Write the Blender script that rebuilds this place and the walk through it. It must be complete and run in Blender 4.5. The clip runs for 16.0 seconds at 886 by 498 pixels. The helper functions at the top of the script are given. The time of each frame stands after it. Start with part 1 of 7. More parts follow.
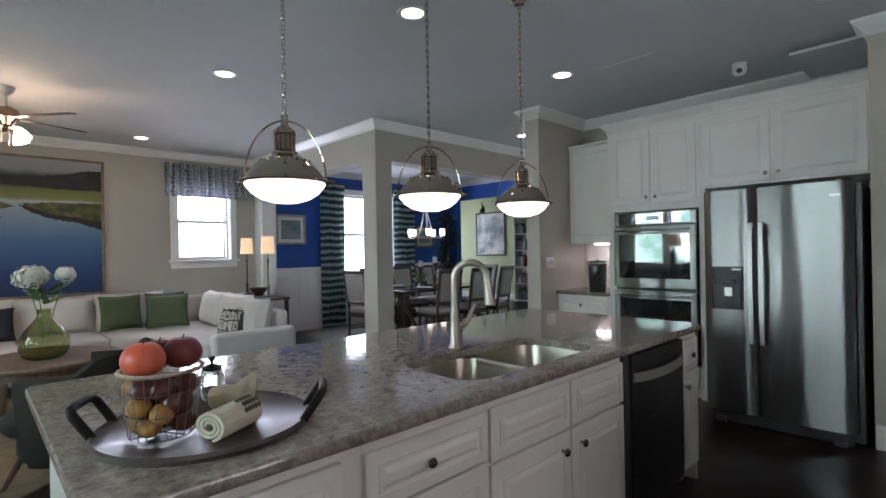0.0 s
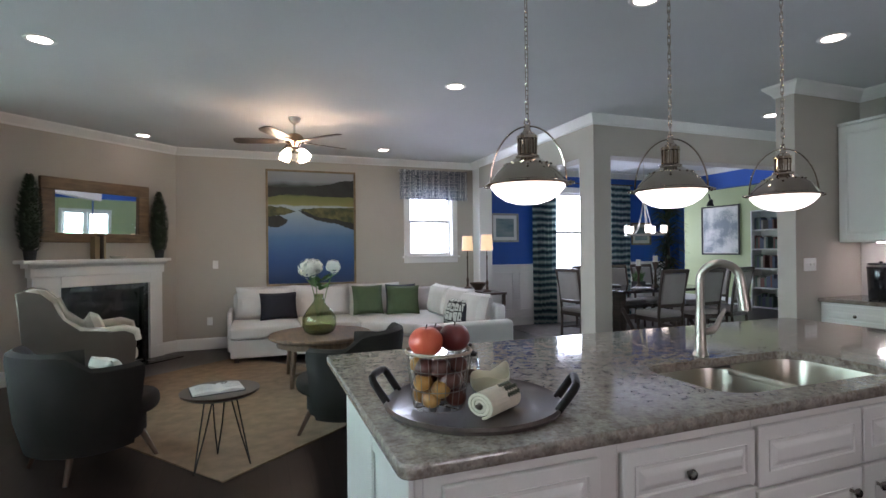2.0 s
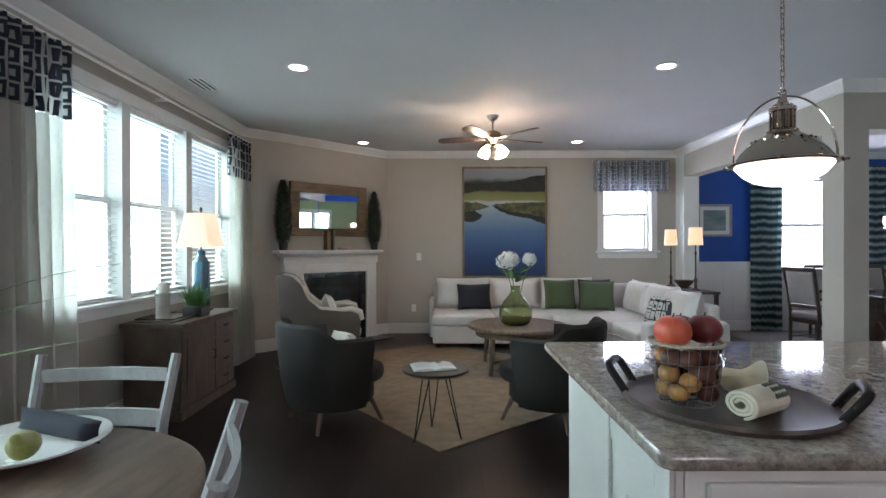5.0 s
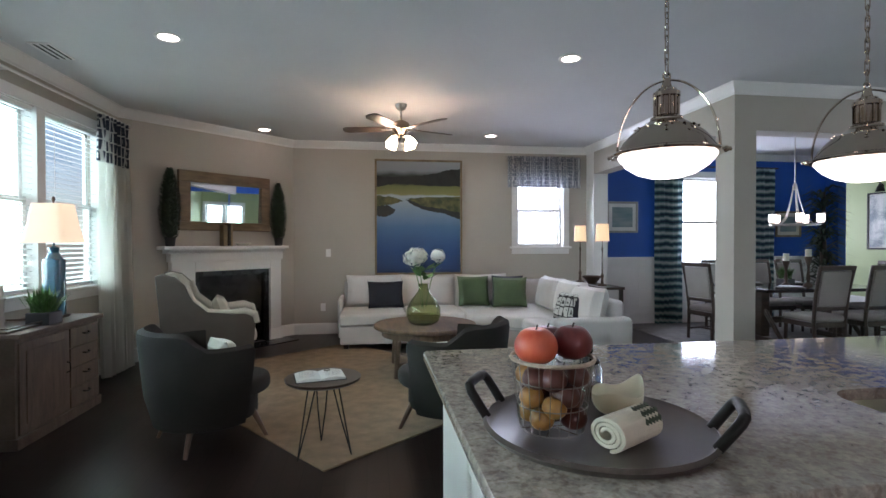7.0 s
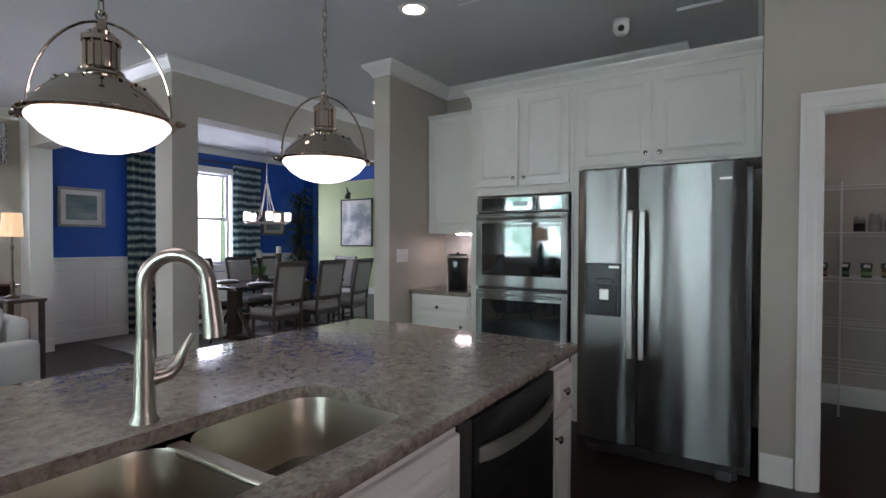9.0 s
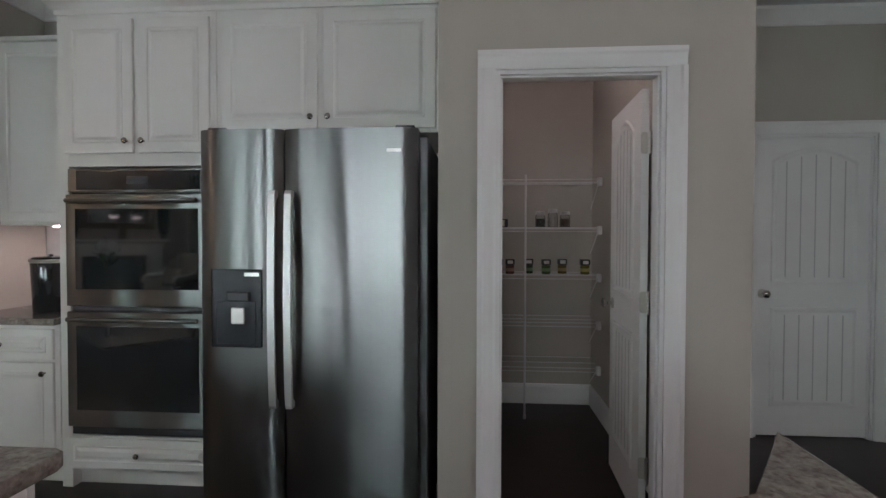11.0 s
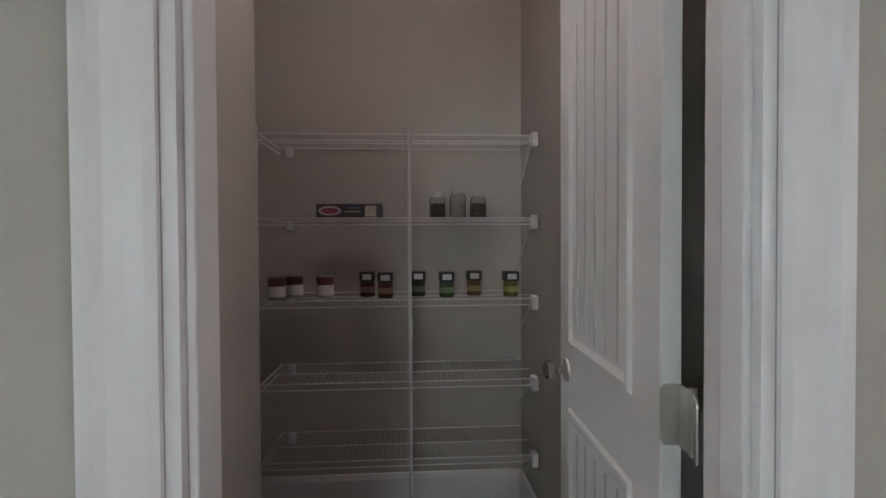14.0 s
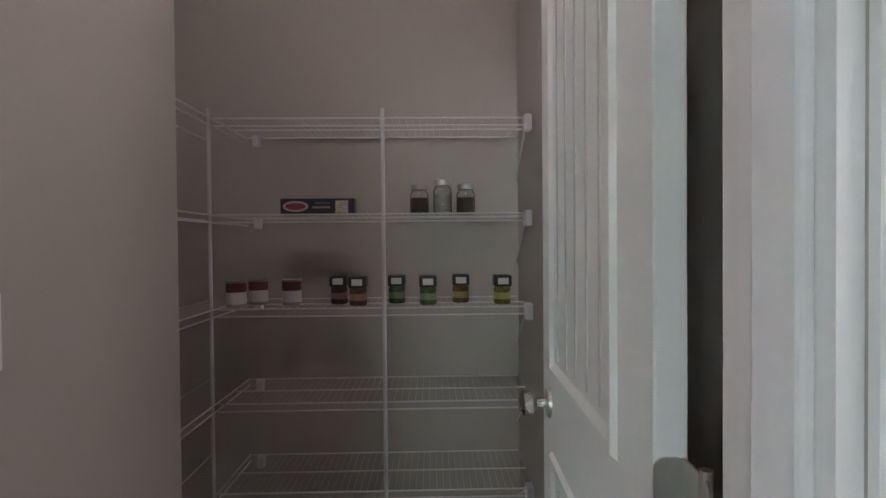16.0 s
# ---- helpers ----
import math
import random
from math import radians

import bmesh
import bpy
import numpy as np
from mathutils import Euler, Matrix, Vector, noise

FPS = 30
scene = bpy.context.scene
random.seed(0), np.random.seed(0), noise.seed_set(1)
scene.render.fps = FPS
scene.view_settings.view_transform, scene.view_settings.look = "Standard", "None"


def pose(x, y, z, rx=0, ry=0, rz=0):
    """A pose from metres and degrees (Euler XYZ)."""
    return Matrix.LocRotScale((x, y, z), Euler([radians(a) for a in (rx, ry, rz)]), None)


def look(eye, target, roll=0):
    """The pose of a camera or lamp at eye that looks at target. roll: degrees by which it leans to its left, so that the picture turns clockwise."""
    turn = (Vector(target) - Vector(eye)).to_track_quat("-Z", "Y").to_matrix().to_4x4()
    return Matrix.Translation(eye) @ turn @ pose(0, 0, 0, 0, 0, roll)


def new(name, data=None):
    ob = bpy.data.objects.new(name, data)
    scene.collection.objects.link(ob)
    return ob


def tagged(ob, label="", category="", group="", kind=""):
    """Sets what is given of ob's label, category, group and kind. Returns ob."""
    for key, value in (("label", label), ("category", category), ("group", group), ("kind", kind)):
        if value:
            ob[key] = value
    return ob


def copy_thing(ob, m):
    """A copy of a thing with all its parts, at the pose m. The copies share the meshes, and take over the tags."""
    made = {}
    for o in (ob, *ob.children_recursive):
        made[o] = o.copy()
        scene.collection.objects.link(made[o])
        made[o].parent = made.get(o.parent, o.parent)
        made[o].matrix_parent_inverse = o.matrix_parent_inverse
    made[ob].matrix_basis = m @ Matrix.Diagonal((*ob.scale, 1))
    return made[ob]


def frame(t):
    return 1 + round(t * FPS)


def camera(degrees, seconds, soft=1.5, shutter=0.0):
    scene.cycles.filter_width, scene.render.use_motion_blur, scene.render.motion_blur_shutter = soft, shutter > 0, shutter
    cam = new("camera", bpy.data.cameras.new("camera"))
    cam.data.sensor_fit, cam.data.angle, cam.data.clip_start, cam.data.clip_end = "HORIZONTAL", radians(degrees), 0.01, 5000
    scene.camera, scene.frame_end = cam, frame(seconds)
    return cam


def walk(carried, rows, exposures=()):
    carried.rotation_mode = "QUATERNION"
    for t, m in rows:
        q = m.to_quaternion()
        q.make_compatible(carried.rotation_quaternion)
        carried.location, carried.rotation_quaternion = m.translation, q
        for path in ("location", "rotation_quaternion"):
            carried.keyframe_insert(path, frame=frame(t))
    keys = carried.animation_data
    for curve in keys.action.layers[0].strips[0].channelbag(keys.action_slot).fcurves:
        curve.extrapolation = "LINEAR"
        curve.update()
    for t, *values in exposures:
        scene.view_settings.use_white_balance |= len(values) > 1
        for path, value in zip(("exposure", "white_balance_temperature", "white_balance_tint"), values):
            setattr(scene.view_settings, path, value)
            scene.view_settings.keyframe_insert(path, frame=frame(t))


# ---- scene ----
cam = camera(83.5, 16.0)
PATH = [
    (0, (0.35, 0.382, 1.377), (1.732, 1.827, 1.382), -1.0),
    (0.5, (0.321, 0.392, 1.379), (1.513, 1.999, 1.387), -0.8),
    (1, (0.276, 0.386, 1.378), (1.295, 2.107, 1.386), -0.7),
    (1.5, (0.241, 0.403, 1.381), (1.098, 2.21, 1.387), -0.7),
    (2, (0.203, 0.409, 1.385), (0.903, 2.282, 1.39), -0.6),
    (2.5, (0.156, 0.407, 1.391), (0.689, 2.334, 1.393), -0.5),
    (3, (0.133, 0.411, 1.387), (0.517, 2.374, 1.386), -0.4),
    (3.5, (0.1, 0.41, 1.385), (0.352, 2.394, 1.383), -0.4),
    (4, (0.071, 0.402, 1.388), (0.203, 2.398, 1.382), -0.3),
    (4.2, (0.057, 0.399, 1.379), (0.146, 2.397, 1.374), -0.3),
    (6.3, (0.022, 0.549, 1.343), (-0.01, 2.549, 1.329), -0.1),
    (6.5, (0.074, 0.589, 1.364), (0.11, 2.589, 1.342), -0.3),
    (7, (0.285, 0.675, 1.359), (0.567, 2.655, 1.334), -0.1),
    (7.5, (0.544, 0.764, 1.351), (1.151, 2.669, 1.323), 0.1),
    (8, (0.777, 0.832, 1.359), (1.826, 2.534, 1.33), 0.3),
    (8.5, (1.06, 0.828, 1.339), (2.503, 2.213, 1.308), 0.3),
    (9, (1.402, 0.811, 1.352), (3.089, 1.885, 1.319), 0.2),
    (9.5, (1.674, 0.836, 1.343), (3.507, 1.635, 1.315), 0.2),
    (10, (2.016, 0.768, 1.332), (3.96, 1.237, 1.307), 0.2),
    (10.2, (2.128, 0.743, 1.349), (4.092, 1.118, 1.313), 0.1),
    (12.3, (3.366, 0.477, 1.333), (5.366, 0.467, 1.303), -0.0),
    (12.5, (3.502, 0.475, 1.343), (5.501, 0.444, 1.303), -0.1),
    (12.7, (3.6, 0.458, 1.346), (5.599, 0.411, 1.307), 0.1),
    (13, (3.726, 0.428, 1.34), (5.724, 0.34, 1.304), -0.0),
    (13.5, (3.974, 0.328, 1.338), (5.969, 0.188, 1.298), 0.0),
    (14, (4.154, 0.276, 1.335), (6.149, 0.143, 1.297), -0.3),
    (14.5, (4.34, 0.249, 1.339), (6.336, 0.118, 1.299), -0.1),
    (15, (4.408, 0.229, 1.35), (6.404, 0.12, 1.308), -0.5),
    (15.5, (4.435, 0.182, 1.341), (6.433, 0.113, 1.302), -0.6),
    (16, (4.43, 0.097, 1.321), (6.43, 0.053, 1.293), -0.5),
]
EXPOSURES = [(0.0, -0.28, 6400, 29), (1.5, -0.1, 6320, 29), (3.0, -0.04, 6250, 29), (6.5, -0.06, 6250, 29), (8.5, -0.2, 6400, 30), (10.2, -0.2, 6600, 33), (12.3, -0.1, 6550, 35), (14.0, 0.23, 6550, 33), (16.0, 0.5, 6450, 29)]
walk(cam, [(t, look(eye, target, roll)) for t, eye, target, roll in PATH], EXPOSURES)

# ---- world and daylight ----
H = 2.87
world = bpy.data.worlds.new("world")
scene.world = world
world.use_nodes = True
wn = world.node_tree.nodes
sky = wn.new("ShaderNodeTexSky")
sky.sky_type, sky.sun_disc = "NISHITA", False
sky.sun_elevation, sky.sun_rotation = radians(55), radians(200)
world.node_tree.links.new(sky.outputs[0], wn["Background"].inputs[0])
wn["Background"].inputs[1].default_value = 0.1
sun_data = bpy.data.lights.new("sun", "SUN")
sun_data.energy, sun_data.angle, sun_data.color = 2.5, radians(0.6), (1.0, 0.95, 0.88)
sun = new("sun", sun_data)
sun.matrix_world = look((2, -8, 12), (2, 2, 0))


def window_lamp(name, place, target, w, h, power, colour):
    data = bpy.data.lights.new(name, "AREA")
    data.shape, data.size, data.size_y, data.energy, data.color = "RECTANGLE", w, h, power, colour
    lamp = new(name, data)
    lamp.matrix_world = look(place, target)
    return lamp


COOL = (0.76, 0.89, 1.0)
window_lamp("sky_light_north", (2.93, 8.55, 1.85), (2.93, 0, 1.6), 0.74, 1.1, 85, COOL)
window_lamp("sky_light_dining", (6.02, 8.75, 1.7), (6.02, 0, 1.4), 1.22, 1.5, 100, COOL)
# fill lamp in an added, unseen south window, to brighten the island fronts
window_lamp("fill_light_south", (1.3, -3.15, 1.68), (1.3, 4, 0.9), 2.1, 1.4, 34, (1.0, 0.95, 0.90))
# fill lamp behind an invented study window, to lift the green walls
window_lamp("fill_light_study", (9.7, 12.1, 1.65), (9.7, 0, 1.4), 1.3, 1.4, 80, COOL)


# ---- materials ----
def mat(name, base, rough=0.5, metal=0.0, var=0.08, scale=6.0, bump=0.05, bscale=80.0, second=None, mix=(0.45, 0.6), coat=0.0, stretch=(1, 1, 1), spec=0.5, rvar=0.08):
    m = bpy.data.materials.new(name)
    m.use_nodes = True
    nt = m.node_tree
    n, l = nt.nodes, nt.links
    b = n["Principled BSDF"]
    tc = n.new("ShaderNodeTexCoord")
    mp = n.new("ShaderNodeMapping")
    mp.inputs["Scale"].default_value = stretch
    l.new(tc.outputs["Object"], mp.inputs[0])
    big = n.new("ShaderNodeTexNoise")
    big.inputs["Scale"].default_value, big.inputs["Detail"].default_value = scale, 5
    fine = n.new("ShaderNodeTexNoise")
    fine.inputs["Scale"].default_value, fine.inputs["Detail"].default_value = bscale, 3
    l.new(mp.outputs[0], big.inputs[0])
    l.new(mp.outputs[0], fine.inputs[0])
    ramp = n.new("ShaderNodeValToRGB")
    two = second or tuple(min(1, c * (1 + var)) for c in base)
    one = base if second else tuple(c * (1 - var) for c in base)
    ramp.color_ramp.elements[0].position, ramp.color_ramp.elements[1].position = mix if second else (0.3, 0.7)
    ramp.color_ramp.elements[0].color, ramp.color_ramp.elements[1].color = (*one, 1), (*two, 1)
    add = n.new("ShaderNodeMath")
    add.operation = "MULTIPLY_ADD"
    add.inputs[1].default_value = 0.3
    l.new(fine.outputs[0], add.inputs[0])
    sub = n.new("ShaderNodeMath")
    sub.operation = "SUBTRACT"
    sub.inputs[1].default_value = 0.15
    l.new(big.outputs[0], sub.inputs[0])
    l.new(sub.outputs[0], add.inputs[2])
    l.new(add.outputs[0], ramp.inputs[0])
    l.new(ramp.outputs[0], b.inputs["Base Color"])
    rr = n.new("ShaderNodeMapRange")
    rr.inputs[3].default_value, rr.inputs[4].default_value = max(0.02, rough - rvar), min(1, rough + rvar)
    l.new(big.outputs[0], rr.inputs[0])
    l.new(rr.outputs[0], b.inputs["Roughness"])
    b.inputs["Metallic"].default_value = metal
    b.inputs["Coat Weight"].default_value = coat
    b.inputs["Specular IOR Level"].default_value = spec
    if bump:
        bp = n.new("ShaderNodeBump")
        bp.inputs["Strength"].default_value, bp.inputs["Distance"].default_value = bump, 0.004
        l.new(fine.outputs[0], bp.inputs["Height"])
        l.new(bp.outputs[0], b.inputs["Normal"])
    return m


def glow(name, colour, strength, base=(0.9, 0.88, 0.82)):
    m = bpy.data.materials.new(name)
    m.use_nodes = True
    b = m.node_tree.nodes["Principled BSDF"]
    b.inputs["Base Color"].default_value = (*base, 1)
    b.inputs["Emission Color"].default_value = (*colour, 1)
    b.inputs["Emission Strength"].default_value = strength
    return m


def glass_mat(name, colour=(1, 1, 1), rough=0.0, ior=1.45):
    m = bpy.data.materials.new(name)
    m.use_nodes = True
    b = m.node_tree.nodes["Principled BSDF"]
    b.inputs["Base Color"].default_value = (*colour, 1)
    b.inputs["Roughness"].default_value = rough
    b.inputs["Transmission Weight"].default_value = 1.0
    b.inputs["IOR"].default_value = ior
    return m


WALL = mat("wall_paint", (0.42, 0.385, 0.335), 0.75, var=0.03, scale=1.5, bump=0.08, bscale=220)
CEIL = mat("ceiling_paint", (0.57, 0.57, 0.58), 0.85, var=0.03, scale=1.2, bump=0.15, bscale=160)
TRIM = mat("trim_paint", (0.74, 0.73, 0.71), 0.38, var=0.03, scale=3, bump=0.03)
CAB = mat("cabinet_paint", (0.74, 0.72, 0.68), 0.35, var=0.04, scale=2.5, bump=0.03, bscale=120)
BLUE = mat("blue_paint", (0.005, 0.075, 0.36), 0.6, var=0.06, scale=2, bump=0.06, bscale=200)
GREEN = mat("green_paint", (0.40, 0.46, 0.26), 0.7, var=0.04, scale=2, bump=0.05, bscale=200)
SMOOTHBLACK = mat("black_gloss", (0.012, 0.012, 0.013), 0.12, var=0.1, bump=0)
BLACK = mat("black_matte", (0.02, 0.02, 0.021), 0.55, var=0.15, bump=0.05)
CHROME = mat("polished_nickel", (0.56, 0.48, 0.40), 0.04, 1.0, var=0.03, bump=0, rvar=0.02)
NICKEL = mat("brushed_nickel", (0.56, 0.53, 0.49), 0.36, 1.0, var=0.02, scale=3, bump=0, rvar=0.03)
BRONZE = mat("aged_bronze", (0.08, 0.055, 0.04), 0.45, 0.8, var=0.2, bump=0.1)


def floor_mat():
    m = mat("dark_wood_floor", (0.021, 0.0125, 0.0105), 0.32, var=0.22, scale=3, bump=0.008, bscale=25, stretch=(8, 0.8, 1), spec=0.26, rvar=0.04)
    n, l = m.node_tree.nodes, m.node_tree.links
    tc = n.new("ShaderNodeTexCoord")
    mp = n.new("ShaderNodeMapping")
    mp.inputs["Rotation"].default_value[2] = radians(90)
    br = n.new("ShaderNodeTexBrick")
    br.inputs["Scale"].default_value, br.inputs["Mortar Size"].default_value = 1.0, 0.0025
    br.inputs["Brick Width"].default_value, br.inputs["Row Height"].default_value = 1.4, 0.125
    br.inputs["Color1"].default_value, br.inputs["Color2"].default_value, br.inputs["Mortar"].default_value = (1, 1, 1, 1), (0.6, 0.6, 0.6, 1), (0.15, 0.15, 0.15, 1)
    l.new(tc.outputs["Object"], mp.inputs[0])
    l.new(mp.outputs[0], br.inputs[0])
    mul = n.new("ShaderNodeMixRGB")
    mul.blend_type, mul.inputs[0].default_value = "MULTIPLY", 1.0
    ramp = [x for x in n if x.type == "VALTORGB"][0]
    l.new(ramp.outputs[0], mul.inputs[1])
    l.new(br.outputs["Color"], mul.inputs[2])
    l.new(mul.outputs[0], n["Principled BSDF"].inputs["Base Color"])
    return m


FLOOR = floor_mat()


def granite_mat():
    m = mat("granite", (0.190, 0.160, 0.136), 0.075, var=0.2, scale=24, bump=0, second=(0.295, 0.253, 0.215), mix=(0.36, 0.64), rvar=0.05, spec=0.85)
    n, l = m.node_tree.nodes, m.node_tree.links
    tc = n.new("ShaderNodeTexCoord")
    v = n.new("ShaderNodeTexVoronoi")
    v.inputs["Scale"].default_value = 150
    l.new(tc.outputs["Object"], v.inputs[0])
    v2 = n.new("ShaderNodeTexNoise")
    v2.inputs["Scale"].default_value, v2.inputs["Detail"].default_value = 60, 6
    l.new(tc.outputs["Object"], v2.inputs[0])
    r1 = n.new("ShaderNodeValToRGB")
    r1.color_ramp.elements[0].position, r1.color_ramp.elements[1].position = 0.38, 0.5
    r1.color_ramp.elements[0].color, r1.color_ramp.elements[1].color = (0.74, 0.69, 0.66, 1), (1, 1, 1, 1)
    l.new(v2.outputs[0], r1.inputs[0])
    hs = n.new("ShaderNodeMixRGB")
    hs.blend_type, hs.inputs[0].default_value = "MULTIPLY", 1.0
    ramp = [x for x in n if x.type == "VALTORGB"][0]
    l.new(ramp.outputs[0], hs.inputs[1])
    l.new(r1.outputs[0], hs.inputs[2])
    sp = n.new("ShaderNodeMixRGB")
    sp.blend_type, sp.inputs[0].default_value = "OVERLAY", 0.18
    l.new(hs.outputs[0], sp.inputs[1])
    bw = n.new("ShaderNodeRGBToBW")
    l.new(v.outputs["Color"], bw.inputs[0])
    l.new(bw.outputs[0], sp.inputs[2])
    l.new(sp.outputs[0], n["Principled BSDF"].inputs["Base Color"])
    return m


GRANITE = granite_mat()


def steel_mat():
    m = mat("stainless_steel", (0.165, 0.163, 0.157), 0.29, 1.0, var=0.02, scale=1.5, bump=0, stretch=(40, 40, 0.4), rvar=0.012)
    n, l = m.node_tree.nodes, m.node_tree.links
    b = n["Principled BSDF"]
    tc = n.new("ShaderNodeTexCoord")
    mp = n.new("ShaderNodeMapping")
    mp.inputs["Scale"].default_value = (3.3, 3.3, 0.10)
    wv = n.new("ShaderNodeTexNoise")
    wv.inputs["Scale"].default_value, wv.inputs["Detail"].default_value = 1.7, 0.4
    l.new(tc.outputs["Object"], mp.inputs[0])
    l.new(mp.outputs[0], wv.inputs[0])
    bp = n.new("ShaderNodeBump")
    bp.inputs["Strength"].default_value, bp.inputs["Distance"].default_value = 0.5, 0.05
    l.new(wv.outputs[0], bp.inputs["Height"])
    l.new(bp.outputs[0], b.inputs["Normal"])
    tg = n.new("ShaderNodeTangent")
    tg.direction_type, tg.axis = "RADIAL", "Z"
    l.new(tg.outputs[0], b.inputs["Tangent"])
    b.inputs["Anisotropic"].default_value = 0.85
    b.inputs["Anisotropic Rotation"].default_value = 0.25
    return m


STEEL = steel_mat()
SINKSTEEL = mat("sink_steel", (0.52, 0.47, 0.40), 0.30, 1.0, var=0.04, bump=0.0, rvar=0.03)
PANE = glass_mat("window_glass")
SLAT = mat("blind_slat", (0.8, 0.8, 0.78), 0.5, var=0.02, bump=0)


# ---- building helpers ----
def part(name, bm, material, parent=None, label="", smooth=False, kind=""):
    me = bpy.data.meshes.new(name)
    bmesh.ops.recalc_face_normals(bm, faces=bm.faces)
    bm.to_mesh(me)
    bm.free()
    me.materials.append(material)
    if smooth:
        for p in me.polygons:
            p.use_smooth = True
        me.set_sharp_from_angle(angle=radians(40))
    ob = new(name, me)
    if parent:
        ob.parent = parent
    return tagged(ob, label, kind=kind)


def thing(name, label, category, x=0, y=0, z=0, rz=0, group="", kind=""):
    ob = new(name)
    ob.empty_display_size = 0.1
    ob.matrix_basis = pose(x, y, z, 0, 0, rz)
    return tagged(ob, label, category, group, kind)


def box(bm, x0, x1, y0, y1, z0, z1, bevel=0.0, seg=2, m=None):
    r = bmesh.ops.create_cube(bm, size=1)
    vs = r["verts"]
    for v in vs:
        v.co = Vector(((x0 + x1) / 2 + v.co.x * (x1 - x0), (y0 + y1) / 2 + v.co.y * (y1 - y0), (z0 + z1) / 2 + v.co.z * (z1 - z0)))
    if bevel:
        es = list({e for v in vs for e in v.link_edges})
        r = bmesh.ops.bevel(bm, geom=es, offset=bevel, segments=seg, profile=0.5, affect="EDGES")
        vs = list({v for f in r["faces"] for v in f.verts} | {v for v in vs if v.is_valid})
    if m:
        bmesh.ops.transform(bm, matrix=m, verts=vs)
    return vs


def B(x0, x1, y0, y1, z0, z1, bevel=0.0, seg=2, m=None):
    bm = bmesh.new()
    box(bm, x0, x1, y0, y1, z0, z1, bevel, seg, m)
    return bm


def lathe(profile, seg=24, bm=None, m=None):
    bm = bm or bmesh.new()
    rings = []
    made = []
    for r, z in profile:
        if r < 1e-5:
            ring = [bm.verts.new((0, 0, z))]
        else:
            ring = [bm.verts.new((r * math.cos(a), r * math.sin(a), z)) for a in (2 * math.pi * k / seg for k in range(seg))]
        rings.append(ring)
        made += ring
    for a, b in zip(rings, rings[1:]):
        for k in range(seg):
            q = [a[k % len(a)], a[(k + 1) % len(a)], b[(k + 1) % len(b)], b[k % len(b)]]
            q = [v for i, v in enumerate(q) if v not in q[:i]]
            if len(q) > 2:
                bm.faces.new(q)
    for ring, keep in ((rings[0], True), (rings[-1], True)):
        if len(ring) > 2:
            bm.faces.new(ring)
    if m:
        bmesh.ops.transform(bm, matrix=m, verts=made)
    return bm


def tube(points, radius, seg=8, bm=None, closed=False, m=None, taper=None):
    bm = bm or bmesh.new()
    pts = [Vector(p) for p in points]
    n = len(pts)
    rings = []
    up = None
    for i, p in enumerate(pts):
        a = pts[i - 1] if (i or closed) else p
        c = pts[(i + 1) % n] if (i < n - 1 or closed) else p
        d = (c - a).normalized()
        if up is None:
            up = Vector((0, 0, 1)) if abs(d.z) < 0.9 else Vector((1, 0, 0))
        side = d.cross(up).normalized()
        up = side.cross(d).normalized()
        r = radius if taper is None else radius * taper[i]
        rings.append([bm.verts.new(p + r * (math.cos(t) * side + math.sin(t) * up)) for t in (2 * math.pi * k / seg for k in range(seg))])
    for i in range(n if closed else n - 1):
        a, b = rings[i], rings[(i + 1) % n]
        for k in range(seg):
            bm.faces.new((a[k], a[(k + 1) % seg], b[(k + 1) % seg], b[k]))
    if not closed:
        bm.faces.new(rings[0])
        bm.faces.new(rings[-1])
    if m:
        bmesh.ops.transform(bm, matrix=m, verts=[v for r in rings for v in r])
    return bm


def prism(outline, z0, z1, bevel=0.0, bm=None, m=None, seg=2):
    bm = bm or bmesh.new()
    lo = [bm.verts.new((x, y, z0)) for x, y in outline]
    hi = [bm.verts.new((x, y, z1)) for x, y in outline]
    k = len(outline)
    fs = [bm.faces.new(lo[::-1]), bm.faces.new(hi)]
    fs += [bm.faces.new((lo[i], lo[(i + 1) % k], hi[(i + 1) % k], hi[i])) for i in range(k)]
    vs = lo + hi
    if bevel:
        es = list({e for f in fs[:2] for e in f.edges})
        r = bmesh.ops.bevel(bm, geom=es, offset=bevel, segments=seg, profile=0.5, affect="EDGES")
        vs = list({v for f in r["faces"] for v in f.verts} | {v for v in vs if v.is_valid})
    if m:
        bmesh.ops.transform(bm, matrix=m, verts=vs)
    return bm


def sweep(path, profile, closed=False, bm=None):
    """A moulding along a plan line; the profile is (distance to the right of the line, height)."""
    bm = bm or bmesh.new()
    pts = [Vector(p) for p in path]
    n = len(pts)
    rings = []
    for i, p in enumerate(pts):
        d0 = (p - pts[i - 1]).normalized() if (i or closed) else None
        d1 = (pts[(i + 1) % n] - p).normalized() if (i < n - 1 or closed) else None
        d0, d1 = d0 or d1, d1 or d0
        n0, n1 = Vector((d0.y, -d0.x)), Vector((d1.y, -d1.x))
        o = (n0 + n1) / max(0.3, 1 + n0.dot(n1))
        rings.append([bm.verts.new((p.x + o.x * u, p.y + o.y * u, z)) for u, z in profile])
    k = len(profile)
    for i in range(n if closed else n - 1):
        a, b = rings[i], rings[(i + 1) % n]
        for j in range(k):
            bm.faces.new((a[j], a[(j + 1) % k], b[(j + 1) % k], b[j]))
    if not closed:
        bm.faces.new(rings[0])
        bm.faces.new(rings[-1])
    return bm


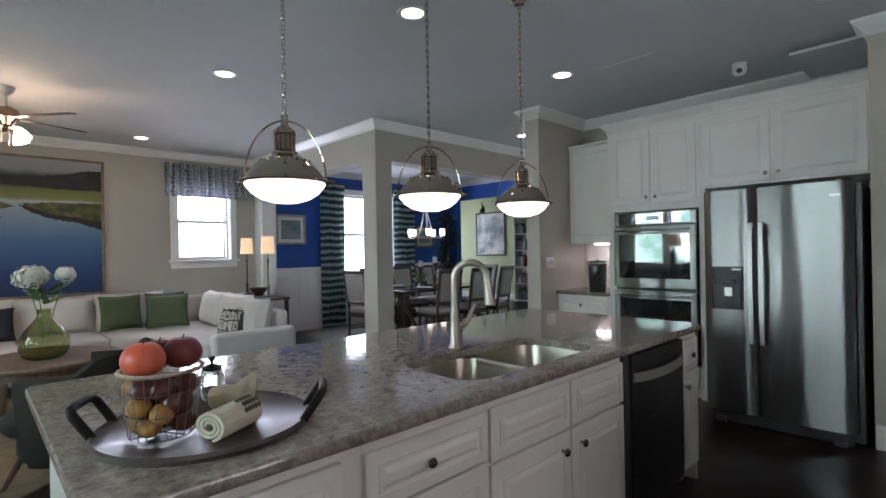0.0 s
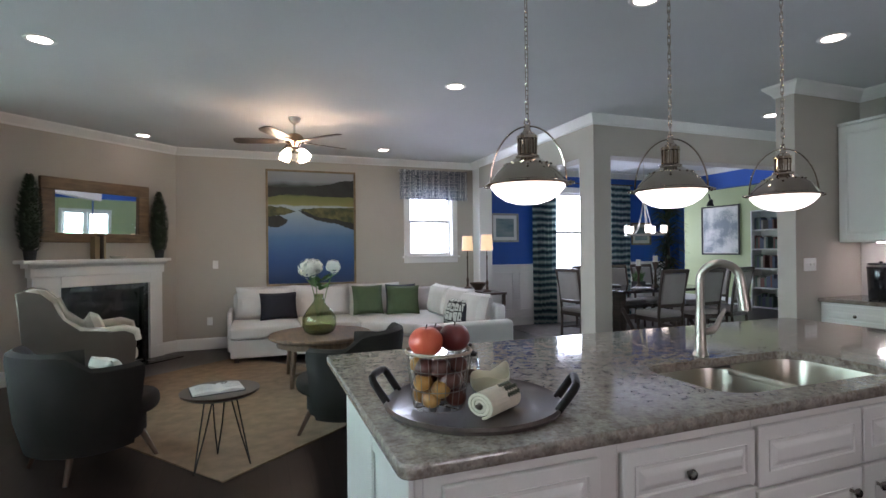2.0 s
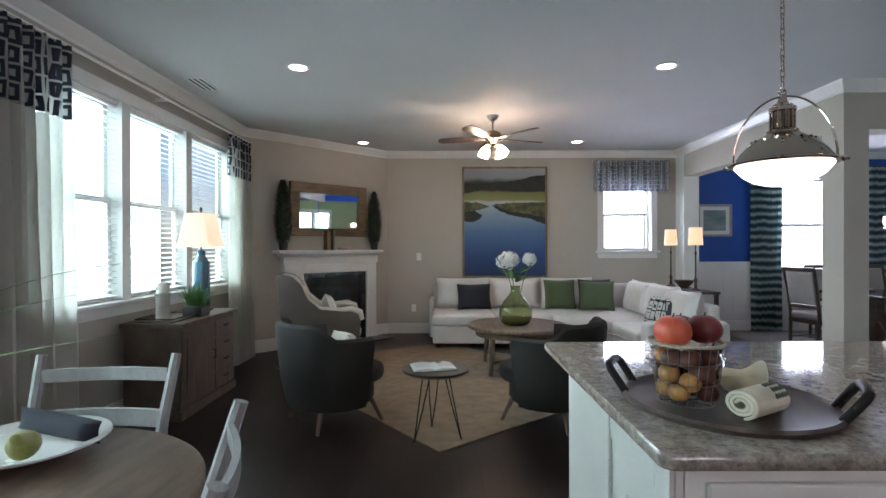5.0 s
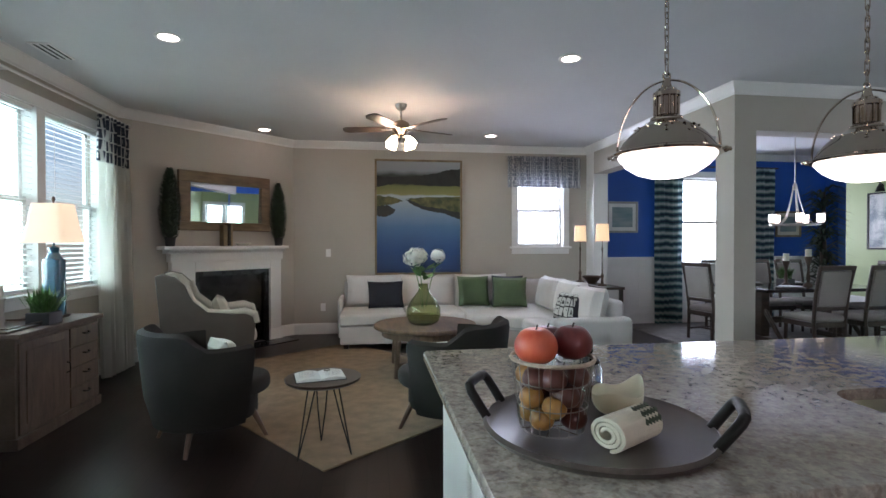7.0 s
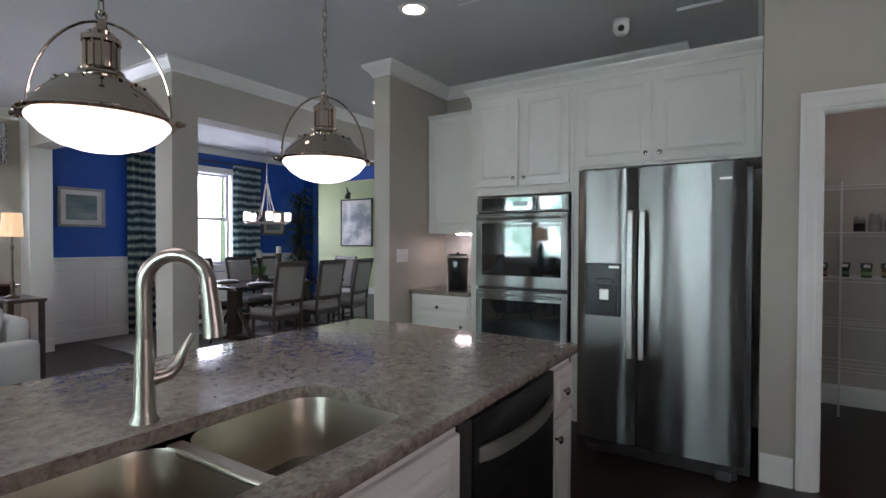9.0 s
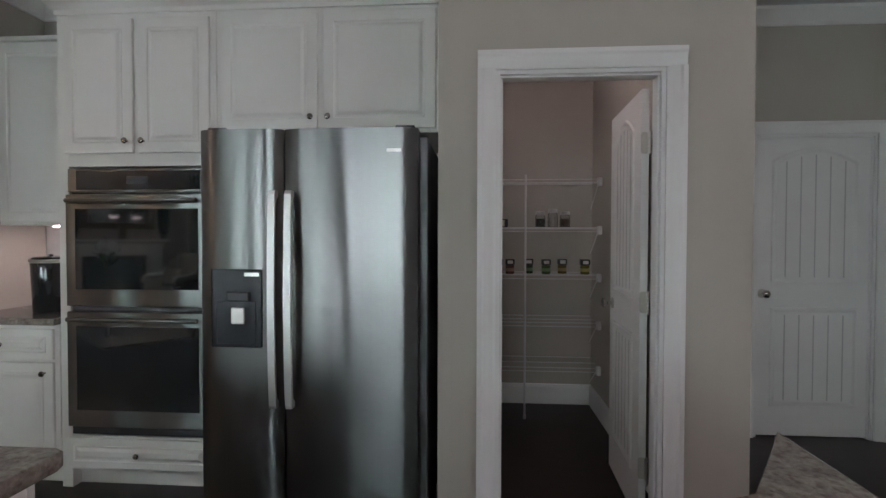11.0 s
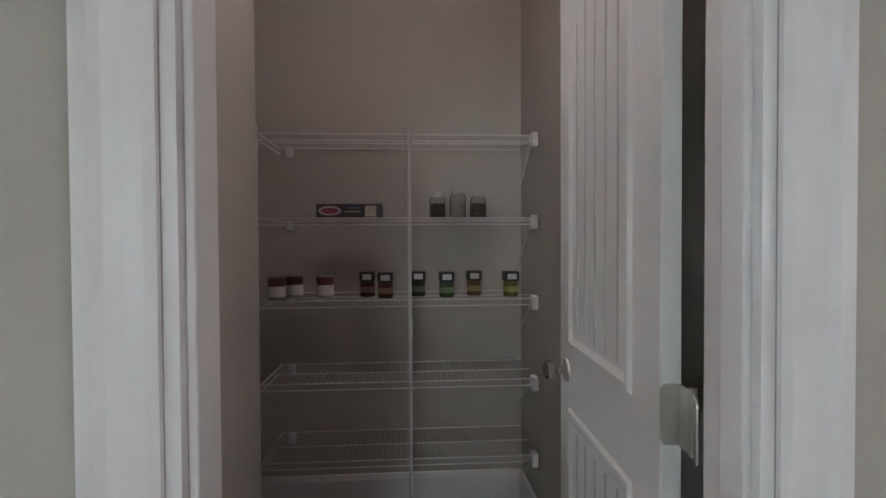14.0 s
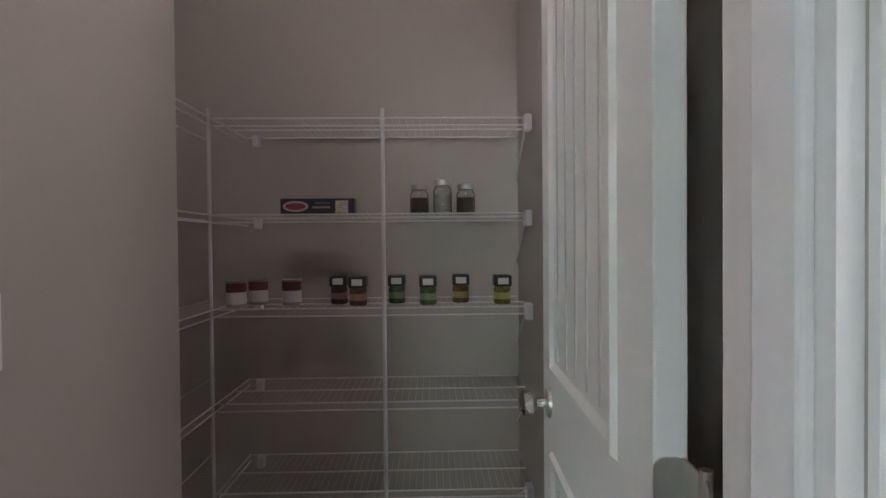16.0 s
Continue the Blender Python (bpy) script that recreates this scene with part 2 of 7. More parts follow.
def wall(name, a, b, thick, z0, z1, holes, material, label="painted wall", inner=None):
    """A wall from plan point a to b, thick to the right of the line, with holes (s0, s1, z0, z1) along it."""
    a, b = Vector(a), Vector(b)
    d = (b - a).normalized()
    nrm = Vector((d.y, -d.x))
    length = (b - a).length
    ss = sorted({0.0, length, *[s for h in holes for s in h[:2]]})
    zs = sorted({z0, z1, *[z for h in holes for z in h[2:]]})

    def solid(i, j):
        if not (0 <= i < len(ss) - 1 and 0 <= j < len(zs) - 1):
            return False
        s, z = (ss[i] + ss[i + 1]) / 2, (zs[j] + zs[j + 1]) / 2
        return not any(h[0] < s < h[1] and h[2] < z < h[3] for h in holes)

    bm = bmesh.new()

    def P(s, t, z):
        q = a + d * s + nrm * t
        return bm.verts.new((q.x, q.y, z))

    for i in range(len(ss) - 1):
        for j in range(len(zs) - 1):
            if not solid(i, j):
                continue
            s0, s1, u0, u1 = ss[i], ss[i + 1], zs[j], zs[j + 1]
            for t in (0, thick):
                bm.faces.new((P(s0, t, u0), P(s1, t, u0), P(s1, t, u1), P(s0, t, u1)))
            for di, dj, e in ((-1, 0, (s0, u0, s0, u1)), (1, 0, (s1, u0, s1, u1)), (0, -1, (s0, u0, s1, u0)), (0, 1, (s0, u1, s1, u1))):
                if not solid(i + di, j + dj):
                    bm.faces.new((P(e[0], 0, e[1]), P(e[2], 0, e[3]), P(e[2], thick, e[3]), P(e[0], thick, e[1])))
    bmesh.ops.remove_doubles(bm, verts=bm.verts, dist=1e-5)
    ob = part(name, bm, material)
    return tagged(ob, label, "wall", kind="structure")


def structure(ob, label, category):
    return tagged(ob, label, category, kind="structure")


# ---- large structure ----
structure(part("floor", B(-2.7, 11.3, -3.2, 12.0, -0.12, 0), FLOOR), "dark stained hardwood plank floor", "floor")
structure(part("ceiling", B(-2.7, 11.3, -3.2, 12.0, H, H + 0.12), CEIL), "flat off-white painted ceiling", "ceiling")
structure(part("ceiling_pantry", B(4.845, 6.645, -0.285, 1.265, 2.80, 2.82), CEIL), "low painted pantry ceiling", "ceiling")

WW = -2.52
WY0, WY1, WZ0, WZ1 = 3.45, 6.27, 0.95, 2.51
wall("wall_west", (WW, -3.2), (WW, 6.68), -0.15, 0, H, [(WY0 + 3.2, WY1 + 3.2, WZ0, WZ1), (0.65 + 3.2, 2.35 + 3.2, 0.95, 2.42)], WALL, "beige painted wall with wide windows")
wall("wall_diagonal", (WW, 6.68), (-0.87, 8.27), -0.15, 0, H, [(0.82, 1.82, 0.0, 1.0)], WALL, "beige painted corner wall with a fireplace")
wall("wall_north", (-0.87, 8.27), (3.70, 8.27), -0.15, 0, H, [(2.55 + 0.87, 3.31 + 0.87, 1.30, 2.44)], WALL, "beige painted wall with a small window")
wall("wall_stub", (3.70, 8.0), (3.93, 8.0), -0.45, 0, H, [], TRIM, "white painted wall end beside the dining room")
wall("pillar", (3.70, 4.97), (3.93, 4.97), -0.26, 0, H, [], WALL, "square painted drywall pillar")
wall("beam_west", (3.70, 5.23), (3.70, 8.0), 0.23, 2.43, H, [], WALL, "painted dropped beam")
wall("beam_south", (3.93, 4.97), (8.25, 4.97), -0.23, 2.43, H, [], WALL, "painted dropped beam")
wall("wall_dining_north", (3.93, 8.45), (8.25, 8.45), -0.15, 0, H, [(5.40 - 3.93, 6.64 - 3.93, 0.95, 2.46)], BLUE, "royal blue painted dining room wall")
wall("wall_dining_east", (8.25, 8.45), (8.25, 4.97), -0.15, 0, H, [(0.25, 3.48, 0, 2.48)], BLUE, "royal blue wall with a wide opening")
wall("wall_hall_east", (8.25, 3.67), (8.25, 3.3), -0.15, 0, 2.48, [], WALL, "beige painted hall wall")
wall("wall_hall_header", (8.25, 4.97), (8.25, 3.3), -0.15, 2.48, H, [], BLUE, "royal blue wall over the front hall opening")
wall("wall_study_east", (11.0, 11.8), (11.0, 3.3), -0.15, 0, H, [(7.05, 8.35, 0.95, 2.15)], GREEN, "pale green painted study wall")
# window hole added for the study fill lamp
wall("wall_study_north", (8.25, 11.8), (11.0, 11.8), -0.15, 0, H, [(0.8, 2.1, 0.95, 2.4)], GREEN, "pale green painted study wall")
wall("wall_study_west", (8.25, 11.8), (8.25, 8.6), 0.15, 0, H, [], GREEN, "pale green painted study wall")
wall("wall_study_south", (8.4, 3.3), (11.0, 3.3), 0.15, 0, H, [], GREEN, "pale green painted study wall")
wall("wall_kitchen_stub", (4.74, 3.48), (8.25, 3.48), -0.17, 0, H, [], WALL, "beige painted kitchen wall end")
wall("wall_kitchen_east", (5.66, 3.48), (5.66, 0.80), -0.04, 0, H, [], WALL, "beige painted kitchen wall")
wall("wall_alcove", (4.84, 0.74), (5.70, 0.74), -0.06, 0, H, [], WALL, "painted wall between fridge and pantry")
wall("wall_pantry_door", (4.72, 0.80), (4.72, -0.52), -0.12, 0, H, [(0.25, 0.963, 0, 2.07)], WALL, "beige painted wall with the pantry doorway")
wall("wall_pantry_south", (4.84, -0.52), (6.05, -0.52), -0.23, 0, H, [], WALL, "beige painted wall between pantry and hall")
wall("wall_pantry_south_end", (6.05, -0.52), (6.78, -0.52), -0.23, 0, H, [], WALL, "beige painted pantry wall")
wall("wall_pantry_east", (6.65, -0.29), (6.65, 1.27), 0.13, 0, H, [], WALL, "beige painted pantry back wall")
wall("wall_pantry_north", (5.70, 1.27), (6.78, 1.27), -0.15, 0, H, [], WALL, "beige painted pantry wall")
wall("wall_hall_door", (6.05, -0.52), (6.05, -3.05), -0.12, 0, H, [(0.72, 1.49, 0, 2.05)], WALL, "beige painted hall wall with a door")
# its window hole is added to let the south fill lamp in
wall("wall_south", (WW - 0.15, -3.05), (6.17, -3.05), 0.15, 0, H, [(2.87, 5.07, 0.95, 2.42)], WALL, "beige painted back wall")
wall("wall_closet_back", (6.85, -0.57), (6.85, -3.05), -0.1, 0, H, [], WALL, "plain closet wall")

CROWN = [(0, H - 0.105), (0.012, H - 0.105), (0.018, H - 0.085), (0.05, H - 0.05), (0.078, H - 0.02), (0.082, H), (0, H)]
BASE = [(0, 0.0), (0.016, 0.0), (0.016, 0.135), (0.010, 0.158), (0, 0.162)]


def moulding(name, path, profile, label, material=TRIM):
    structure(part(name, sweep(path, profile), material), label, "trim")


moulding("crown_living", [(WW, -3.05), (WW, 6.68), (-0.87, 8.27), (3.70, 8.27), (3.70, 4.97), (8.25, 4.97)], CROWN, "white painted crown moulding")
moulding("crown_kitchen", [(8.25, 3.65), (4.74, 3.65), (4.74, 3.48), (5.66, 3.48), (5.66, 0.80), (4.72, 0.80), (4.72, -0.52), (6.05, -0.52), (6.05, -3.05)], CROWN, "white painted crown moulding")
moulding("crown_dining", [(3.93, 5.2), (3.93, 8.45), (8.25, 8.45), (8.25, 5.2), (3.93, 5.2)], CROWN, "white painted crown moulding")
moulding("baseboard_west", [(WW, -3.05), (WW, 6.68), (-2.16, 7.027)], BASE, "white painted baseboard")
moulding("baseboard_north", [(-1.07, 8.077), (-0.87, 8.27), (3.70, 8.27), (3.70, 8.0), (3.93, 8.0)], BASE, "white painted baseboard")
moulding("baseboard_pillar", [(3.70, 4.97), (3.93, 4.97), (3.93, 5.23), (3.70, 5.23), (3.70, 4.97)][::-1], BASE, "white painted baseboard")
moulding("baseboard_dining", [(3.93, 8.45), (8.25, 8.45), (8.25, 8.2)], BASE, "white painted baseboard")
moulding("baseboard_study", [(8.4, 11.8), (11.0, 11.8), (11.0, 3.3)], BASE, "white painted baseboard")
moulding("baseboard_kitchen", [(8.25, 3.65), (4.74, 3.65), (4.74, 3.48), (5.0, 3.48)], BASE, "white painted baseboard")
moulding("baseboard_fridge", [(4.72, 0.795), (4.72, 0.64)], BASE, "white painted baseboard")
moulding("baseboard_pantry", [(4.87, 0.74), (5.70, 0.74), (5.70, 1.27), (6.65, 1.27), (6.65, -0.29), (4.87, -0.29)], BASE, "white painted baseboard")
moulding("baseboard_hall", [(4.72, -0.21), (4.72, -0.52), (6.05, -0.52), (6.05, -1.13)], BASE, "white painted baseboard")


# ---- windows ----
def backdrop_mat(name, strength):
    m = bpy.data.materials.new(name)
    m.use_nodes = True
    n, l = m.node_tree.nodes, m.node_tree.links
    n.remove(n["Principled BSDF"])
    em = n.new("ShaderNodeEmission")
    tc = n.new("ShaderNodeTexCoord")
    nz = n.new("ShaderNodeTexNoise")
    nz.inputs["Scale"].default_value, nz.inputs["Detail"].default_value = 1.1, 8
    l.new(tc.outputs["Object"], nz.inputs[0])
    ramp = n.new("ShaderNodeValToRGB")
    e = ramp.color_ramp.elements
    e[0].position, e[0].color = 0.38, (0.10, 0.25, 0.19, 1)
    e[1].position, e[1].color = 0.64, (0.80, 0.94, 1.0, 1)
    mid = e.new(0.52)
    mid.color = (0.40, 0.60, 0.56, 1)
    l.new(nz.outputs[0], ramp.inputs[0])
    l.new(ramp.outputs[0], em.inputs[0])
    em.inputs[1].default_value = strength
    l.new(em.outputs[0], n["Material Output"].inputs[0])
    return m


OUTSIDE = backdrop_mat("bright_garden_distance", 42.0)
structure(part("backdrop", B(-9.0, -8.9, -8, 16, -1, 7), OUTSIDE), "bright out of focus garden trees and sky", "backdrop")
structure(part("backdrop_front", B(19.0, 19.1, -6, 16, -1, 7), OUTSIDE), "bright out of focus trees before the house", "backdrop")


def sash_window(name, x, y, z0, rz, w, h, units, label, blinds=True, drop=1.0):
    """A double-hung window; local x runs along the wall and the room lies at local -y."""
    win = thing(name, label, "window", x, y, z0, rz, kind="structure")
    mull = 0.11
    uw = (w - mull * (units - 1)) / units
    part("casing", B(-0.09, 0, -0.022, 0, -0.01, h + 0.10, 0.004), TRIM, win)
    part("casing", B(w, w + 0.09, -0.022, 0, -0.01, h + 0.10, 0.004), TRIM, win)
    part("head_casing", B(0, w, -0.022, 0, h, h + 0.10, 0.004), TRIM, win)
    part("jamb_liner", B(0.0005, 0.009, 0.001, 0.068, 0.001, h - 0.0095), TRIM, win)
    part("jamb_liner", B(w - 0.009, w - 0.0005, 0.001, 0.068, 0.001, h - 0.0095), TRIM, win)
    part("head_liner", B(0.0005, w - 0.0005, 0.001, 0.068, h - 0.009, h - 0.0005), TRIM, win)
    part("window_sill", B(-0.12, w + 0.12, -0.07, 0.0, -0.035, -0.002, 0.008), TRIM, win)
    part("apron", B(-0.09, w + 0.09, -0.018, 0, -0.12, -0.037, 0.004), TRIM, win)
    for u in range(units):
        a = u * (uw + mull)
        if u:
            part("mullion", B(a - mull, a, -0.02, 0.13, 0, h, 0.003), TRIM, win)
        for k, (s0, s1, dy) in enumerate(((0, h / 2 + 0.02, 0.07), (h / 2 - 0.02, h, 0.10))):
            bm = bmesh.new()
            f = 0.045
            box(bm, a, a + f, dy, dy + 0.03, s0, s1)
            box(bm, a + uw - f, a + uw, dy, dy + 0.03, s0, s1)
            box(bm, a + f, a + uw - f, dy, dy + 0.03, s0, s0 + f)
            box(bm, a + f, a + uw - f, dy, dy + 0.03, s1 - f, s1)
            sash = part("sash", bm, TRIM, win)
            pane = part("pane", B(a + f, a + uw - f, dy + 0.012, dy + 0.018, s0 + f, s1 - f), PANE, sash)
            pane.visible_shadow = False
        if blinds:
            n = int(h * drop / 0.046)
            me = None
            for i in range(n):
                z = h - 0.05 - i * 0.046
                if me is None:
                    bm = B(0.012, uw - 0.012, -0.024, 0.024, -0.0012, 0.0012, m=pose(0, 0, 0, 12, 0, 0))
                    ob = part("slat", bm, SLAT, win)
                    me = ob.data
                else:
                    ob = new("slat", me)
                    ob.parent = win
                ob.location = (a, 0.035, z)
            part("blind_headrail", B(a + 0.008, a + uw - 0.008, 0.01, 0.06, h - 0.04, h - 0.002, 0.004), SLAT, win)
            for q in (0.2, 0.8):
                part("ladder_cord", B(a + uw * q - 0.003, a + uw * q + 0.003, 0.009, 0.0105, h - n * 0.046, h - 0.04), SLAT, win)
    return win


sash_window("window_1", WW, WY0, WZ0, 90, WY1 - WY0, WZ1 - WZ0, 3, "triple white double-hung window with open slatted blinds")
sash_window("window_2", 2.55, 8.27, 1.30, 0, 0.76, 1.14, 1, "small white double-hung window under a valance", True, 0.5)
sash_window("window_3", 5.40, 8.45, 0.95, 0, 1.24, 1.51, 1, "tall white double-hung dining room window", False)
# invented window, never in view, for the study fill lamp
sash_window("window_5", 9.05, 11.8, 0.95, 0, 1.30, 1.45, 1, "white double-hung study window, added unseen for fill light", False)
# added window, out of view, that holds the south fill lamp
sash_window("window_7", 2.40, -3.05, 0.95, 180, 2.20, 1.47, 2, "double white double-hung window, added unseen for south fill light", False)
sash_window("window_6", 11.0, 4.75, 0.95, -90, 1.30, 1.20, 2, "pair of white double-hung front windows", False)
sash_window("window_4", WW, 0.65, 0.95, 90, 1.70, 1.47, 2, "double white double-hung breakfast window", False)

# ---- ceiling fixtures ----
DISC = glow("downlight_glow", (1.0, 0.88, 0.73), 17)
BOWL = glow("pendant_bowl_glow", (1.0, 0.95, 0.88), 2.8)
can = thing("recessed_light", "round white recessed ceiling light, switched on", "ceiling light", -1.19, 4.58, H, group="recessed ceiling lights")
part("trim_ring", lathe([(0.068, -0.001), (0.07, -0.006), (0.092, -0.008), (0.098, 0.0), (0.068, 0.0)], 28), TRIM, can, smooth=True)
part("lens", lathe([(0, -0.004), (0.067, -0.004), (0.067, 0.0)], 28), DISC, can)
# last six are unseen, on a guessed grid, added to light the island fronts
for cx, cy in ((1.90, 4.58), (1.95, 7.55), (-1.13, 7.57), (4.06, 2.74), (2.38, 2.745), (5.65, 4.35), (0.7, 0.9), (2.38, 0.9), (4.06, 0.9), (0.7, -0.95), (2.38, -0.95), (4.06, -0.95)):
    copy_thing(can, pose(cx, cy, H))


def pendant(x, y, z):
    p = thing("pendant_lamp", "polished nickel dome pendant lamp with a white glass bowl", "pendant lamp", x, y, z, group="pendants over the island")
    part("glass_bowl", lathe([(0, 0.0), (0.05, 0.0035), (0.09, 0.016), (0.125, 0.039), (0.149, 0.068), (0.151, 0.077), (0, 0.077)], 36), BOWL, p, "glowing white glass bowl", True)
    part("dome", lathe([(0.15, 0.073), (0.165, 0.074), (0.170, 0.080), (0.165, 0.086), (0.152, 0.090), (0.147, 0.098), (0.136, 0.117), (0.113, 0.144), (0.098, 0.156), (0.095, 0.162), (0.087, 0.164), (0.066, 0.178), (0.050, 0.187), (0.048, 0.197), (0, 0.197)], 44), CHROME, p, "polished nickel dome", True)
    part("collar", lathe([(0.048, 0.189), (0.050, 0.195), (0.046, 0.199), (0.040, 0.201), (0.034, 0.205), (0.034, 0.262), (0.042, 0.265), (0.042, 0.278), (0.036, 0.281), (0.03, 0.290), (0.018, 0.295), (0.013, 0.311), (0, 0.311)], 28), CHROME, p, smooth=True)
    for k in range(10):
        a = k * math.pi / 5
        part("rib", tube([(0.036 * math.cos(a), 0.036 * math.sin(a), 0.203), (0.036 * math.cos(a), 0.036 * math.sin(a), 0.266)], 0.0042, 6), CHROME, p, smooth=True)
    # beads added to the dome's shape for the row of bright reflections
    for k in range(16):
        a = k * math.pi / 8
        part("glint_bead", lathe([(0, 0.004), (0.003, 0.003), (0.0045, 0)], 8, m=pose(0.096 * math.cos(a), 0.096 * math.sin(a), 0.161, 0, 35, 0)), CHROME, p, smooth=True)
    arc = [(0.154 * math.cos(t), 0.0, 0.087 + 0.232 * math.sin(t)) for t in (math.pi * k / 28 for k in range(29))]
    part("bail", tube(arc, 0.0036, 8, m=pose(0, 0, 0, 0, 0, -38)), CHROME, p, smooth=True)
    for s in (0, 180):
        part("thumb_screw", lathe([(0.003, 0.0), (0.009, 0.002), (0.011, 0.009), (0.006, 0.015), (0.007, 0.022), (0, 0.025)], 12, m=pose(0, 0, 0, 0, 0, -38 + s) @ pose(0.162, 0, 0.081, 0, 90, 0)), CHROME, p, smooth=True)
    part("clip", B(-0.01, 0.01, -0.01, 0.01, 0.29, 0.325, 0.003), CHROME, p)
    top = H - z
    part("loop", tube([(0.012 * math.cos(t), 0, 0.333 + 0.012 * math.sin(t)) for t in (2 * math.pi * k / 14 for k in range(14))], 0.0035, 6, closed=True), CHROME, p, smooth=True)
    lo, hi, me = 0.343, top - 0.065, None
    n = int((hi - lo) / 0.036)
    for k in range(n):
        if me is None:
            pts = [(0.0068 * math.cos(t), 0, 0.018 * math.sin(t) + 0.012 * (1 if math.sin(t) > 0 else -1)) for t in (2 * math.pi * (i + 0.5) / 12 for i in range(12))]
            link = part("chain_link", tube(pts, 0.0021, 5, closed=True), CHROME, p, smooth=True)
            me = link.data
        else:
            link = new("chain_link", me)
            link.parent = p
        link.matrix_basis = pose(0, 0, lo + (k + 0.5) * (hi - lo) / n, 0, 0, 90 * (k % 2) + 20)
    part("canopy", lathe([(0, -0.075), (0.012, -0.075), (0.016, -0.055), (0.03, -0.05), (0.034, -0.03), (0.056, -0.018), (0.06, 0.0), (0, 0.0)], 28, m=pose(0, 0, top)), CHROME, p, smooth=True)
    return p


pend = pendant(1.235, 2.178, 1.567)
copy_thing(pend, pose(1.985, 2.178, 1.567))
copy_thing(pend, pose(2.728, 2.178, 1.567))


pcl = thing("pantry_ceiling_light", "round white flush ceiling light in the pantry", "ceiling light", 5.28, 0.30, 2.80)
part("base_ring", lathe([(0, -0.02), (0.12, -0.02), (0.125, 0), (0, 0)], 28), TRIM, pcl)
part("diffuser", lathe([(0, -0.135), (0.03, -0.13), (0.052, -0.112), (0.062, -0.085), (0.06, -0.055), (0.05, -0.021), (0, -0.021)], 28), glow("pantry_light_glow", (1.0, 0.965, 0.91), 54.0), pcl, "lit frosted diffuser", True)


# ---- kitchen ----
KNOB = mat("knob_nickel", (0.30, 0.275, 0.25), 0.22, 1.0, var=0.03, bump=0)
def panel_bm(w, h, t=0.019, frame_w=0.055):
    """A raised-panel cabinet front; local x along the front, front face at y = -t."""
    bm = bmesh.new()
    box(bm, 0, w, -t, 0, 0, h, 0.003, 1)
    return bm


def raised(w, h, t, fw):
    bm = bmesh.new()
    loops = [(fw, 0.0), (fw + 0.004, 0.004), (fw + 0.012, 0.0045), (fw + 0.026, -0.003), (fw + 0.03, -0.004)]
    rings = []
    for o, dy in loops:
        y = -t - 0.0005 + dy - 0.0035
        rings.append([bm.verts.new(v) for v in ((o, y, o), (w - o, y, o), (w - o, y, h - o), (o, y, h - o))])
    for a, b in zip(rings, rings[1:]):
        for k in range(4):
            bm.faces.new((a[k], a[(k + 1) % 4], b[(k + 1) % 4], b[k]))
    bm.faces.new(rings[-1])
    back = [bm.verts.new(v) for v in ((fw, -t, fw), (w - fw, -t, fw), (w - fw, -t, h - fw), (fw, -t, h - fw))]
    for k in range(4):
        bm.faces.new((back[k], back[(k + 1) % 4], rings[0][(k + 1) % 4], rings[0][k]))
    return bm


def front(parent, name, x, z, w, h, y=0.0, knob=None, fw=0.055):
    """A door or drawer front on a cabinet whose face lies at local y."""
    f = part(name, panel_bm(w, h), CAB, parent)
    f.location = (x, y, z)
    fw = min(fw, h * 0.24)
    part("raised_panel", raised(w, h, 0.019, fw), CAB, f)
    if knob:
        part("knob", lathe([(0, 0), (0.006, 0.0), (0.005, 0.012), (0.013, 0.018), (0.016, 0.024), (0.012, 0.03), (0, 0.032)], 14, m=pose(knob[0], -0.019, knob[1], 90)), KNOB, f, "brushed nickel knob", True)
    return f


def cabinet(name, label, x, y, rz, w, d, h, toe=0.10, group="kitchen cabinets", body=None):
    c = thing(name, label, "cabinet", x, y, 0, rz, group)
    part("body", B(0, w, 0.0, d, toe, body or h, 0.002, 1), CAB, c)
    if body:
        part("face_frame", B(0, w, 0.0, 0.02, body, h), CAB, c)
    if toe:
        part("toe_kick", B(0.002, w - 0.002, 0.06, d - 0.01, 0, toe - 0.001), CAB, c)
    return c


# the island: its working side looks south
IX0, IX1, IY0, IY1 = 0.49, 3.51, 1.455, 2.71
FY = IY0 + 0.03
BOTTOM = 0.877
u0 = cabinet("island_corner_unit", "white island cabinet with plain raised-panel drawers", 0.55, FY, 0, 0.54, 0.60, BOTTOM)
for zz, hh in ((0.685, 0.16), (0.405, 0.27), (0.12, 0.275)):
    front(u0, "drawer", 0.045, zz, 0.43, hh)
u1 = cabinet("island_drawer_unit", "white raised-panel island cabinet with three drawers", 1.09, FY, 0, 0.495, 0.60, BOTTOM)
for zz, hh in ((0.685, 0.16), (0.405, 0.27), (0.12, 0.275)):
    front(u1, "drawer", 0.005, zz, 0.485, hh, 0, (0.215, hh / 2))
u2 = cabinet("island_sink_unit", "white raised-panel sink cabinet with two doors", 1.585, FY, 0, 0.94, 0.60, BOTTOM, body=0.66)
front(u2, "false_drawer", 0.008, 0.668, 0.48, 0.18)
front(u2, "false_drawer", 0.496, 0.668, 0.438, 0.18)
front(u2, "door", 0.008, 0.12, 0.48, 0.535, 0, (0.417, 0.468))
front(u2, "door", 0.496, 0.12, 0.438, 0.535, 0, (0.062, 0.468))
u3 = cabinet("island_end_unit", "narrow white island cabinet with a drawer and a door", 3.202, FY, 0, 0.24, 0.60, BOTTOM)
front(u3, "drawer", 0.004, 0.668, 0.23, 0.18, 0, (0.115, 0.09), 0.035)
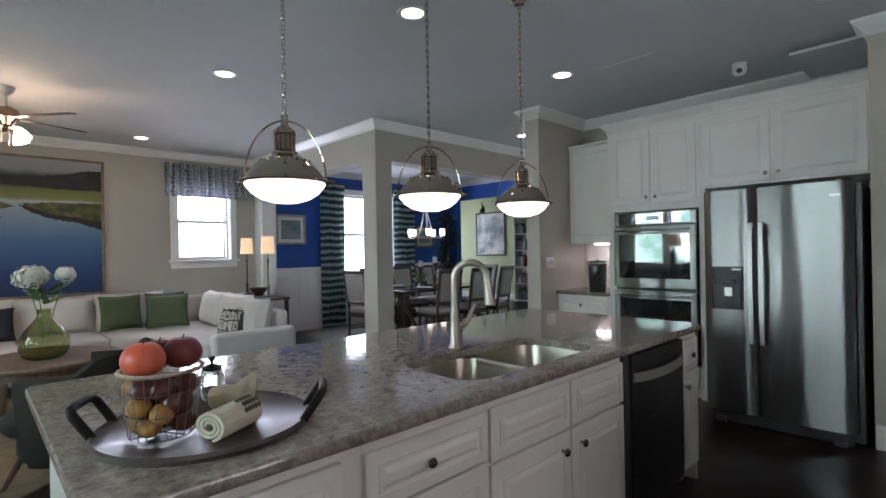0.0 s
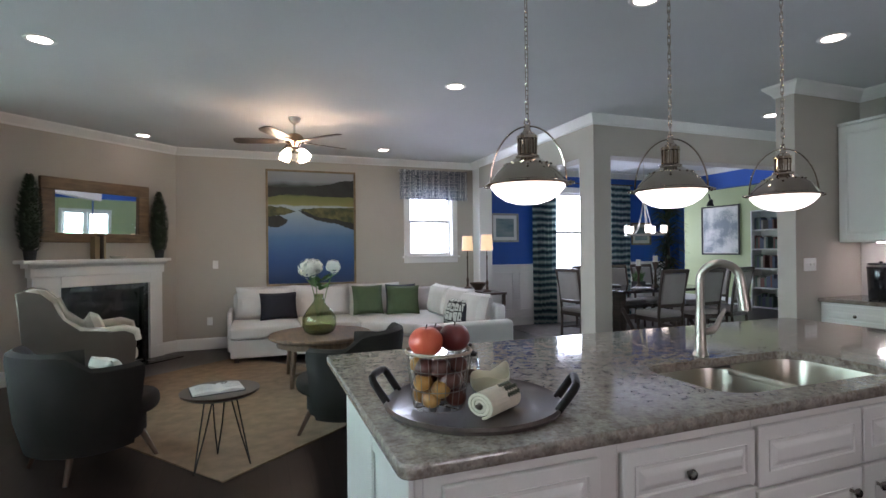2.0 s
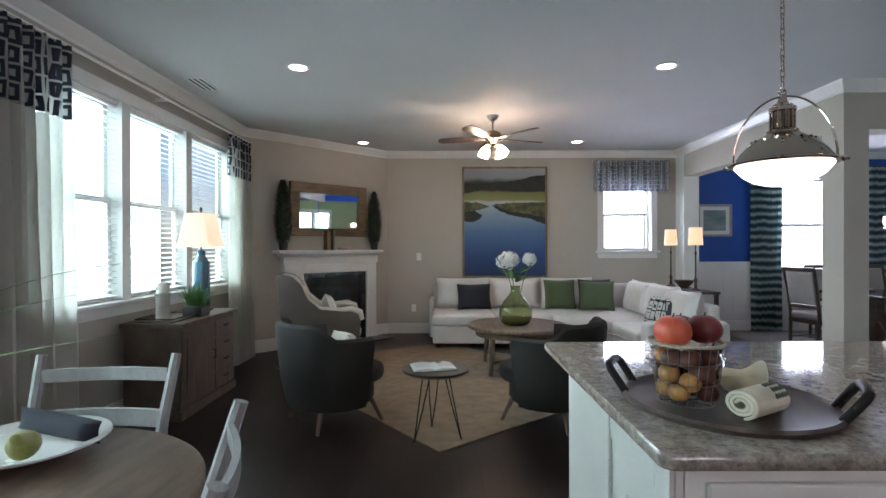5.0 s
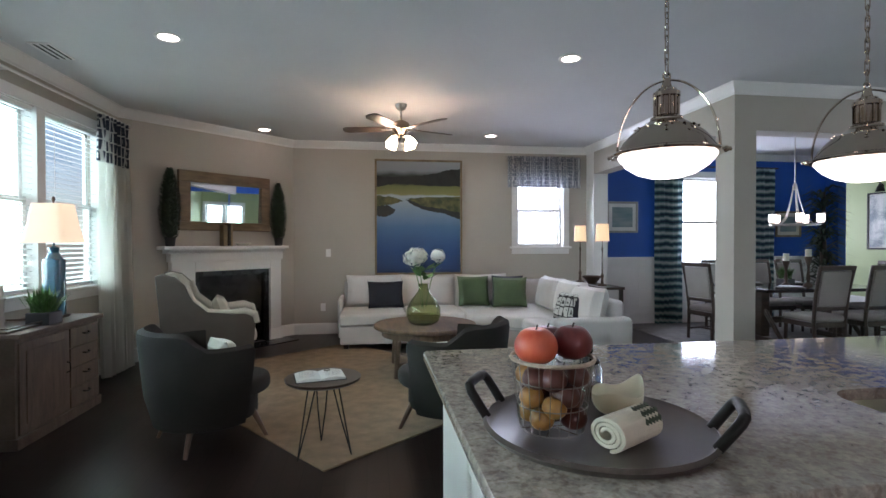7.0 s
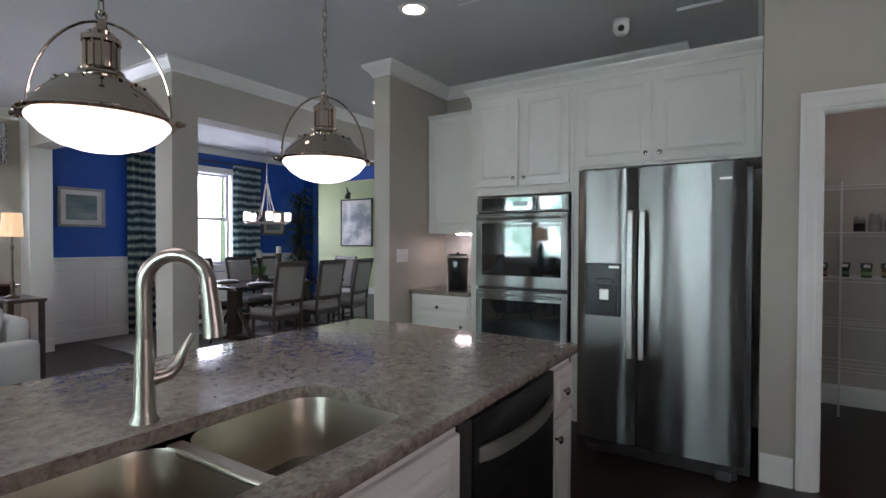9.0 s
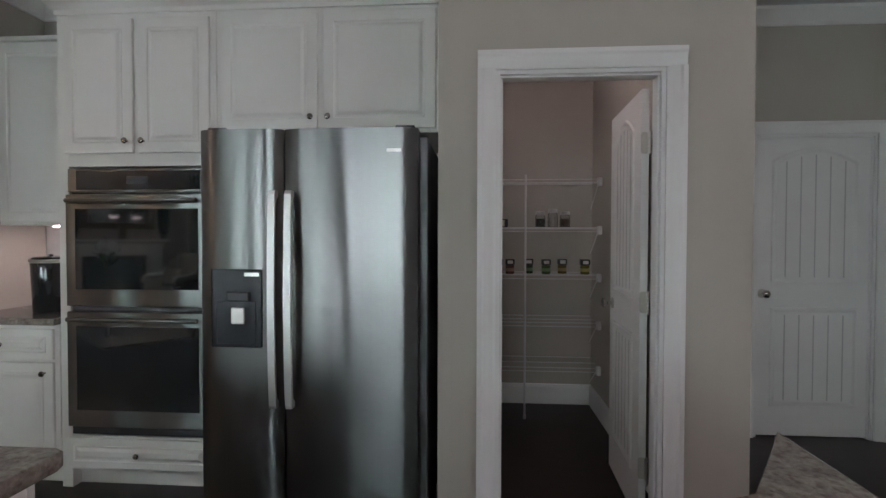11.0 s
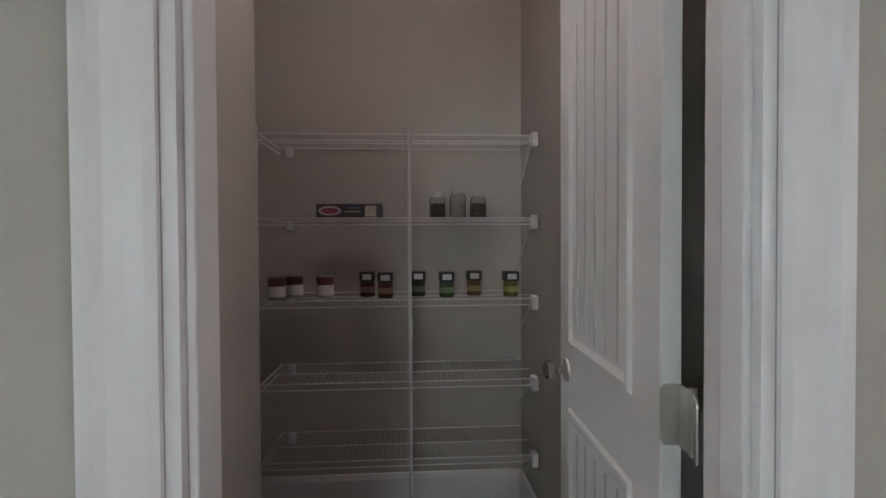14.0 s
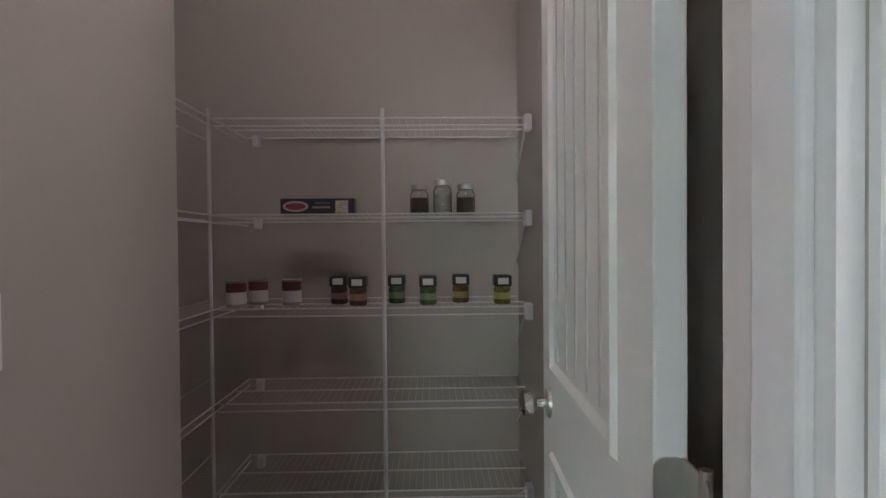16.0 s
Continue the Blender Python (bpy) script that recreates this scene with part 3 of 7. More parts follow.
front(u3, "door", 0.004, 0.12, 0.23, 0.535, 0, (0.035, 0.47), 0.035)

dw = thing("dishwasher", "stainless steel dishwasher with a bar handle under the island", "dishwasher", 2.53, FY, 0)
DWW = 0.665
part("body", B(0.004, DWW, 0.0, 0.58, 0.02, BOTTOM - 0.004), BLACK, dw)
part("side_strip", B(0.004, 0.05, -0.02, -0.001, 0.11, 0.868, 0.002, 1), mat("strip_steel", (0.12, 0.115, 0.11), 0.4, 0.8, bump=0), dw)
part("door", B(0.052, DWW, -0.03, -0.002, 0.11, 0.866, 0.004), mat("dark_stainless", (0.055, 0.053, 0.053), 0.30, 0.85, bump=0, stretch=(1, 1, 40)), dw, "dark stainless door")
hb = [(0.07 + (DWW - 0.09) * k / 14, -0.035 - 0.042 * math.sin(math.pi * k / 14) ** 0.7) for k in range(15)]
part("handle", prism(hb + [(a, b + 0.014) for a, b in hb[::-1]], 0.74, 0.782, 0.004), NICKEL, dw, "curved flat stainless handle", True)
part("toe_kick", B(0.01, DWW - 0.005, 0.02, 0.05, 0.004, 0.10), BLACK, dw)

panel = thing("kitchen_island", "white panelled end and back of the island", "island", 0, 0, 0)
part("end_panel", B(0.53, 0.549, FY, 2.40, 0, BOTTOM, 0.002, 1), CAB, panel)
part("end_panel", B(3.441, 3.46, FY, 2.40, 0, BOTTOM, 0.002, 1), CAB, panel)
part("back_panel", B(0.55, 3.44, 2.385, 2.40, 0, BOTTOM), CAB, panel)
part("corner_post", B(0.515, 0.528, FY - 0.002, FY + 0.07, 0, BOTTOM, 0.002, 1), CAB, panel)
part("stile", B(0.517, 0.528, FY + 0.40, FY + 0.46, 0, BOTTOM, 0.002, 1), CAB, panel)
part("rail", B(0.519, 0.528, FY + 0.08, FY + 0.39, 0.79, BOTTOM, 0.002, 1), CAB, panel)


def rounded(x0, x1, y0, y1, r, n=6):
    pts = []
    for cx, cy, a0 in ((x1 - r, y1 - r, 0), (x0 + r, y1 - r, 90), (x0 + r, y0 + r, 180), (x1 - r, y0 + r, 270)):
        for k in range(n + 1):
            a = radians(a0 + 90 * k / n)
            pts.append((cx + r * math.cos(a), cy + r * math.sin(a)))
    return pts


def slab_with_hole(outer, hole, z0, z1, bevel):
    """Both outlines have the same number of points in the same order."""
    bm = bmesh.new()
    steps = [(outer, z0, 0), (outer, z0 + bevel, 1), (outer, z1 - bevel, 1), (outer, z1, 0)]
    cx, cy = sum(p[0] for p in outer) / len(outer), sum(p[1] for p in outer) / len(outer)
    rings = []
    for o, z, full in steps:
        rings.append([bm.verts.new((x if full else x - math.copysign(bevel * 0.7, x - cx), y if full else y - math.copysign(bevel * 0.7, y - cy), z)) for x, y in o])
    rings.append([bm.verts.new((x, y, z1)) for x, y in hole])
    rings.append([bm.verts.new((x, y, z0)) for x, y in hole])
    k = len(outer)
    for a, b in zip(rings, rings[1:] + rings[:1]):
        for i in range(k):
            bm.faces.new((a[i], a[(i + 1) % k], b[(i + 1) % k], b[i]))
    return bm


SX0, SX1, SY0, SY1 = 1.605, 2.475, 1.560, 1.985
top = part("island_worktop", slab_with_hole(rounded(IX0, IX1, IY0, IY1, 0.03), rounded(SX0, SX1, SY0, SY1, 0.11), 0.878, 0.914, 0.006), GRANITE, smooth=True)
tagged(top, "speckled grey-brown polished granite island worktop", "worktop")

sink = thing("sink", "undermount stainless steel double bowl sink in the island", "sink", 0, 0, 0)


def bowl(x0, x1, y0, y1, depth):
    bm = bmesh.new()
    rings = []
    for dz, ins, r in ((0, 0, 0.10), (-0.01, 0.002, 0.10), (-depth + 0.03, 0.012, 0.09), (-depth + 0.008, 0.022, 0.085), (-depth, 0.045, 0.07)):
        rings.append([bm.verts.new((x, y, 0.876 + dz)) for x, y in rounded(x0 + ins, x1 - ins, y0 + ins, y1 - ins, r)])
    k = len(rings[0])
    for a, b in zip(rings, rings[1:]):
        for i in range(k):
            bm.faces.new((a[i], a[(i + 1) % k], b[(i + 1) % k], b[i]))
    bm.faces.new(rings[-1])
    return bm


part("bowl", bowl(1.590, 2.03, 1.547, 1.995, 0.20), SINKSTEEL, sink, smooth=True)
part("bowl", bowl(2.055, 2.489, 1.547, 1.995, 0.18), SINKSTEEL, sink, smooth=True)
part("divider", B(2.022, 2.064, 1.578, 1.97, 0.858, 0.8755, 0.006), SINKSTEEL, sink)
for dx in (1.83, 2.25):
    part("drain", lathe([(0, 0.003), (0.03, 0.002), (0.042, 0.004), (0.045, 0)], 20, m=pose(dx, 1.80, 0.681 if dx < 2 else 0.701)), CHROME, sink, smooth=True)

TAPMETAL = mat("brushed_tap_nickel", (0.38, 0.345, 0.30), 0.3, 1.0, var=0.03, scale=3, bump=0, rvar=0.04)
tap = thing("kitchen_tap", "brushed nickel gooseneck tap with a pull-down spray head", "tap", 2.02, 2.055, 0.914, 33)
part("base", lathe([(0, 0), (0.032, 0), (0.032, 0.006), (0.027, 0.012), (0.024, 0.03), (0.021, 0.16), (0.018, 0.2), (0, 0.2)], 24), TAPMETAL, tap, smooth=True)
neck = [(0, 0, 0.19), (0, 0, 0.27)] + [(0.0, -0.078 + 0.078 * math.cos(t), 0.325 + 0.078 * math.sin(t)) for t in (math.pi * k / 14 * 0.92 for k in range(15))]
part("neck", tube(neck, 0.0175, 14), TAPMETAL, tap, smooth=True)
part("spray_head", tube([(0, -0.152, 0.348), (0, -0.156, 0.315), (0, -0.165, 0.245), (0, -0.168, 0.205)], 0.0195, 14, taper=[0.95, 1.0, 1.2, 1.3]), TAPMETAL, tap, smooth=True)
lev = tube([(0.015, 0, 0.10), (0.055, 0, 0.105), (0.075, -0.005, 0.125), (0.085, -0.015, 0.165), (0.105, -0.02, 0.20)], 0.014, 10, taper=[1.2, 1.2, 0.9, 0.7, 0.5], m=pose(0, 0, 0, 0, 0, -45))
part("lever", lev, TAPMETAL, tap, smooth=True)

# ---- kitchen wall units; local x runs along the wall from north to south, the room lies at local -y ----
KX = 5.06
tower = thing("oven_tower", "tall white cabinet tower round a double oven", "cabinet", KX, 2.86, 0, -90, "kitchen cabinets")
part("side", B(0.0, 0.06, 0, 0.60, 0.0, 2.52, 0.002, 1), CAB, tower)
part("side", B(0.86, 0.878, 0, 0.60, 0.0, 2.52, 0.002, 1), CAB, tower)
part("upper_body", B(0.06, 0.86, 0, 0.60, 1.722, 2.52, 0.002, 1), CAB, tower)
part("lower_body", B(0.06, 0.86, 0, 0.60, 0.10, 0.285, 0.002, 1), CAB, tower)
part("toe_kick", B(0.01, 0.87, 0.06, 0.59, 0.0, 0.098), CAB, tower)
front(tower, "door", 0.045, 1.79, 0.385, 0.70, 0, (0.355, 0.06))
front(tower, "door", 0.46, 1.79, 0.385, 0.70, 0, (0.03, 0.06))
front(tower, "drawer", 0.045, 0.115, 0.80, 0.16, 0, (0.40, 0.08))

fcab = thing("fridge_cabinet", "white two-door cabinet above the fridge", "cabinet", KX, 1.98, 0, -90, "kitchen cabinets")
part("body", B(0.0, 1.175, 0, 0.60, 1.88, 2.52, 0.002, 1), CAB, fcab)
part("side_panel", B(0.0, 0.035, -0.002, 0.60, 0.0, 1.879, 0.002, 1), CAB, fcab)
front(fcab, "door", 0.03, 1.90, 0.505, 0.595, 0, (0.475, 0.06))
front(fcab, "door", 0.565, 1.90, 0.575, 0.595, 0, (0.03, 0.06))

cc = thing("cabinet_crown", "white stepped crown moulding on the cabinets", "moulding", 0, 0, 0)
CABCROWN = [(0, 2.521), (0.006, 2.521), (0.008, 2.545), (0.03, 2.565), (0.05, 2.59), (0.052, 2.605), (0, 2.605)]
part("cornice", sweep([(5.655, 2.862), (KX - 0.002, 2.862), (KX - 0.002, 0.804)][::-1], [(-u, z) for u, z in CABCROWN]), CAB, cc)

ucab = thing("wall_cabinet", "white wall cabinet beside the oven tower", "cabinet", 5.33, 3.476, 0, -90, "kitchen cabinets")
part("body", B(0.0, 0.61, 0, 0.325, 1.42, 2.50, 0.002, 1), CAB, ucab)
front(ucab, "door", 0.015, 1.435, 0.575, 1.05, 0, (0.54, 0.06))
part("top_moulding", B(-0.0, 0.612, -0.02, 0.325, 2.502, 2.53, 0.006), CAB, ucab)
part("light_strip", B(0.25, 0.5, 0.1, 0.16, 1.408, 1.419), glow("under_cabinet_glow", (1.0, 0.94, 0.90), 26), ucab, "glowing under-cabinet light strip")

bcab = thing("base_cabinet", "white base cabinet with a drawer beside the ovens", "cabinet", 5.06, 3.476, 0, -90, "kitchen cabinets")
part("body", B(0.0, 0.61, 0, 0.598, 0.10, 0.877, 0.002, 1), CAB, bcab)
part("toe_kick", B(0.0, 0.61, 0.06, 0.59, 0, 0.099), CAB, bcab)
front(bcab, "drawer", 0.02, 0.69, 0.565, 0.165, 0, (0.28, 0.0825))
front(bcab, "door", 0.02, 0.12, 0.565, 0.555, 0, (0.52, 0.50))
ct = part("short_worktop", prism([(5.02, 2.864), (5.658, 2.864), (5.658, 3.478), (5.02, 3.478)], 0.878, 0.914, 0.006), GRANITE)
tagged(ct, "short granite worktop with a black canister on it", "worktop")
structure(part("backsplash", B(5.645, 5.659, 2.865, 3.475, 0.915, 1.419), mat("backsplash_tile", (0.62, 0.58, 0.55), 0.3, var=0.05, scale=12, bump=0.05)), "pale tiled backsplash", "backsplash")

canister = thing("kitchen_canister", "tall tapered black canister with a metal-rimmed lid", "canister", 5.30, 3.13, 0.914)
part("body", lathe([(0, 0), (0.082, 0), (0.087, 0.006), (0.098, 0.28), (0.096, 0.285), (0, 0.285)], 36), SMOOTHBLACK, canister, smooth=True)
part("rim", lathe([(0.094, 0.2855), (0.102, 0.287), (0.104, 0.300), (0.100, 0.306), (0.094, 0.306)], 36), NICKEL, canister, "brushed metal rim", True)
part("lid", lathe([(0.093, 0.2865), (0.0935, 0.308), (0.085, 0.318), (0.03, 0.324), (0.012, 0.326), (0.012, 0.334), (0, 0.336)], 36), SMOOTHBLACK, canister, "black domed lid", True)

oven = thing("double_oven", "stainless steel double wall oven with dark glass doors", "oven", KX, 2.79, 0, -90)
GLASSBLACK = mat("oven_glass", (0.012, 0.013, 0.014), 0.04, var=0.05, bump=0, rvar=0.02, spec=0.9, coat=0.6)
W = 0.78
part("body", B(0.002, W - 0.002, 0.0, 0.55, 0.296, 1.705), BLACK, oven)
part("control_panel", B(0, W, -0.024, -0.001, 1.585, 1.708, 0.004), STEEL, oven)
part("control_glass", B(0.05, W - 0.05, -0.0275, -0.0242, 1.597, 1.697, 0.001, 1), GLASSBLACK, oven, "black glass control panel")
part("clock_display", B(0.33, 0.45, -0.0295, -0.0277, 1.63, 1.665), mat("display", (0.02, 0.03, 0.035), 0.1, bump=0), oven)
for z0, z1 in ((0.985, 1.572), (0.345, 0.955)):
    d = part("door", B(0, W, -0.04, -0.002, z0, z1, 0.005), STEEL, oven, "stainless steel oven door")
    part("door_glass", B(0.055, W - 0.055, -0.0435, -0.0402, z0 + 0.09, z1 - 0.075, 0.001, 1), GLASSBLACK, d, "dark mirror-like glass")
    part("handle", tube([(0.04, -0.085, z1 - 0.035), (W - 0.04, -0.085, z1 - 0.035)], 0.012, 12), STEEL, d, smooth=True)
    for hx in (0.07, W - 0.07):
        part("handle_post", tube([(hx, -0.04, z1 - 0.035), (hx, -0.085, z1 - 0.035)], 0.008, 8), STEEL, d)
part("vent_gap", B(0.01, W - 0.01, -0.02, -0.001, 0.300, 0.340), BLACK, oven)

fr = thing("fridge", "tall stainless steel side-by-side fridge with an ice dispenser", "fridge", 4.59, 1.80, 0, -90)
FW = 0.930
DARKGREY = mat("fridge_side", (0.035, 0.035, 0.037), 0.4, var=0.1, bump=0.05)
# case is 3 cm wider than the doors, standing for shade in the wall gap
part("body", B(0.006, FW + 0.03, 0.075, 0.80, 0.03, 1.775, 0.004), DARKGREY, fr, "dark grey case, widened to darken the gap beside it")


def curved_door(x0, x1, z0, z1, bulge=0.018):
    n = 14
    bm = bmesh.new()
    outline = [(x0 + (x1 - x0) * k / n, -bulge * (1 - (2 * k / n - 1) ** 4)) for k in range(n + 1)]
    outline += [(x1, 0.065), (x0, 0.065)]
    return prism(outline, z0, z1, 0.004, bm)


SATIN = mat("satin_steel", (0.78, 0.77, 0.76), 0.5, 1.0, var=0.02, bump=0, rvar=0.03)
DISPENSER = mat("dispenser_black", (0.006, 0.006, 0.007), 0.35, var=0.1, bump=0, spec=0.25)
SPLIT = 0.365
dl = part("freezer_door", curved_door(0.002, SPLIT - 0.004, 0.10, 1.80), STEEL, fr, "stainless freezer door", True)
dr = part("fridge_door", curved_door(SPLIT + 0.004, FW - 0.002, 0.10, 1.80), STEEL, fr, "stainless fridge door", True)
for dpar, hx in ((dl, SPLIT - 0.034), (dr, SPLIT + 0.034)):
    bow = [(-0.056 - 0.014 * math.sin(math.pi * k / 16), 0.655 + 0.87 * k / 16) for k in range(17)]
    bar = [(-0.018, 0.64), (-0.05, 0.64)] + bow + [(-0.05, 1.54), (-0.018, 1.54), (-0.018, 1.515), (-0.04, 1.505)] + [(y + 0.014, z) for y, z in bow[1:-1][::-1]] + [(-0.04, 0.675), (-0.018, 0.665)]
    part("handle", prism(bar, hx - 0.015, hx + 0.015, 0.003, m=Matrix(((0, 0, 1, 0), (1, 0, 0, 0), (0, 1, 0, 0), (0, 0, 0, 1)))), SATIN, dpar, "tall bowed flat steel handle", False)
part("dispenser_panel", B(0.055, 0.275, -0.0225, -0.015, 0.885, 1.215, 0.006), DISPENSER, dl, "black ice and water dispenser")
part("dispenser_recess", B(0.08, 0.25, -0.0255, -0.023, 0.90, 1.08, 0.002, 1), DISPENSER, dl)
part("paddle", B(0.145, 0.205, -0.036, -0.0256, 0.985, 1.055, 0.006), NICKEL, dl)
part("nozzle", B(0.125, 0.225, -0.036, -0.0256, 1.08, 1.12, 0.006), BLACK, dl)
part("control_strip", B(0.20, 0.262, -0.0245, -0.0226, 1.185, 1.2), NICKEL, dl)
part("hinge_cover", B(0.02, 0.10, 0.02, 0.10, 1.80, 1.815, 0.004), BLACK, fr)
part("hinge_cover", B(FW - 0.10, FW - 0.02, 0.02, 0.10, 1.80, 1.815, 0.004), BLACK, fr)
part("toe_grille", B(0.03, FW - 0.03, 0.02, 0.06, 0.012, 0.095, 0.003), BLACK, fr)
part("foot", B(0.06, 0.14, 0.0, 0.06, 0.0, 0.05, 0.008), DARKGREY, fr)
part("foot", B(FW - 0.14, FW - 0.06, 0.0, 0.06, 0.0, 0.05, 0.008), DARKGREY, fr)
part("badge", B(FW - 0.13, FW - 0.07, -0.0165, -0.0145, 1.70, 1.713), NICKEL, dr)

# counter by the hall passage
c2 = thing("side_counter_cabinet", "white base cabinet by the passage", "cabinet", 1.95, 0.27, 0, 0, "kitchen cabinets")
part("body", B(0, 1.39, -0.30, 0.0, 0.10, 0.877, 0.002, 1), CAB, c2)
part("toe_kick", B(0.01, 1.38, -0.28, -0.06, 0, 0.099), CAB, c2)
part("end_panel", B(1.3902, 1.40, -0.30, 0.0, 0.10, 0.877), CAB, c2)
tagged(part("side_worktop", prism([(1.9, 0.30), (1.9, -0.05), (3.72, -0.05), (3.42, 0.15), (3.37, 0.30)], 0.878, 0.914, 0.006), GRANITE), "speckled granite worktop by the passage", "worktop")


# ---- doors ----
def arch_panel(w, h, rise, n=12):
    pts = [(0, 0), (w, 0), (w, h - rise)]
    for k in range(1, n):
        u = k / n
        pts.append((w * (1 - u), h - rise + rise * math.sin(math.pi * u)))
    pts.append((0, h - rise))
    return pts


def door_panel(door, x, z, w, h, rise, side, t):
    """A recessed plank panel with a moulded rim on one face of a door."""
    outer = arch_panel(w, h, rise) if rise else [(0, 0), (w, 0), (w, h), (0, h)]
    cx, cz = w / 2, h / 2
    bm = bmesh.new()
    rings = []
    for shrink, dy in ((0.0, 0.0), (0.006, 0.008), (0.018, 0.008), (0.03, 0.002), (0.034, 0.0008)):
        ring = []
        for px, pz in outer:
            fx, fz = (w / 2 - shrink) / (w / 2), (h / 2 - shrink) / (h / 2)
            ring.append(bm.verts.new((x + cx + (px - cx) * fx, side * (t + dy), z + cz + (pz - cz) * fz)))
        rings.append(ring)
    k = len(outer)
    for a, b in zip(rings, rings[1:]):
        for i in range(k):
            bm.faces.new((a[i], a[(i + 1) % k], b[(i + 1) % k], b[i]))
    bm.faces.new(rings[-1])
    rim = part("panel_moulding", bm, TRIM, door)
    gw = w / 6
    # plank grooves are thin grey strips, their shade put into the colour
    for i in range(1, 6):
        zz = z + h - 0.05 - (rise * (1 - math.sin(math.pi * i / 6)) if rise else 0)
        part("groove_shade_strip", B(x + i * gw - 0.004, x + i * gw + 0.004, side * (t + 0.001) - 0.0012, side * (t + 0.001) + 0.0012, z + 0.045, zz), GROOVE_SHADE, rim)


KNOBMETAL = mat("satin_knob", (0.62, 0.60, 0.57), 0.16, 1.0, var=0.02, bump=0, rvar=0.03)
GROOVE_SHADE = mat("groove_shadow_line", (0.5, 0.49, 0.48), 0.5, var=0.03, bump=0)


def panel_door(name, label, x, y, rz, w, h, knob_x, hinge_x):
    d = thing(name, label, "door", x, y, 0.01, rz, kind="structure")
    t = 0.0175
    part("slab", B(0, w, -t, t, 0, h, 0.002, 1), TRIM, d)
    for s in (-1, 1):
        door_panel(d, 0.112, 1.035, w - 0.206, h - 1.11, 0.09, s, t)
        door_panel(d, 0.112, 0.20, w - 0.206, 0.675, 0.0, s, t)
        part("rosette", lathe([(0, 0), (0.032, 0), (0.03, 0.006), (0.012, 0.01), (0, 0.01)], 20, m=pose(knob_x, s * t, 0.968, -90 * s)), NICKEL, d, smooth=True)
        part("door_knob", lathe([(0.010, 0.008), (0.010, 0.028), (0.02, 0.034), (0.027, 0.044), (0.026, 0.056), (0.016, 0.064), (0, 0.066)], 20, m=pose(knob_x, s * t, 0.968, -90 * s)), KNOBMETAL, d, "polished nickel knob", True)
    return d


pd = panel_door("door_1", "white two-panel pantry door standing wide open", 4.928, -0.145, -2.3, 0.615, 2.03, 0.548, 0)
for hz in (0.21, 0.99, 1.73):
    leaf = prism(rounded(-0.0165, 0.019, 0, 0.1, 0.012, 4), -0.0012, 0.0012, m=Matrix(((0, 0, 1, -0.0014), (1, 0, 0, 0), (0, 1, 0, hz), (0, 0, 0, 1))))
    part("hinge_leaf", leaf, NICKEL, pd, "satin nickel hinge leaf")
    part("hinge_link", B(-0.036, -0.0028, -0.0125, -0.0100, hz, hz + 0.1), NICKEL, pd)
    part("hinge_leaf", prism(rounded(0.004, 0.050, 0, 0.1, 0.012, 4), -0.0012, 0.0012, m=pose(-0.038, -0.016, hz, 90, 0, 158)), NICKEL, pd, "satin nickel hinge leaf")
    part("hinge_pin", tube([(-0.038, -0.016, hz - 0.004), (-0.038, -0.016, hz + 0.104)], 0.006, 10), NICKEL, pd)
    for q in (0.02, 0.05, 0.08):
        part("screw", lathe([(0, 0.0008), (0.004, 0.0006), (0.0045, 0)], 10, m=pose(-0.0027, 0.004, hz + q, 0, -90, 0)), NICKEL, pd)
panel_door("door_2", "white two-panel hall door, closed", 6.09, -1.24, -90, 0.77, 2.03, 0.06, 0)


def casing(name, x, y0, y1, h, face, depth, label):
    """Door casing on a wall at x whose room side looks to -x; jamb through the wall."""
    c = thing(name, label, "door frame", 0, 0, 0, kind="structure")
    w = 0.08
    prof = [(0, 0), (w, 0), (w, 0.022), (w - 0.02, 0.024), (w - 0.03, 0.018), (0.03, 0.014), (0.012, 0.012), (0.0, 0.008)]
    for xx, s in ((x, -1), (x + depth, 1)):
        for a, d in ((y0, -1), (y1, 1)):
            part("side_casing", prism([(xx + s * v, a + d * u) for u, v in prof], 0, h), TRIM, c)
        bm = bmesh.new()
        lo = [bm.verts.new((xx + s * v, y0 - w, h + u)) for u, v in prof]
        hi = [bm.verts.new((xx + s * v, y1 + w, h + u)) for u, v in prof]
        k = len(prof)
        for i in range(k):
            bm.faces.new((lo[i], lo[(i + 1) % k], hi[(i + 1) % k], hi[i]))
        bm.faces.new(lo)
        bm.faces.new(hi)
        part("head_casing", bm, TRIM, c)
    part("jamb", B(x + 0.002, x + depth - 0.002, y0 + 0.0005, y0 + 0.018, 0, h), TRIM, c)
    part("jamb", B(x + 0.002, x + depth - 0.002, y1 - 0.018, y1 - 0.0005, 0, h), TRIM, c)
    part("head_jamb", B(x + 0.002, x + depth - 0.002, y0 + 0.018, y1 - 0.018, h - 0.018, h - 0.0005), TRIM, c)
    for a, b in ((y1 - 0.03, y1 - 0.0182), (y0 + 0.0182, y0 + 0.03)):
        part("door_stop", B(x + 0.016, x + 0.066, a, b, 0, h - 0.0305, 0.004), TRIM, c)
    part("door_stop", B(x + 0.016, x + 0.066, y0 + 0.0182, y1 - 0.0182, h - 0.030, h - 0.0182, 0.004), TRIM, c)
    return c


casing("pantry_door_frame", 4.72, -0.163, 0.55, 2.07, -1, 0.12, "white painted moulded pantry door frame")
casing("hall_door_frame", 6.05, -2.01, -1.24, 2.05, -1, 0.12, "white painted moulded hall door frame")

# ---- pantry ----
THINWIRE = mat("thin_wire", (0.42, 0.41, 0.40), 0.4, var=0.03, bump=0)
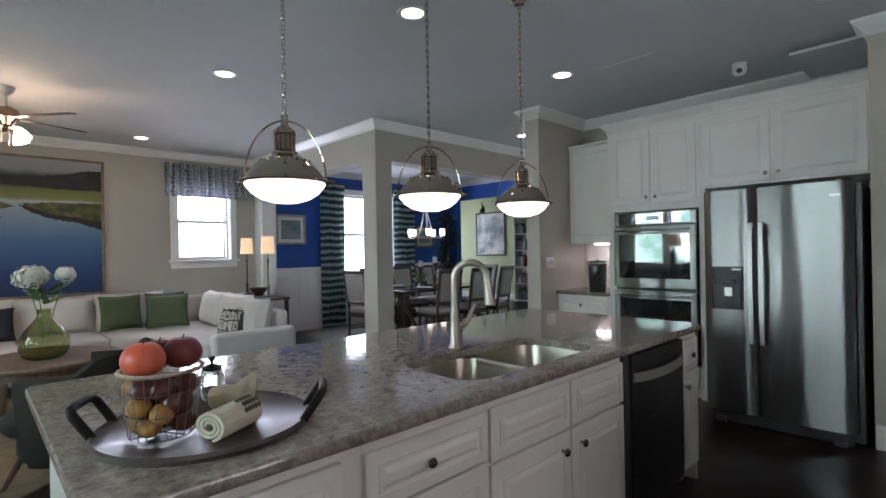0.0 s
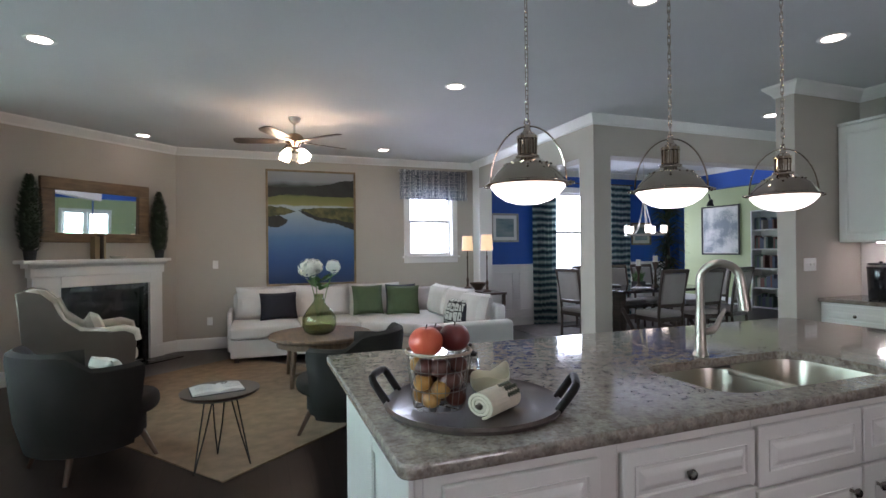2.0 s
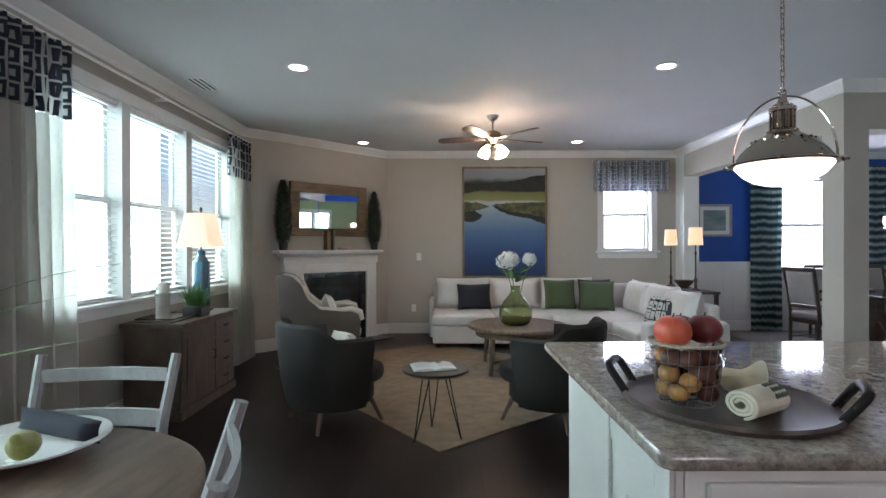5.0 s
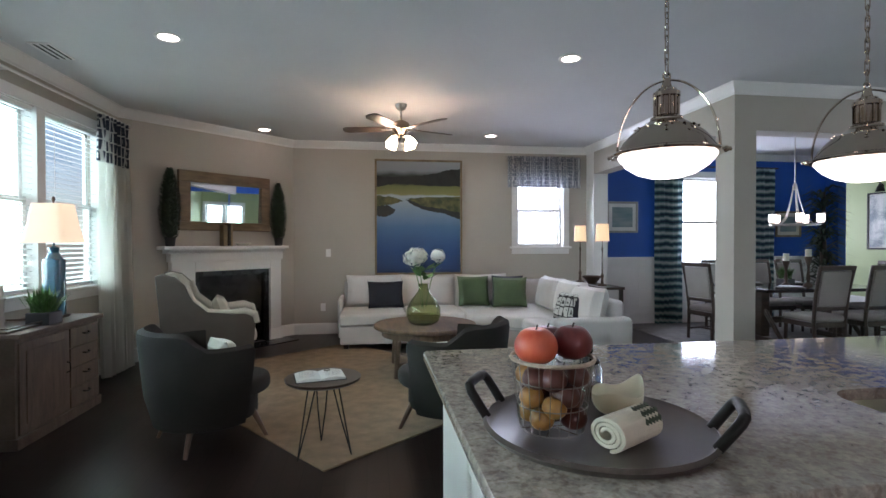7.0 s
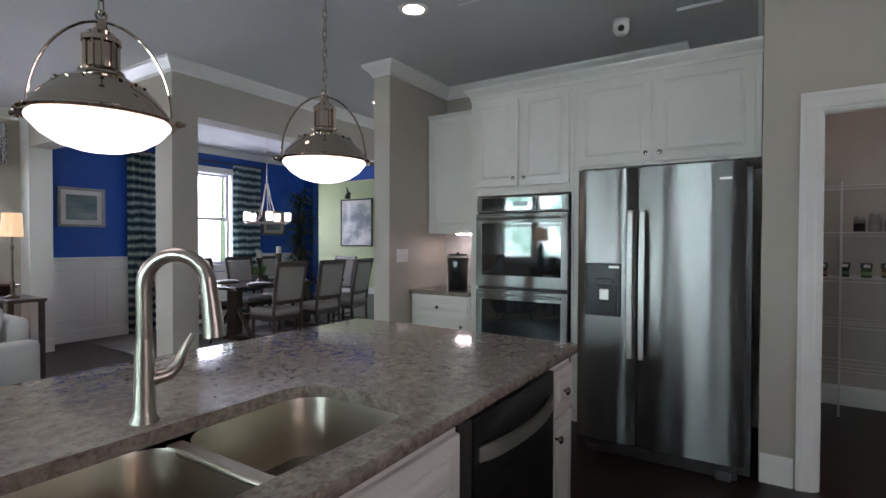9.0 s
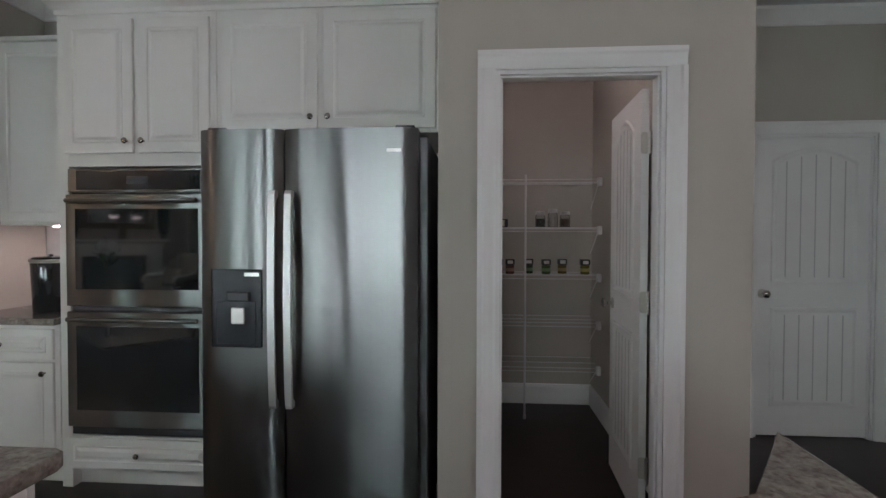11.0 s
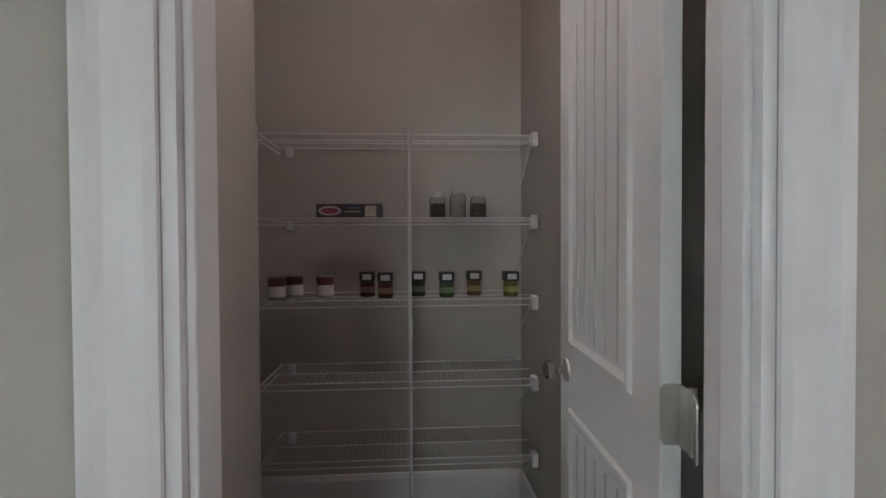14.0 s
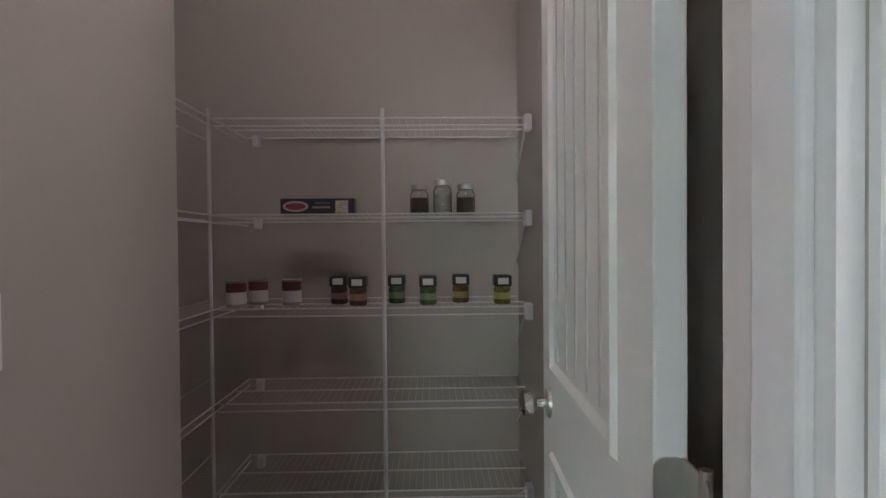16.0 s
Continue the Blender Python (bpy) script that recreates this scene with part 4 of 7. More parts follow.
WIRE = mat("white_wire", (0.6, 0.59, 0.58), 0.35, var=0.03, bump=0)


def wire_shelf(x, y, z, rz, length, depth, label):
    """A ventilated wire shelf; local x along the wall, the wall at local y = 0, front at -depth."""
    s = thing("wire_shelf", label, "shelf", x, y, z, rz, group="pantry wire shelves")
    for name, yy, zz in (("back_wire", -0.01, 0), ("middle_wire", -depth / 2, -0.004), ("front_wire", -depth, 0), ("lip_wire", -depth, -0.028)):
        part(name, tube([(0, yy, zz), (length, yy, zz)], 0.0035, 6), WIRE, s)
    n = int(length / 0.026)
    shared = bpy.data.meshes.get("cross_wire")
    for k in range(n + 1):
        if shared is None:
            ob = part("cross_wire", tube([(0, -0.008, 0.003), (0, -depth - 0.002, 0.003), (0, -depth - 0.003, -0.028)], 0.0008, 4), THINWIRE, s)
            shared = ob.data
        else:
            ob = new("cross_wire", shared)
            ob.parent = s
        ob.location = (length * k / n, 0, 0)
    return s


for zz in (1.785, 1.428, 1.076, 0.722, 0.385):
    sh = wire_shelf(6.645, 0.90, zz, -90, 1.18, 0.355, "white wire shelf on the pantry back wall")
    part("end_bracket", B(1.150, 1.179, -0.375, -0.325, -0.05, 0.012, 0.006), WIRE, sh, "white plastic end bracket")
    part("brace", tube([(1.165, -0.33, -0.01), (1.173, -0.02, -0.2)], 0.004, 6), WIRE, sh)
    part("end_bracket", B(0.03, 0.06, -0.05, -0.01, -0.045, 0.004, 0.006), WIRE, sh, "white plastic end bracket")
    s2 = wire_shelf(5.805, 1.265, zz, 0, 0.835, 0.355, "white wire shelf on the pantry side wall")
    part("end_bracket", B(0.0, 0.03, -0.375, -0.325, -0.05, 0.012, 0.006), WIRE, s2, "white plastic end bracket")
for yy in (0.277, 0.917):
    pl = thing("shelf_pole", "white upright pole holding the wire shelves", "pole", 6.283, yy, 0, group="pantry shelf poles")
    part("pole", tube([(0, 0, 0.0), (0, 0, 1.82)], 0.0075, 8), WIRE, pl)
    part("pole_foot", lathe([(0, 0), (0.012, 0), (0.01, 0.03), (0, 0.03)], 12), WIRE, pl)

JARGLASS = glass_mat("jar_glass", (0.92, 0.95, 0.95), 0.02)
LID = mat("jar_lid", (0.45, 0.44, 0.42), 0.35, 0.9, var=0.1, bump=0)


def jar(y, h, fill, label):
    j = thing("storage_jar", label, "jar", 6.46, y, 1.4315, group="pantry jars")
    part("glass", lathe([(0, 0), (0.036, 0.0), (0.038, 0.006), (0.038, h * 0.68), (0.03, h * 0.78), (0.027, h * 0.84), (0.024, h * 0.84), (0.027, h * 0.76), (0.035, h * 0.66), (0.035, 0.008), (0, 0.006)], 22), JARGLASS, j, smooth=True)
    if fill:
        part("contents", lathe([(0, 0.008), (0.034, 0.009), (0.034, h * 0.55), (0.0, h * 0.57)], 18), fill, j, "dried goods")
    part("lid", lathe([(0.026, h * 0.80), (0.034, h * 0.82), (0.034, h * 0.97), (0.03, h), (0, h)], 22), LID, j, "round metal lid", True)


jar(0.147, 0.125, mat("dark_beans", (0.03, 0.015, 0.01), 0.5, var=0.4, scale=160, bump=0.6, bscale=180), "small glass jar of dark beans")
jar(0.052, 0.145, mat("pale_grain", (0.42, 0.38, 0.33), 0.7, var=0.2, scale=160, bump=0.4, bscale=200), "glass jar of pale grain")
jar(-0.042, 0.125, mat("brown_grain", (0.13, 0.09, 0.07), 0.7, var=0.3, scale=160, bump=0.4, bscale=200), "small glass jar of brown grain")

carton = thing("food_carton", "long dark food carton lying on its side", "box", 6.42, 0.545, 1.4315)
part("carton_box", B(-0.03, 0.03, -0.145, 0.145, 0, 0.065, 0.002, 1), mat("carton_print", (0.025, 0.02, 0.03), 0.4, var=0.3, scale=12, bump=0), carton)
part("oval_label", lathe([(0, 0), (0.05, 0.0), (0.05, 0.001), (0, 0.001)], 24, m=pose(-0.0305, 0.085, 0.034, 0, -90, 0) @ Matrix.Diagonal((0.42, 1, 1, 1))), mat("label_pale", (0.5, 0.42, 0.42), 0.5), carton, "pale oval label")
part("oval_band", lathe([(0, 0.0012), (0.04, 0.0012), (0.04, 0.0018), (0, 0.0018)], 24, m=pose(-0.0305, 0.085, 0.034, 0, -90, 0) @ Matrix.Diagonal((0.34, 1, 1, 1))), mat("label_red", (0.25, 0.04, 0.05), 0.5), carton)
part("picture", B(-0.0315, -0.0302, -0.12, -0.07, 0.008, 0.056, 0.0), mat("label_cream", (0.5, 0.46, 0.36), 0.5, var=0.3, scale=60), carton)
part("text_bar", B(-0.0315, -0.0302, -0.05, 0.02, 0.026, 0.034), mat("label_gold", (0.3, 0.25, 0.12), 0.5), carton)
part("text_bar", B(-0.0315, -0.0302, -0.05, 0.01, 0.044, 0.05), mat("label_violet", (0.12, 0.1, 0.25), 0.5), carton)

TIN = mat("tin_metal", (0.35, 0.34, 0.32), 0.35, 0.9, var=0.1, bump=0)
SPICES = [((0.16, 0.05, 0.03), "red"), ((0.22, 0.09, 0.05), "orange"), ((0.06, 0.12, 0.04), "green"), ((0.08, 0.16, 0.04), "green"), ((0.25, 0.17, 0.03), "yellow"), ((0.3, 0.27, 0.03), "yellow")]


def spice(y, x, k):
    c, word = SPICES[k]
    c = tuple(v * 0.42 + 0.025 for v in c)
    s = thing("spice_jar", f"small square-lidded jar of {word} seasoning", "spice jar", x, y, 1.0795, group="pantry spice jars")
    part("glass", lathe([(0, 0), (0.03, 0), (0.033, 0.005), (0.033, 0.058), (0.028, 0.068), (0, 0.068)], 18), mat("spice_" + word, c, 0.25, var=0.4, scale=40, bump=0.1), s, smooth=True)
    part("lid", B(-0.033, 0.033, -0.034, 0.034, 0.068, 0.112, 0.006), BLACK, s, "black lid")
    part("lid_label", B(-0.0345, -0.0332, -0.02, 0.02, 0.078, 0.102), mat("paper_label", (0.6, 0.58, 0.55), 0.6), s, "white paper label")
    part("band", lathe([(0.0335, 0.02), (0.0338, 0.02), (0.0338, 0.045), (0.0335, 0.045)], 18), mat("label_tint", tuple(min(1, v * 2.2) for v in c), 0.5), s)


for k, (yy, xx) in enumerate(((0.469, 6.42), (0.385, 6.36), (0.239, 6.42), (0.114, 6.36), (-0.016, 6.42), (-0.175, 6.36))):
    spice(yy, xx, k)


def tin(y, x):
    t = thing("food_tin", "small food tin with a red and white label", "tin", x, y, 1.0795, group="pantry tins")
    part("can", lathe([(0, 0), (0.037, 0), (0.039, 0.003), (0.037, 0.006), (0.037, 0.094), (0.039, 0.097), (0.036, 0.1), (0.034, 0.096), (0, 0.096)], 22), TIN, t, smooth=True)
    part("label_red", lathe([(0.0372, 0.055), (0.0378, 0.055), (0.0378, 0.09), (0.0372, 0.09)], 22), mat("tin_red", (0.12, 0.035, 0.03), 0.5), t)
    part("label_white", lathe([(0.0372, 0.01), (0.0378, 0.01), (0.0378, 0.055), (0.0372, 0.055)], 22), mat("tin_white", (0.6, 0.57, 0.55), 0.5), t)


tin(0.858, 6.37)
tin(0.80, 6.45)
tin(0.658, 6.42)


def plate(name, label, x, y, z, rx_normal, toggles=1, w=0.072, h=0.116):
    s = thing(name, label, "switch", x, y, z, rx_normal)
    part("cover_plate", B(-w / 2, w / 2, -0.006, 0, -h / 2, h / 2, 0.003), TRIM, s)
    for k in range(toggles):
        part("toggle", B(-0.006 + 0.046 * (k - (toggles - 1) / 2), 0.006 + 0.046 * (k - (toggles - 1) / 2), -0.016, -0.006, -0.01, 0.012, 0.002), TRIM, s)


plate("light_switch", "white toggle light switch on the pantry wall", 5.142, 0.74, 1.194, 0)
plate("light_switch", "white triple light switch on the kitchen wall end", 4.92, 3.48, 1.22, 0, 3, 0.165)


# ---- living room ----
WOOD_DARK = mat("dark_walnut", (0.045, 0.028, 0.02), 0.42, var=0.4, scale=4, bump=0.15, bscale=40, stretch=(1, 1, 7))
WOOD_GREY = mat("weathered_grey_wood", (0.105, 0.074, 0.055), 0.6, var=0.35, scale=5, bump=0.3, bscale=50, stretch=(1, 6, 1))
WOOD_MID = mat("rustic_oak", (0.125, 0.078, 0.048), 0.62, var=0.35, scale=4, bump=0.2, bscale=40, stretch=(6, 1, 1))
WHITEWASH = mat("whitewashed_wood", (0.27, 0.265, 0.26), 0.55, var=0.2, scale=6, bump=0.25, bscale=60, stretch=(1, 5, 1))
GOLDWOOD = mat("antique_gold_frame", (0.20, 0.145, 0.085), 0.45, 0.2, var=0.3, scale=10, bump=0.3, bscale=60)
SOFA = mat("pale_linen", (0.60, 0.575, 0.56), 0.9, var=0.05, scale=5, bump=0.35, bscale=350)
VELVET = mat("dark_green_velvet", (0.019, 0.0165, 0.0135), 0.85, var=0.25, scale=4, bump=0.25, bscale=260, spec=0.3)
GREENP = mat("green_cushion", (0.062, 0.095, 0.045), 0.85, var=0.12, scale=8, bump=0.4, bscale=300)
NAVY = mat("navy_cushion", (0.012, 0.014, 0.024), 0.85, var=0.2, scale=8, bump=0.4, bscale=300)
CREAM = mat("cream_fabric", (0.55, 0.53, 0.46), 0.9, var=0.07, scale=6, bump=0.35, bscale=300)
SHEER = mat("white_curtain", (0.82, 0.81, 0.77), 0.85, var=0.04, scale=4, bump=0.15, bscale=200)
SHEER_N, SHEER_L = SHEER.node_tree.nodes, SHEER.node_tree.links
thin = SHEER_N.new("ShaderNodeBsdfTranslucent")
thin.inputs[0].default_value = (0.8, 0.79, 0.75, 1)
blend = SHEER_N.new("ShaderNodeMixShader")
blend.inputs[0].default_value = 0.6
SHEER_L.new(SHEER_N["Principled BSDF"].outputs[0], blend.inputs[1])
SHEER_L.new(thin.outputs[0], blend.inputs[2])
SHEER_L.new(blend.outputs[0], SHEER_N["Material Output"].inputs[0])
IRON = mat("black_iron", (0.02, 0.02, 0.02), 0.5, 0.6, var=0.2, bump=0.1)
LEAF = mat("dark_leaf", (0.018, 0.03, 0.014), 0.55, var=0.4, scale=20, bump=0.1)
LEAF2 = mat("fresh_leaf", (0.06, 0.16, 0.035), 0.5, var=0.35, scale=20, bump=0.1)


def lattice_mat(name, ground, line, repeat=(13, 13, 9)):
    """A woven oval-link pattern printed on cloth."""
    m = mat(name, ground, 0.85, var=0.05, bump=0.2, bscale=300)
    n, l = m.node_tree.nodes, m.node_tree.links
    tc = n.new("ShaderNodeTexCoord")
    mp = n.new("ShaderNodeMapping")
    mp.inputs["Scale"].default_value = repeat
    l.new(tc.outputs["Object"], mp.inputs[0])
    v = n.new("ShaderNodeTexVoronoi")
    v.feature, v.inputs["Randomness"].default_value, v.inputs["Scale"].default_value = "DISTANCE_TO_EDGE", 0.2, 1.0
    l.new(mp.outputs[0], v.inputs[0])
    r = n.new("ShaderNodeValToRGB")
    e = r.color_ramp.elements
    stops = [(0.05, line), (0.08, ground), (0.27, ground), (0.31, line)]
    while len(e) < len(stops):
        e.new(0.5)
    for el, (p, c) in zip(e, stops):
        el.position, el.color = p, (*c, 1)
    l.new(v.outputs["Distance"], r.inputs[0])
    l.new(r.outputs[0], n["Principled BSDF"].inputs["Base Color"])
    return m


# finer print; its paler ground has the window's backlight put into the colour
VALANCE_CLOTH = lattice_mat("backlit_fine_link_print", (0.15, 0.175, 0.22), (0.68, 0.70, 0.70), (26, 26, 17))
LATTICE = lattice_mat("link_print", (0.055, 0.065, 0.095), (0.62, 0.62, 0.60))


def pillow(w, h, t, m=None, n=10):
    bm = bmesh.new()
    grid = {}
    for side in (1, -1):
        for i in range(n + 1):
            for j in range(n + 1):
                u, v = 2 * i / n - 1, 2 * j / n - 1
                if side < 0 and (i in (0, n) or j in (0, n)):
                    grid[side, i, j] = grid[1, i, j]
                    continue
                puff = (max(0, 1 - u ** 4) * max(0, 1 - v ** 4)) ** 0.5
                pin = 1 - 0.07 * (1 - abs(v) ** 2) * abs(u) ** 3
                pin2 = 1 - 0.07 * (1 - abs(u) ** 2) * abs(v) ** 3
                grid[side, i, j] = bm.verts.new((u * w / 2 * pin, side * t / 2 * puff, v * h / 2 * pin2))
        for i in range(n):
            for j in range(n):
                bm.faces.new([grid[side, a, b] for a, b in ((i, j), (i + 1, j), (i + 1, j + 1), (i, j + 1))])
    if m:
        bmesh.ops.transform(bm, matrix=m, verts=bm.verts)
    return bm


def drape(length, z0, z1, folds, depth, seg=6, flare=0.0):
    """A hanging cloth with folds; local x along the rod."""
    bm = bmesh.new()
    n = folds * seg
    rows = []
    zs = [z0 + (z1 - z0) * k / 6 for k in range(7)]
    for z in zs:
        f = 1 - 0.25 * (z - z0) / (z1 - z0)
        rows.append([bm.verts.new((length * k / n + 0.006 * math.sin(k * 1.7 + z * 2), depth * f * math.sin(2 * math.pi * k / seg + 0.4 * math.sin(z * 1.3 + k * 0.2)) - flare * (1 - (z - z0) / (z1 - z0)), z)) for k in range(n + 1)])
    for a, b in zip(rows, rows[1:]):
        for k in range(n):
            bm.faces.new((a[k], a[k + 1], b[k + 1], b[k]))
    bmesh.ops.solidify(bm, geom=bm.faces[:], thickness=0.003)
    return bm


# fireplace on the diagonal wall
FA = math.degrees(math.atan2(1.59, 1.65))
fp = thing("fireplace", "white painted fireplace surround with a mantel shelf", "fireplace", WW, 6.68, 0, FA)
part("leg", B(0.52, 0.80, -0.10, -0.001, 0, 1.13, 0.004), TRIM, fp)
part("leg", B(1.84, 2.01, -0.10, -0.001, 0, 1.13, 0.004), TRIM, fp)
part("plinth", B(0.505, 0.815, -0.115, -0.101, 0, 0.16, 0.004), TRIM, fp)
part("plinth", B(1.825, 2.025, -0.115, -0.101, 0, 0.16, 0.004), TRIM, fp)
part("frieze", B(0.80, 1.84, -0.10, -0.001, 1.005, 1.13, 0.003), TRIM, fp)
part("header_board", B(0.50, 2.03, -0.115, -0.001, 1.131, 1.235, 0.004), TRIM, fp)
part("bed_moulding", prism([(-0.001, 1.2355), (-0.13, 1.2355), (-0.145, 1.25), (-0.19, 1.275), (-0.19, 1.282), (-0.001, 1.282)], 0.46, 2.02, m=Matrix(((0, 0, 1, 0), (1, 0, 0, 0), (0, 1, 0, 0), (0, 0, 0, 1)))), TRIM, fp)
part("mantel_shelf", B(0.39, 2.06, -0.22, -0.001, 1.283, 1.322, 0.008), TRIM, fp)
SLATE = mat("black_slate", (0.014, 0.014, 0.015), 0.25, var=0.3, scale=5, bump=0.1)
part("slate_trim", B(0.801, 0.86, -0.06, -0.001, 0, 1.0), SLATE, fp, "black slate edging")
part("slate_trim", B(1.78, 1.839, -0.06, -0.001, 0, 1.0), SLATE, fp, "black slate edging")
part("slate_trim", B(0.861, 1.779, -0.06, -0.001, 0.94, 1.0), SLATE, fp, "black slate edging")
bm = bmesh.new()
box(bm, 0.83, 1.81, 0.40, 0.42, 0.0, 0.99)
box(bm, 0.825, 0.845, 0.003, 0.40, 0.0, 0.99)
box(bm, 1.795, 1.815, 0.003, 0.40, 0.0, 0.99)
box(bm, 0.845, 1.795, 0.003, 0.40, 0.97, 0.99)
box(bm, 0.845, 1.795, 0.003, 0.40, 0.001, 0.02)
part("firebox", bm, SLATE, fp, "black firebox")
for k in range(4):
    part("log", tube([(1.05 + 0.03 * k, 0.12 + 0.05 * k, 0.07 + 0.05 * (k % 2)), (1.55 - 0.04 * k, 0.18 + 0.03 * k, 0.08 + 0.05 * (k % 2))], 0.04, 9, taper=[1, 0.8]), mat("charred_log", (0.05, 0.04, 0.035), 0.9, var=0.5, scale=12, bump=0.6, bscale=30), fp, smooth=True)
part("hearth_screen", B(0.862, 1.778, -0.012, -0.008, 0.02, 0.938), glass_mat("hearth_glass", (0.5, 0.5, 0.5)), fp, "dark glass front")
part("hearth", B(0.45, 2.08, -0.42, -0.116, 0.0, 0.012, 0.003), SLATE, fp, "flat black slate hearth")

mir = thing("wall_mirror", "wide rustic framed mirror hanging above the mantel", "mirror", WW, 6.68, 0, FA)
MW = mat("mirror_frame_wood", (0.15, 0.095, 0.05), 0.55, var=0.35, scale=6, bump=0.3, bscale=50, stretch=(1, 1, 5))
for a, b, c, d in ((0.63, 1.87, 2.12, 2.26), (0.63, 1.87, 1.52, 1.63), (0.63, 0.77, 1.6305, 2.1195), (1.735, 1.87, 1.6305, 2.1195)):
    part("frame_rail", B(a, b, -0.055, -0.003, c, d, 0.008), MW, mir)
MIRROR = mat("mirror_silver", (0.88, 0.89, 0.9), 0.015, 1.0, var=0.005, bump=0, rvar=0.005)
part("mirror_glass", B(-0.478, 0.478, -0.006, 0, -0.243, 0.243, m=pose(1.2525, -0.022, 1.875, 1.6, 0, 1.4)), MIRROR, mir, "silvered mirror glass")
part("backing", B(0.771, 1.734, -0.008, -0.003, 1.631, 2.119), BLACK, mir)


def topiary(s, y, h, r, label):
    t = thing("topiary", label, "plant", 0, 0, 0)
    t.matrix_basis = pose(WW, 6.68, 0, 0, 0, FA) @ pose(s, y, 1.322)
    part("pot", lathe([(0, 0), (0.05, 0), (0.06, 0.1), (0.065, 0.11), (0.055, 0.11), (0, 0.1)], 16), BLACK, t)
    rnd = random.Random(int(s * 100))
    bm = bmesh.new()
    for k in range(1500):
        z = rnd.random()
        rad = r * (math.sin(math.pi * min(1, 0.12 + 0.88 * z)) ** 0.6 * (1 - 0.25 * z)) * (0.75 + 0.3 * rnd.random())
        a = rnd.random() * 2 * math.pi
        c = Vector((rad * math.cos(a), rad * math.sin(a), 0.1 + z * (h - 0.1)))
        o = Vector((math.cos(a), math.sin(a), 0.7)).normalized() * 0.03
        q = Vector((-math.sin(a), math.cos(a), 0)) * 0.011
        bm.faces.new([bm.verts.new(v) for v in (c - q, c + q, c + o + q * 0.4, c + o - q * 0.4)])
    part("foliage", bm, LEAF, t, "dense dark clipped leaves")
    part("core", lathe([(0, 0.09), (r * 0.6, 0.15), (r * 0.75, h * 0.45), (r * 0.55, h * 0.8), (0, h * 0.97)], 12), LEAF, t)


topiary(0.50, -0.11, 0.92, 0.125, "tall dark clipped topiary on the mantel")
topiary(1.965, -0.11, 0.87, 0.115, "tall dark clipped topiary on the mantel")
for s0, w, h, c, word in ((1.14, 0.055, 0.27, (0.17, 0.12, 0.06), "tan"), (1.21, 0.03, 0.29, (0.02, 0.015, 0.012), "black"), (1.245, 0.02, 0.28, (0.32, 0.25, 0.15), "cream")):
    b = thing("book", f"{word} hardback book standing on the mantel", "book", 0, 0, 0, group="mantel books")
    b.matrix_basis = pose(WW, 6.68, 0, 0, 0, FA) @ pose(s0, -0.14, 1.322)
    part("cover", B(0, w, -0.0, 0.10, 0, h, 0.002, 1), mat("book_" + word, c, 0.6, var=0.2), b)
    part("pages", B(0.004, w - 0.004, 0.004, 0.102, 0.004, h - 0.004), CREAM, b)
dish = thing("small_dish", "low pale ceramic dish on the mantel", "dish", 0, 0, 0)
dish.matrix_basis = pose(WW, 6.68, 0, 0, 0, FA) @ pose(1.42, -0.12, 1.322)
part("dish_body", lathe([(0, 0), (0.07, 0), (0.1, 0.035), (0.095, 0.037), (0.06, 0.01), (0, 0.01)], 24), CREAM, dish, smooth=True)

# painting on the north wall
PX0, PX1, PZ0, PZ1 = 0.324, 1.66, 0.876, 2.625


def canvas_mat():
    m = mat("painted_canvas", (0.1, 0.2, 0.3), 0.6, var=0.1, bump=0.3, bscale=60)
    n, l = m.node_tree.nodes, m.node_tree.links
    tc = n.new("ShaderNodeTexCoord")
    sep = n.new("ShaderNodeSeparateXYZ")
    l.new(tc.outputs["Object"], sep.inputs[0])
    nz = n.new("ShaderNodeTexNoise")
    nz.inputs["Scale"].default_value, nz.inputs["Detail"].default_value = 3.0, 6
    l.new(tc.outputs["Object"], nz.inputs[0])
    ma = n.new("ShaderNodeMath")
    ma.operation, ma.inputs[1].default_value = "MULTIPLY_ADD", 0.10
    l.new(nz.outputs[0], ma.inputs[0])
    l.new(sep.outputs["Z"], ma.inputs[2])
    mr = n.new("ShaderNodeMapRange")
    mr.inputs[1].default_value, mr.inputs[2].default_value = 0.05, PZ1 - PZ0 + 0.05
    l.new(ma.outputs[0], mr.inputs[0])
    r = n.new("ShaderNodeValToRGB")
    e = r.color_ramp.elements
    stops = [(0.0, (0.006, 0.025, 0.085)), (0.2, (0.012, 0.055, 0.17)), (0.42, (0.06, 0.14, 0.27)), (0.60, (0.22, 0.30, 0.38)), (0.685, (0.33, 0.38, 0.40)), (0.70, (0.20, 0.19, 0.06)), (0.77, (0.13, 0.14, 0.045)), (0.79, (0.016, 0.024, 0.016)), (0.86, (0.03, 0.04, 0.035)), (0.90, (0.23, 0.25, 0.27)), (1.0, (0.30, 0.31, 0.31))]
    while len(e) < len(stops):
        e.new(0.5)
    for el, (p, c) in zip(e, stops):
        el.position, el.color = p, (*c, 1)
    l.new(mr.outputs[0], r.inputs[0])
    l.new(r.outputs[0], n["Principled BSDF"].inputs["Base Color"])
    return m


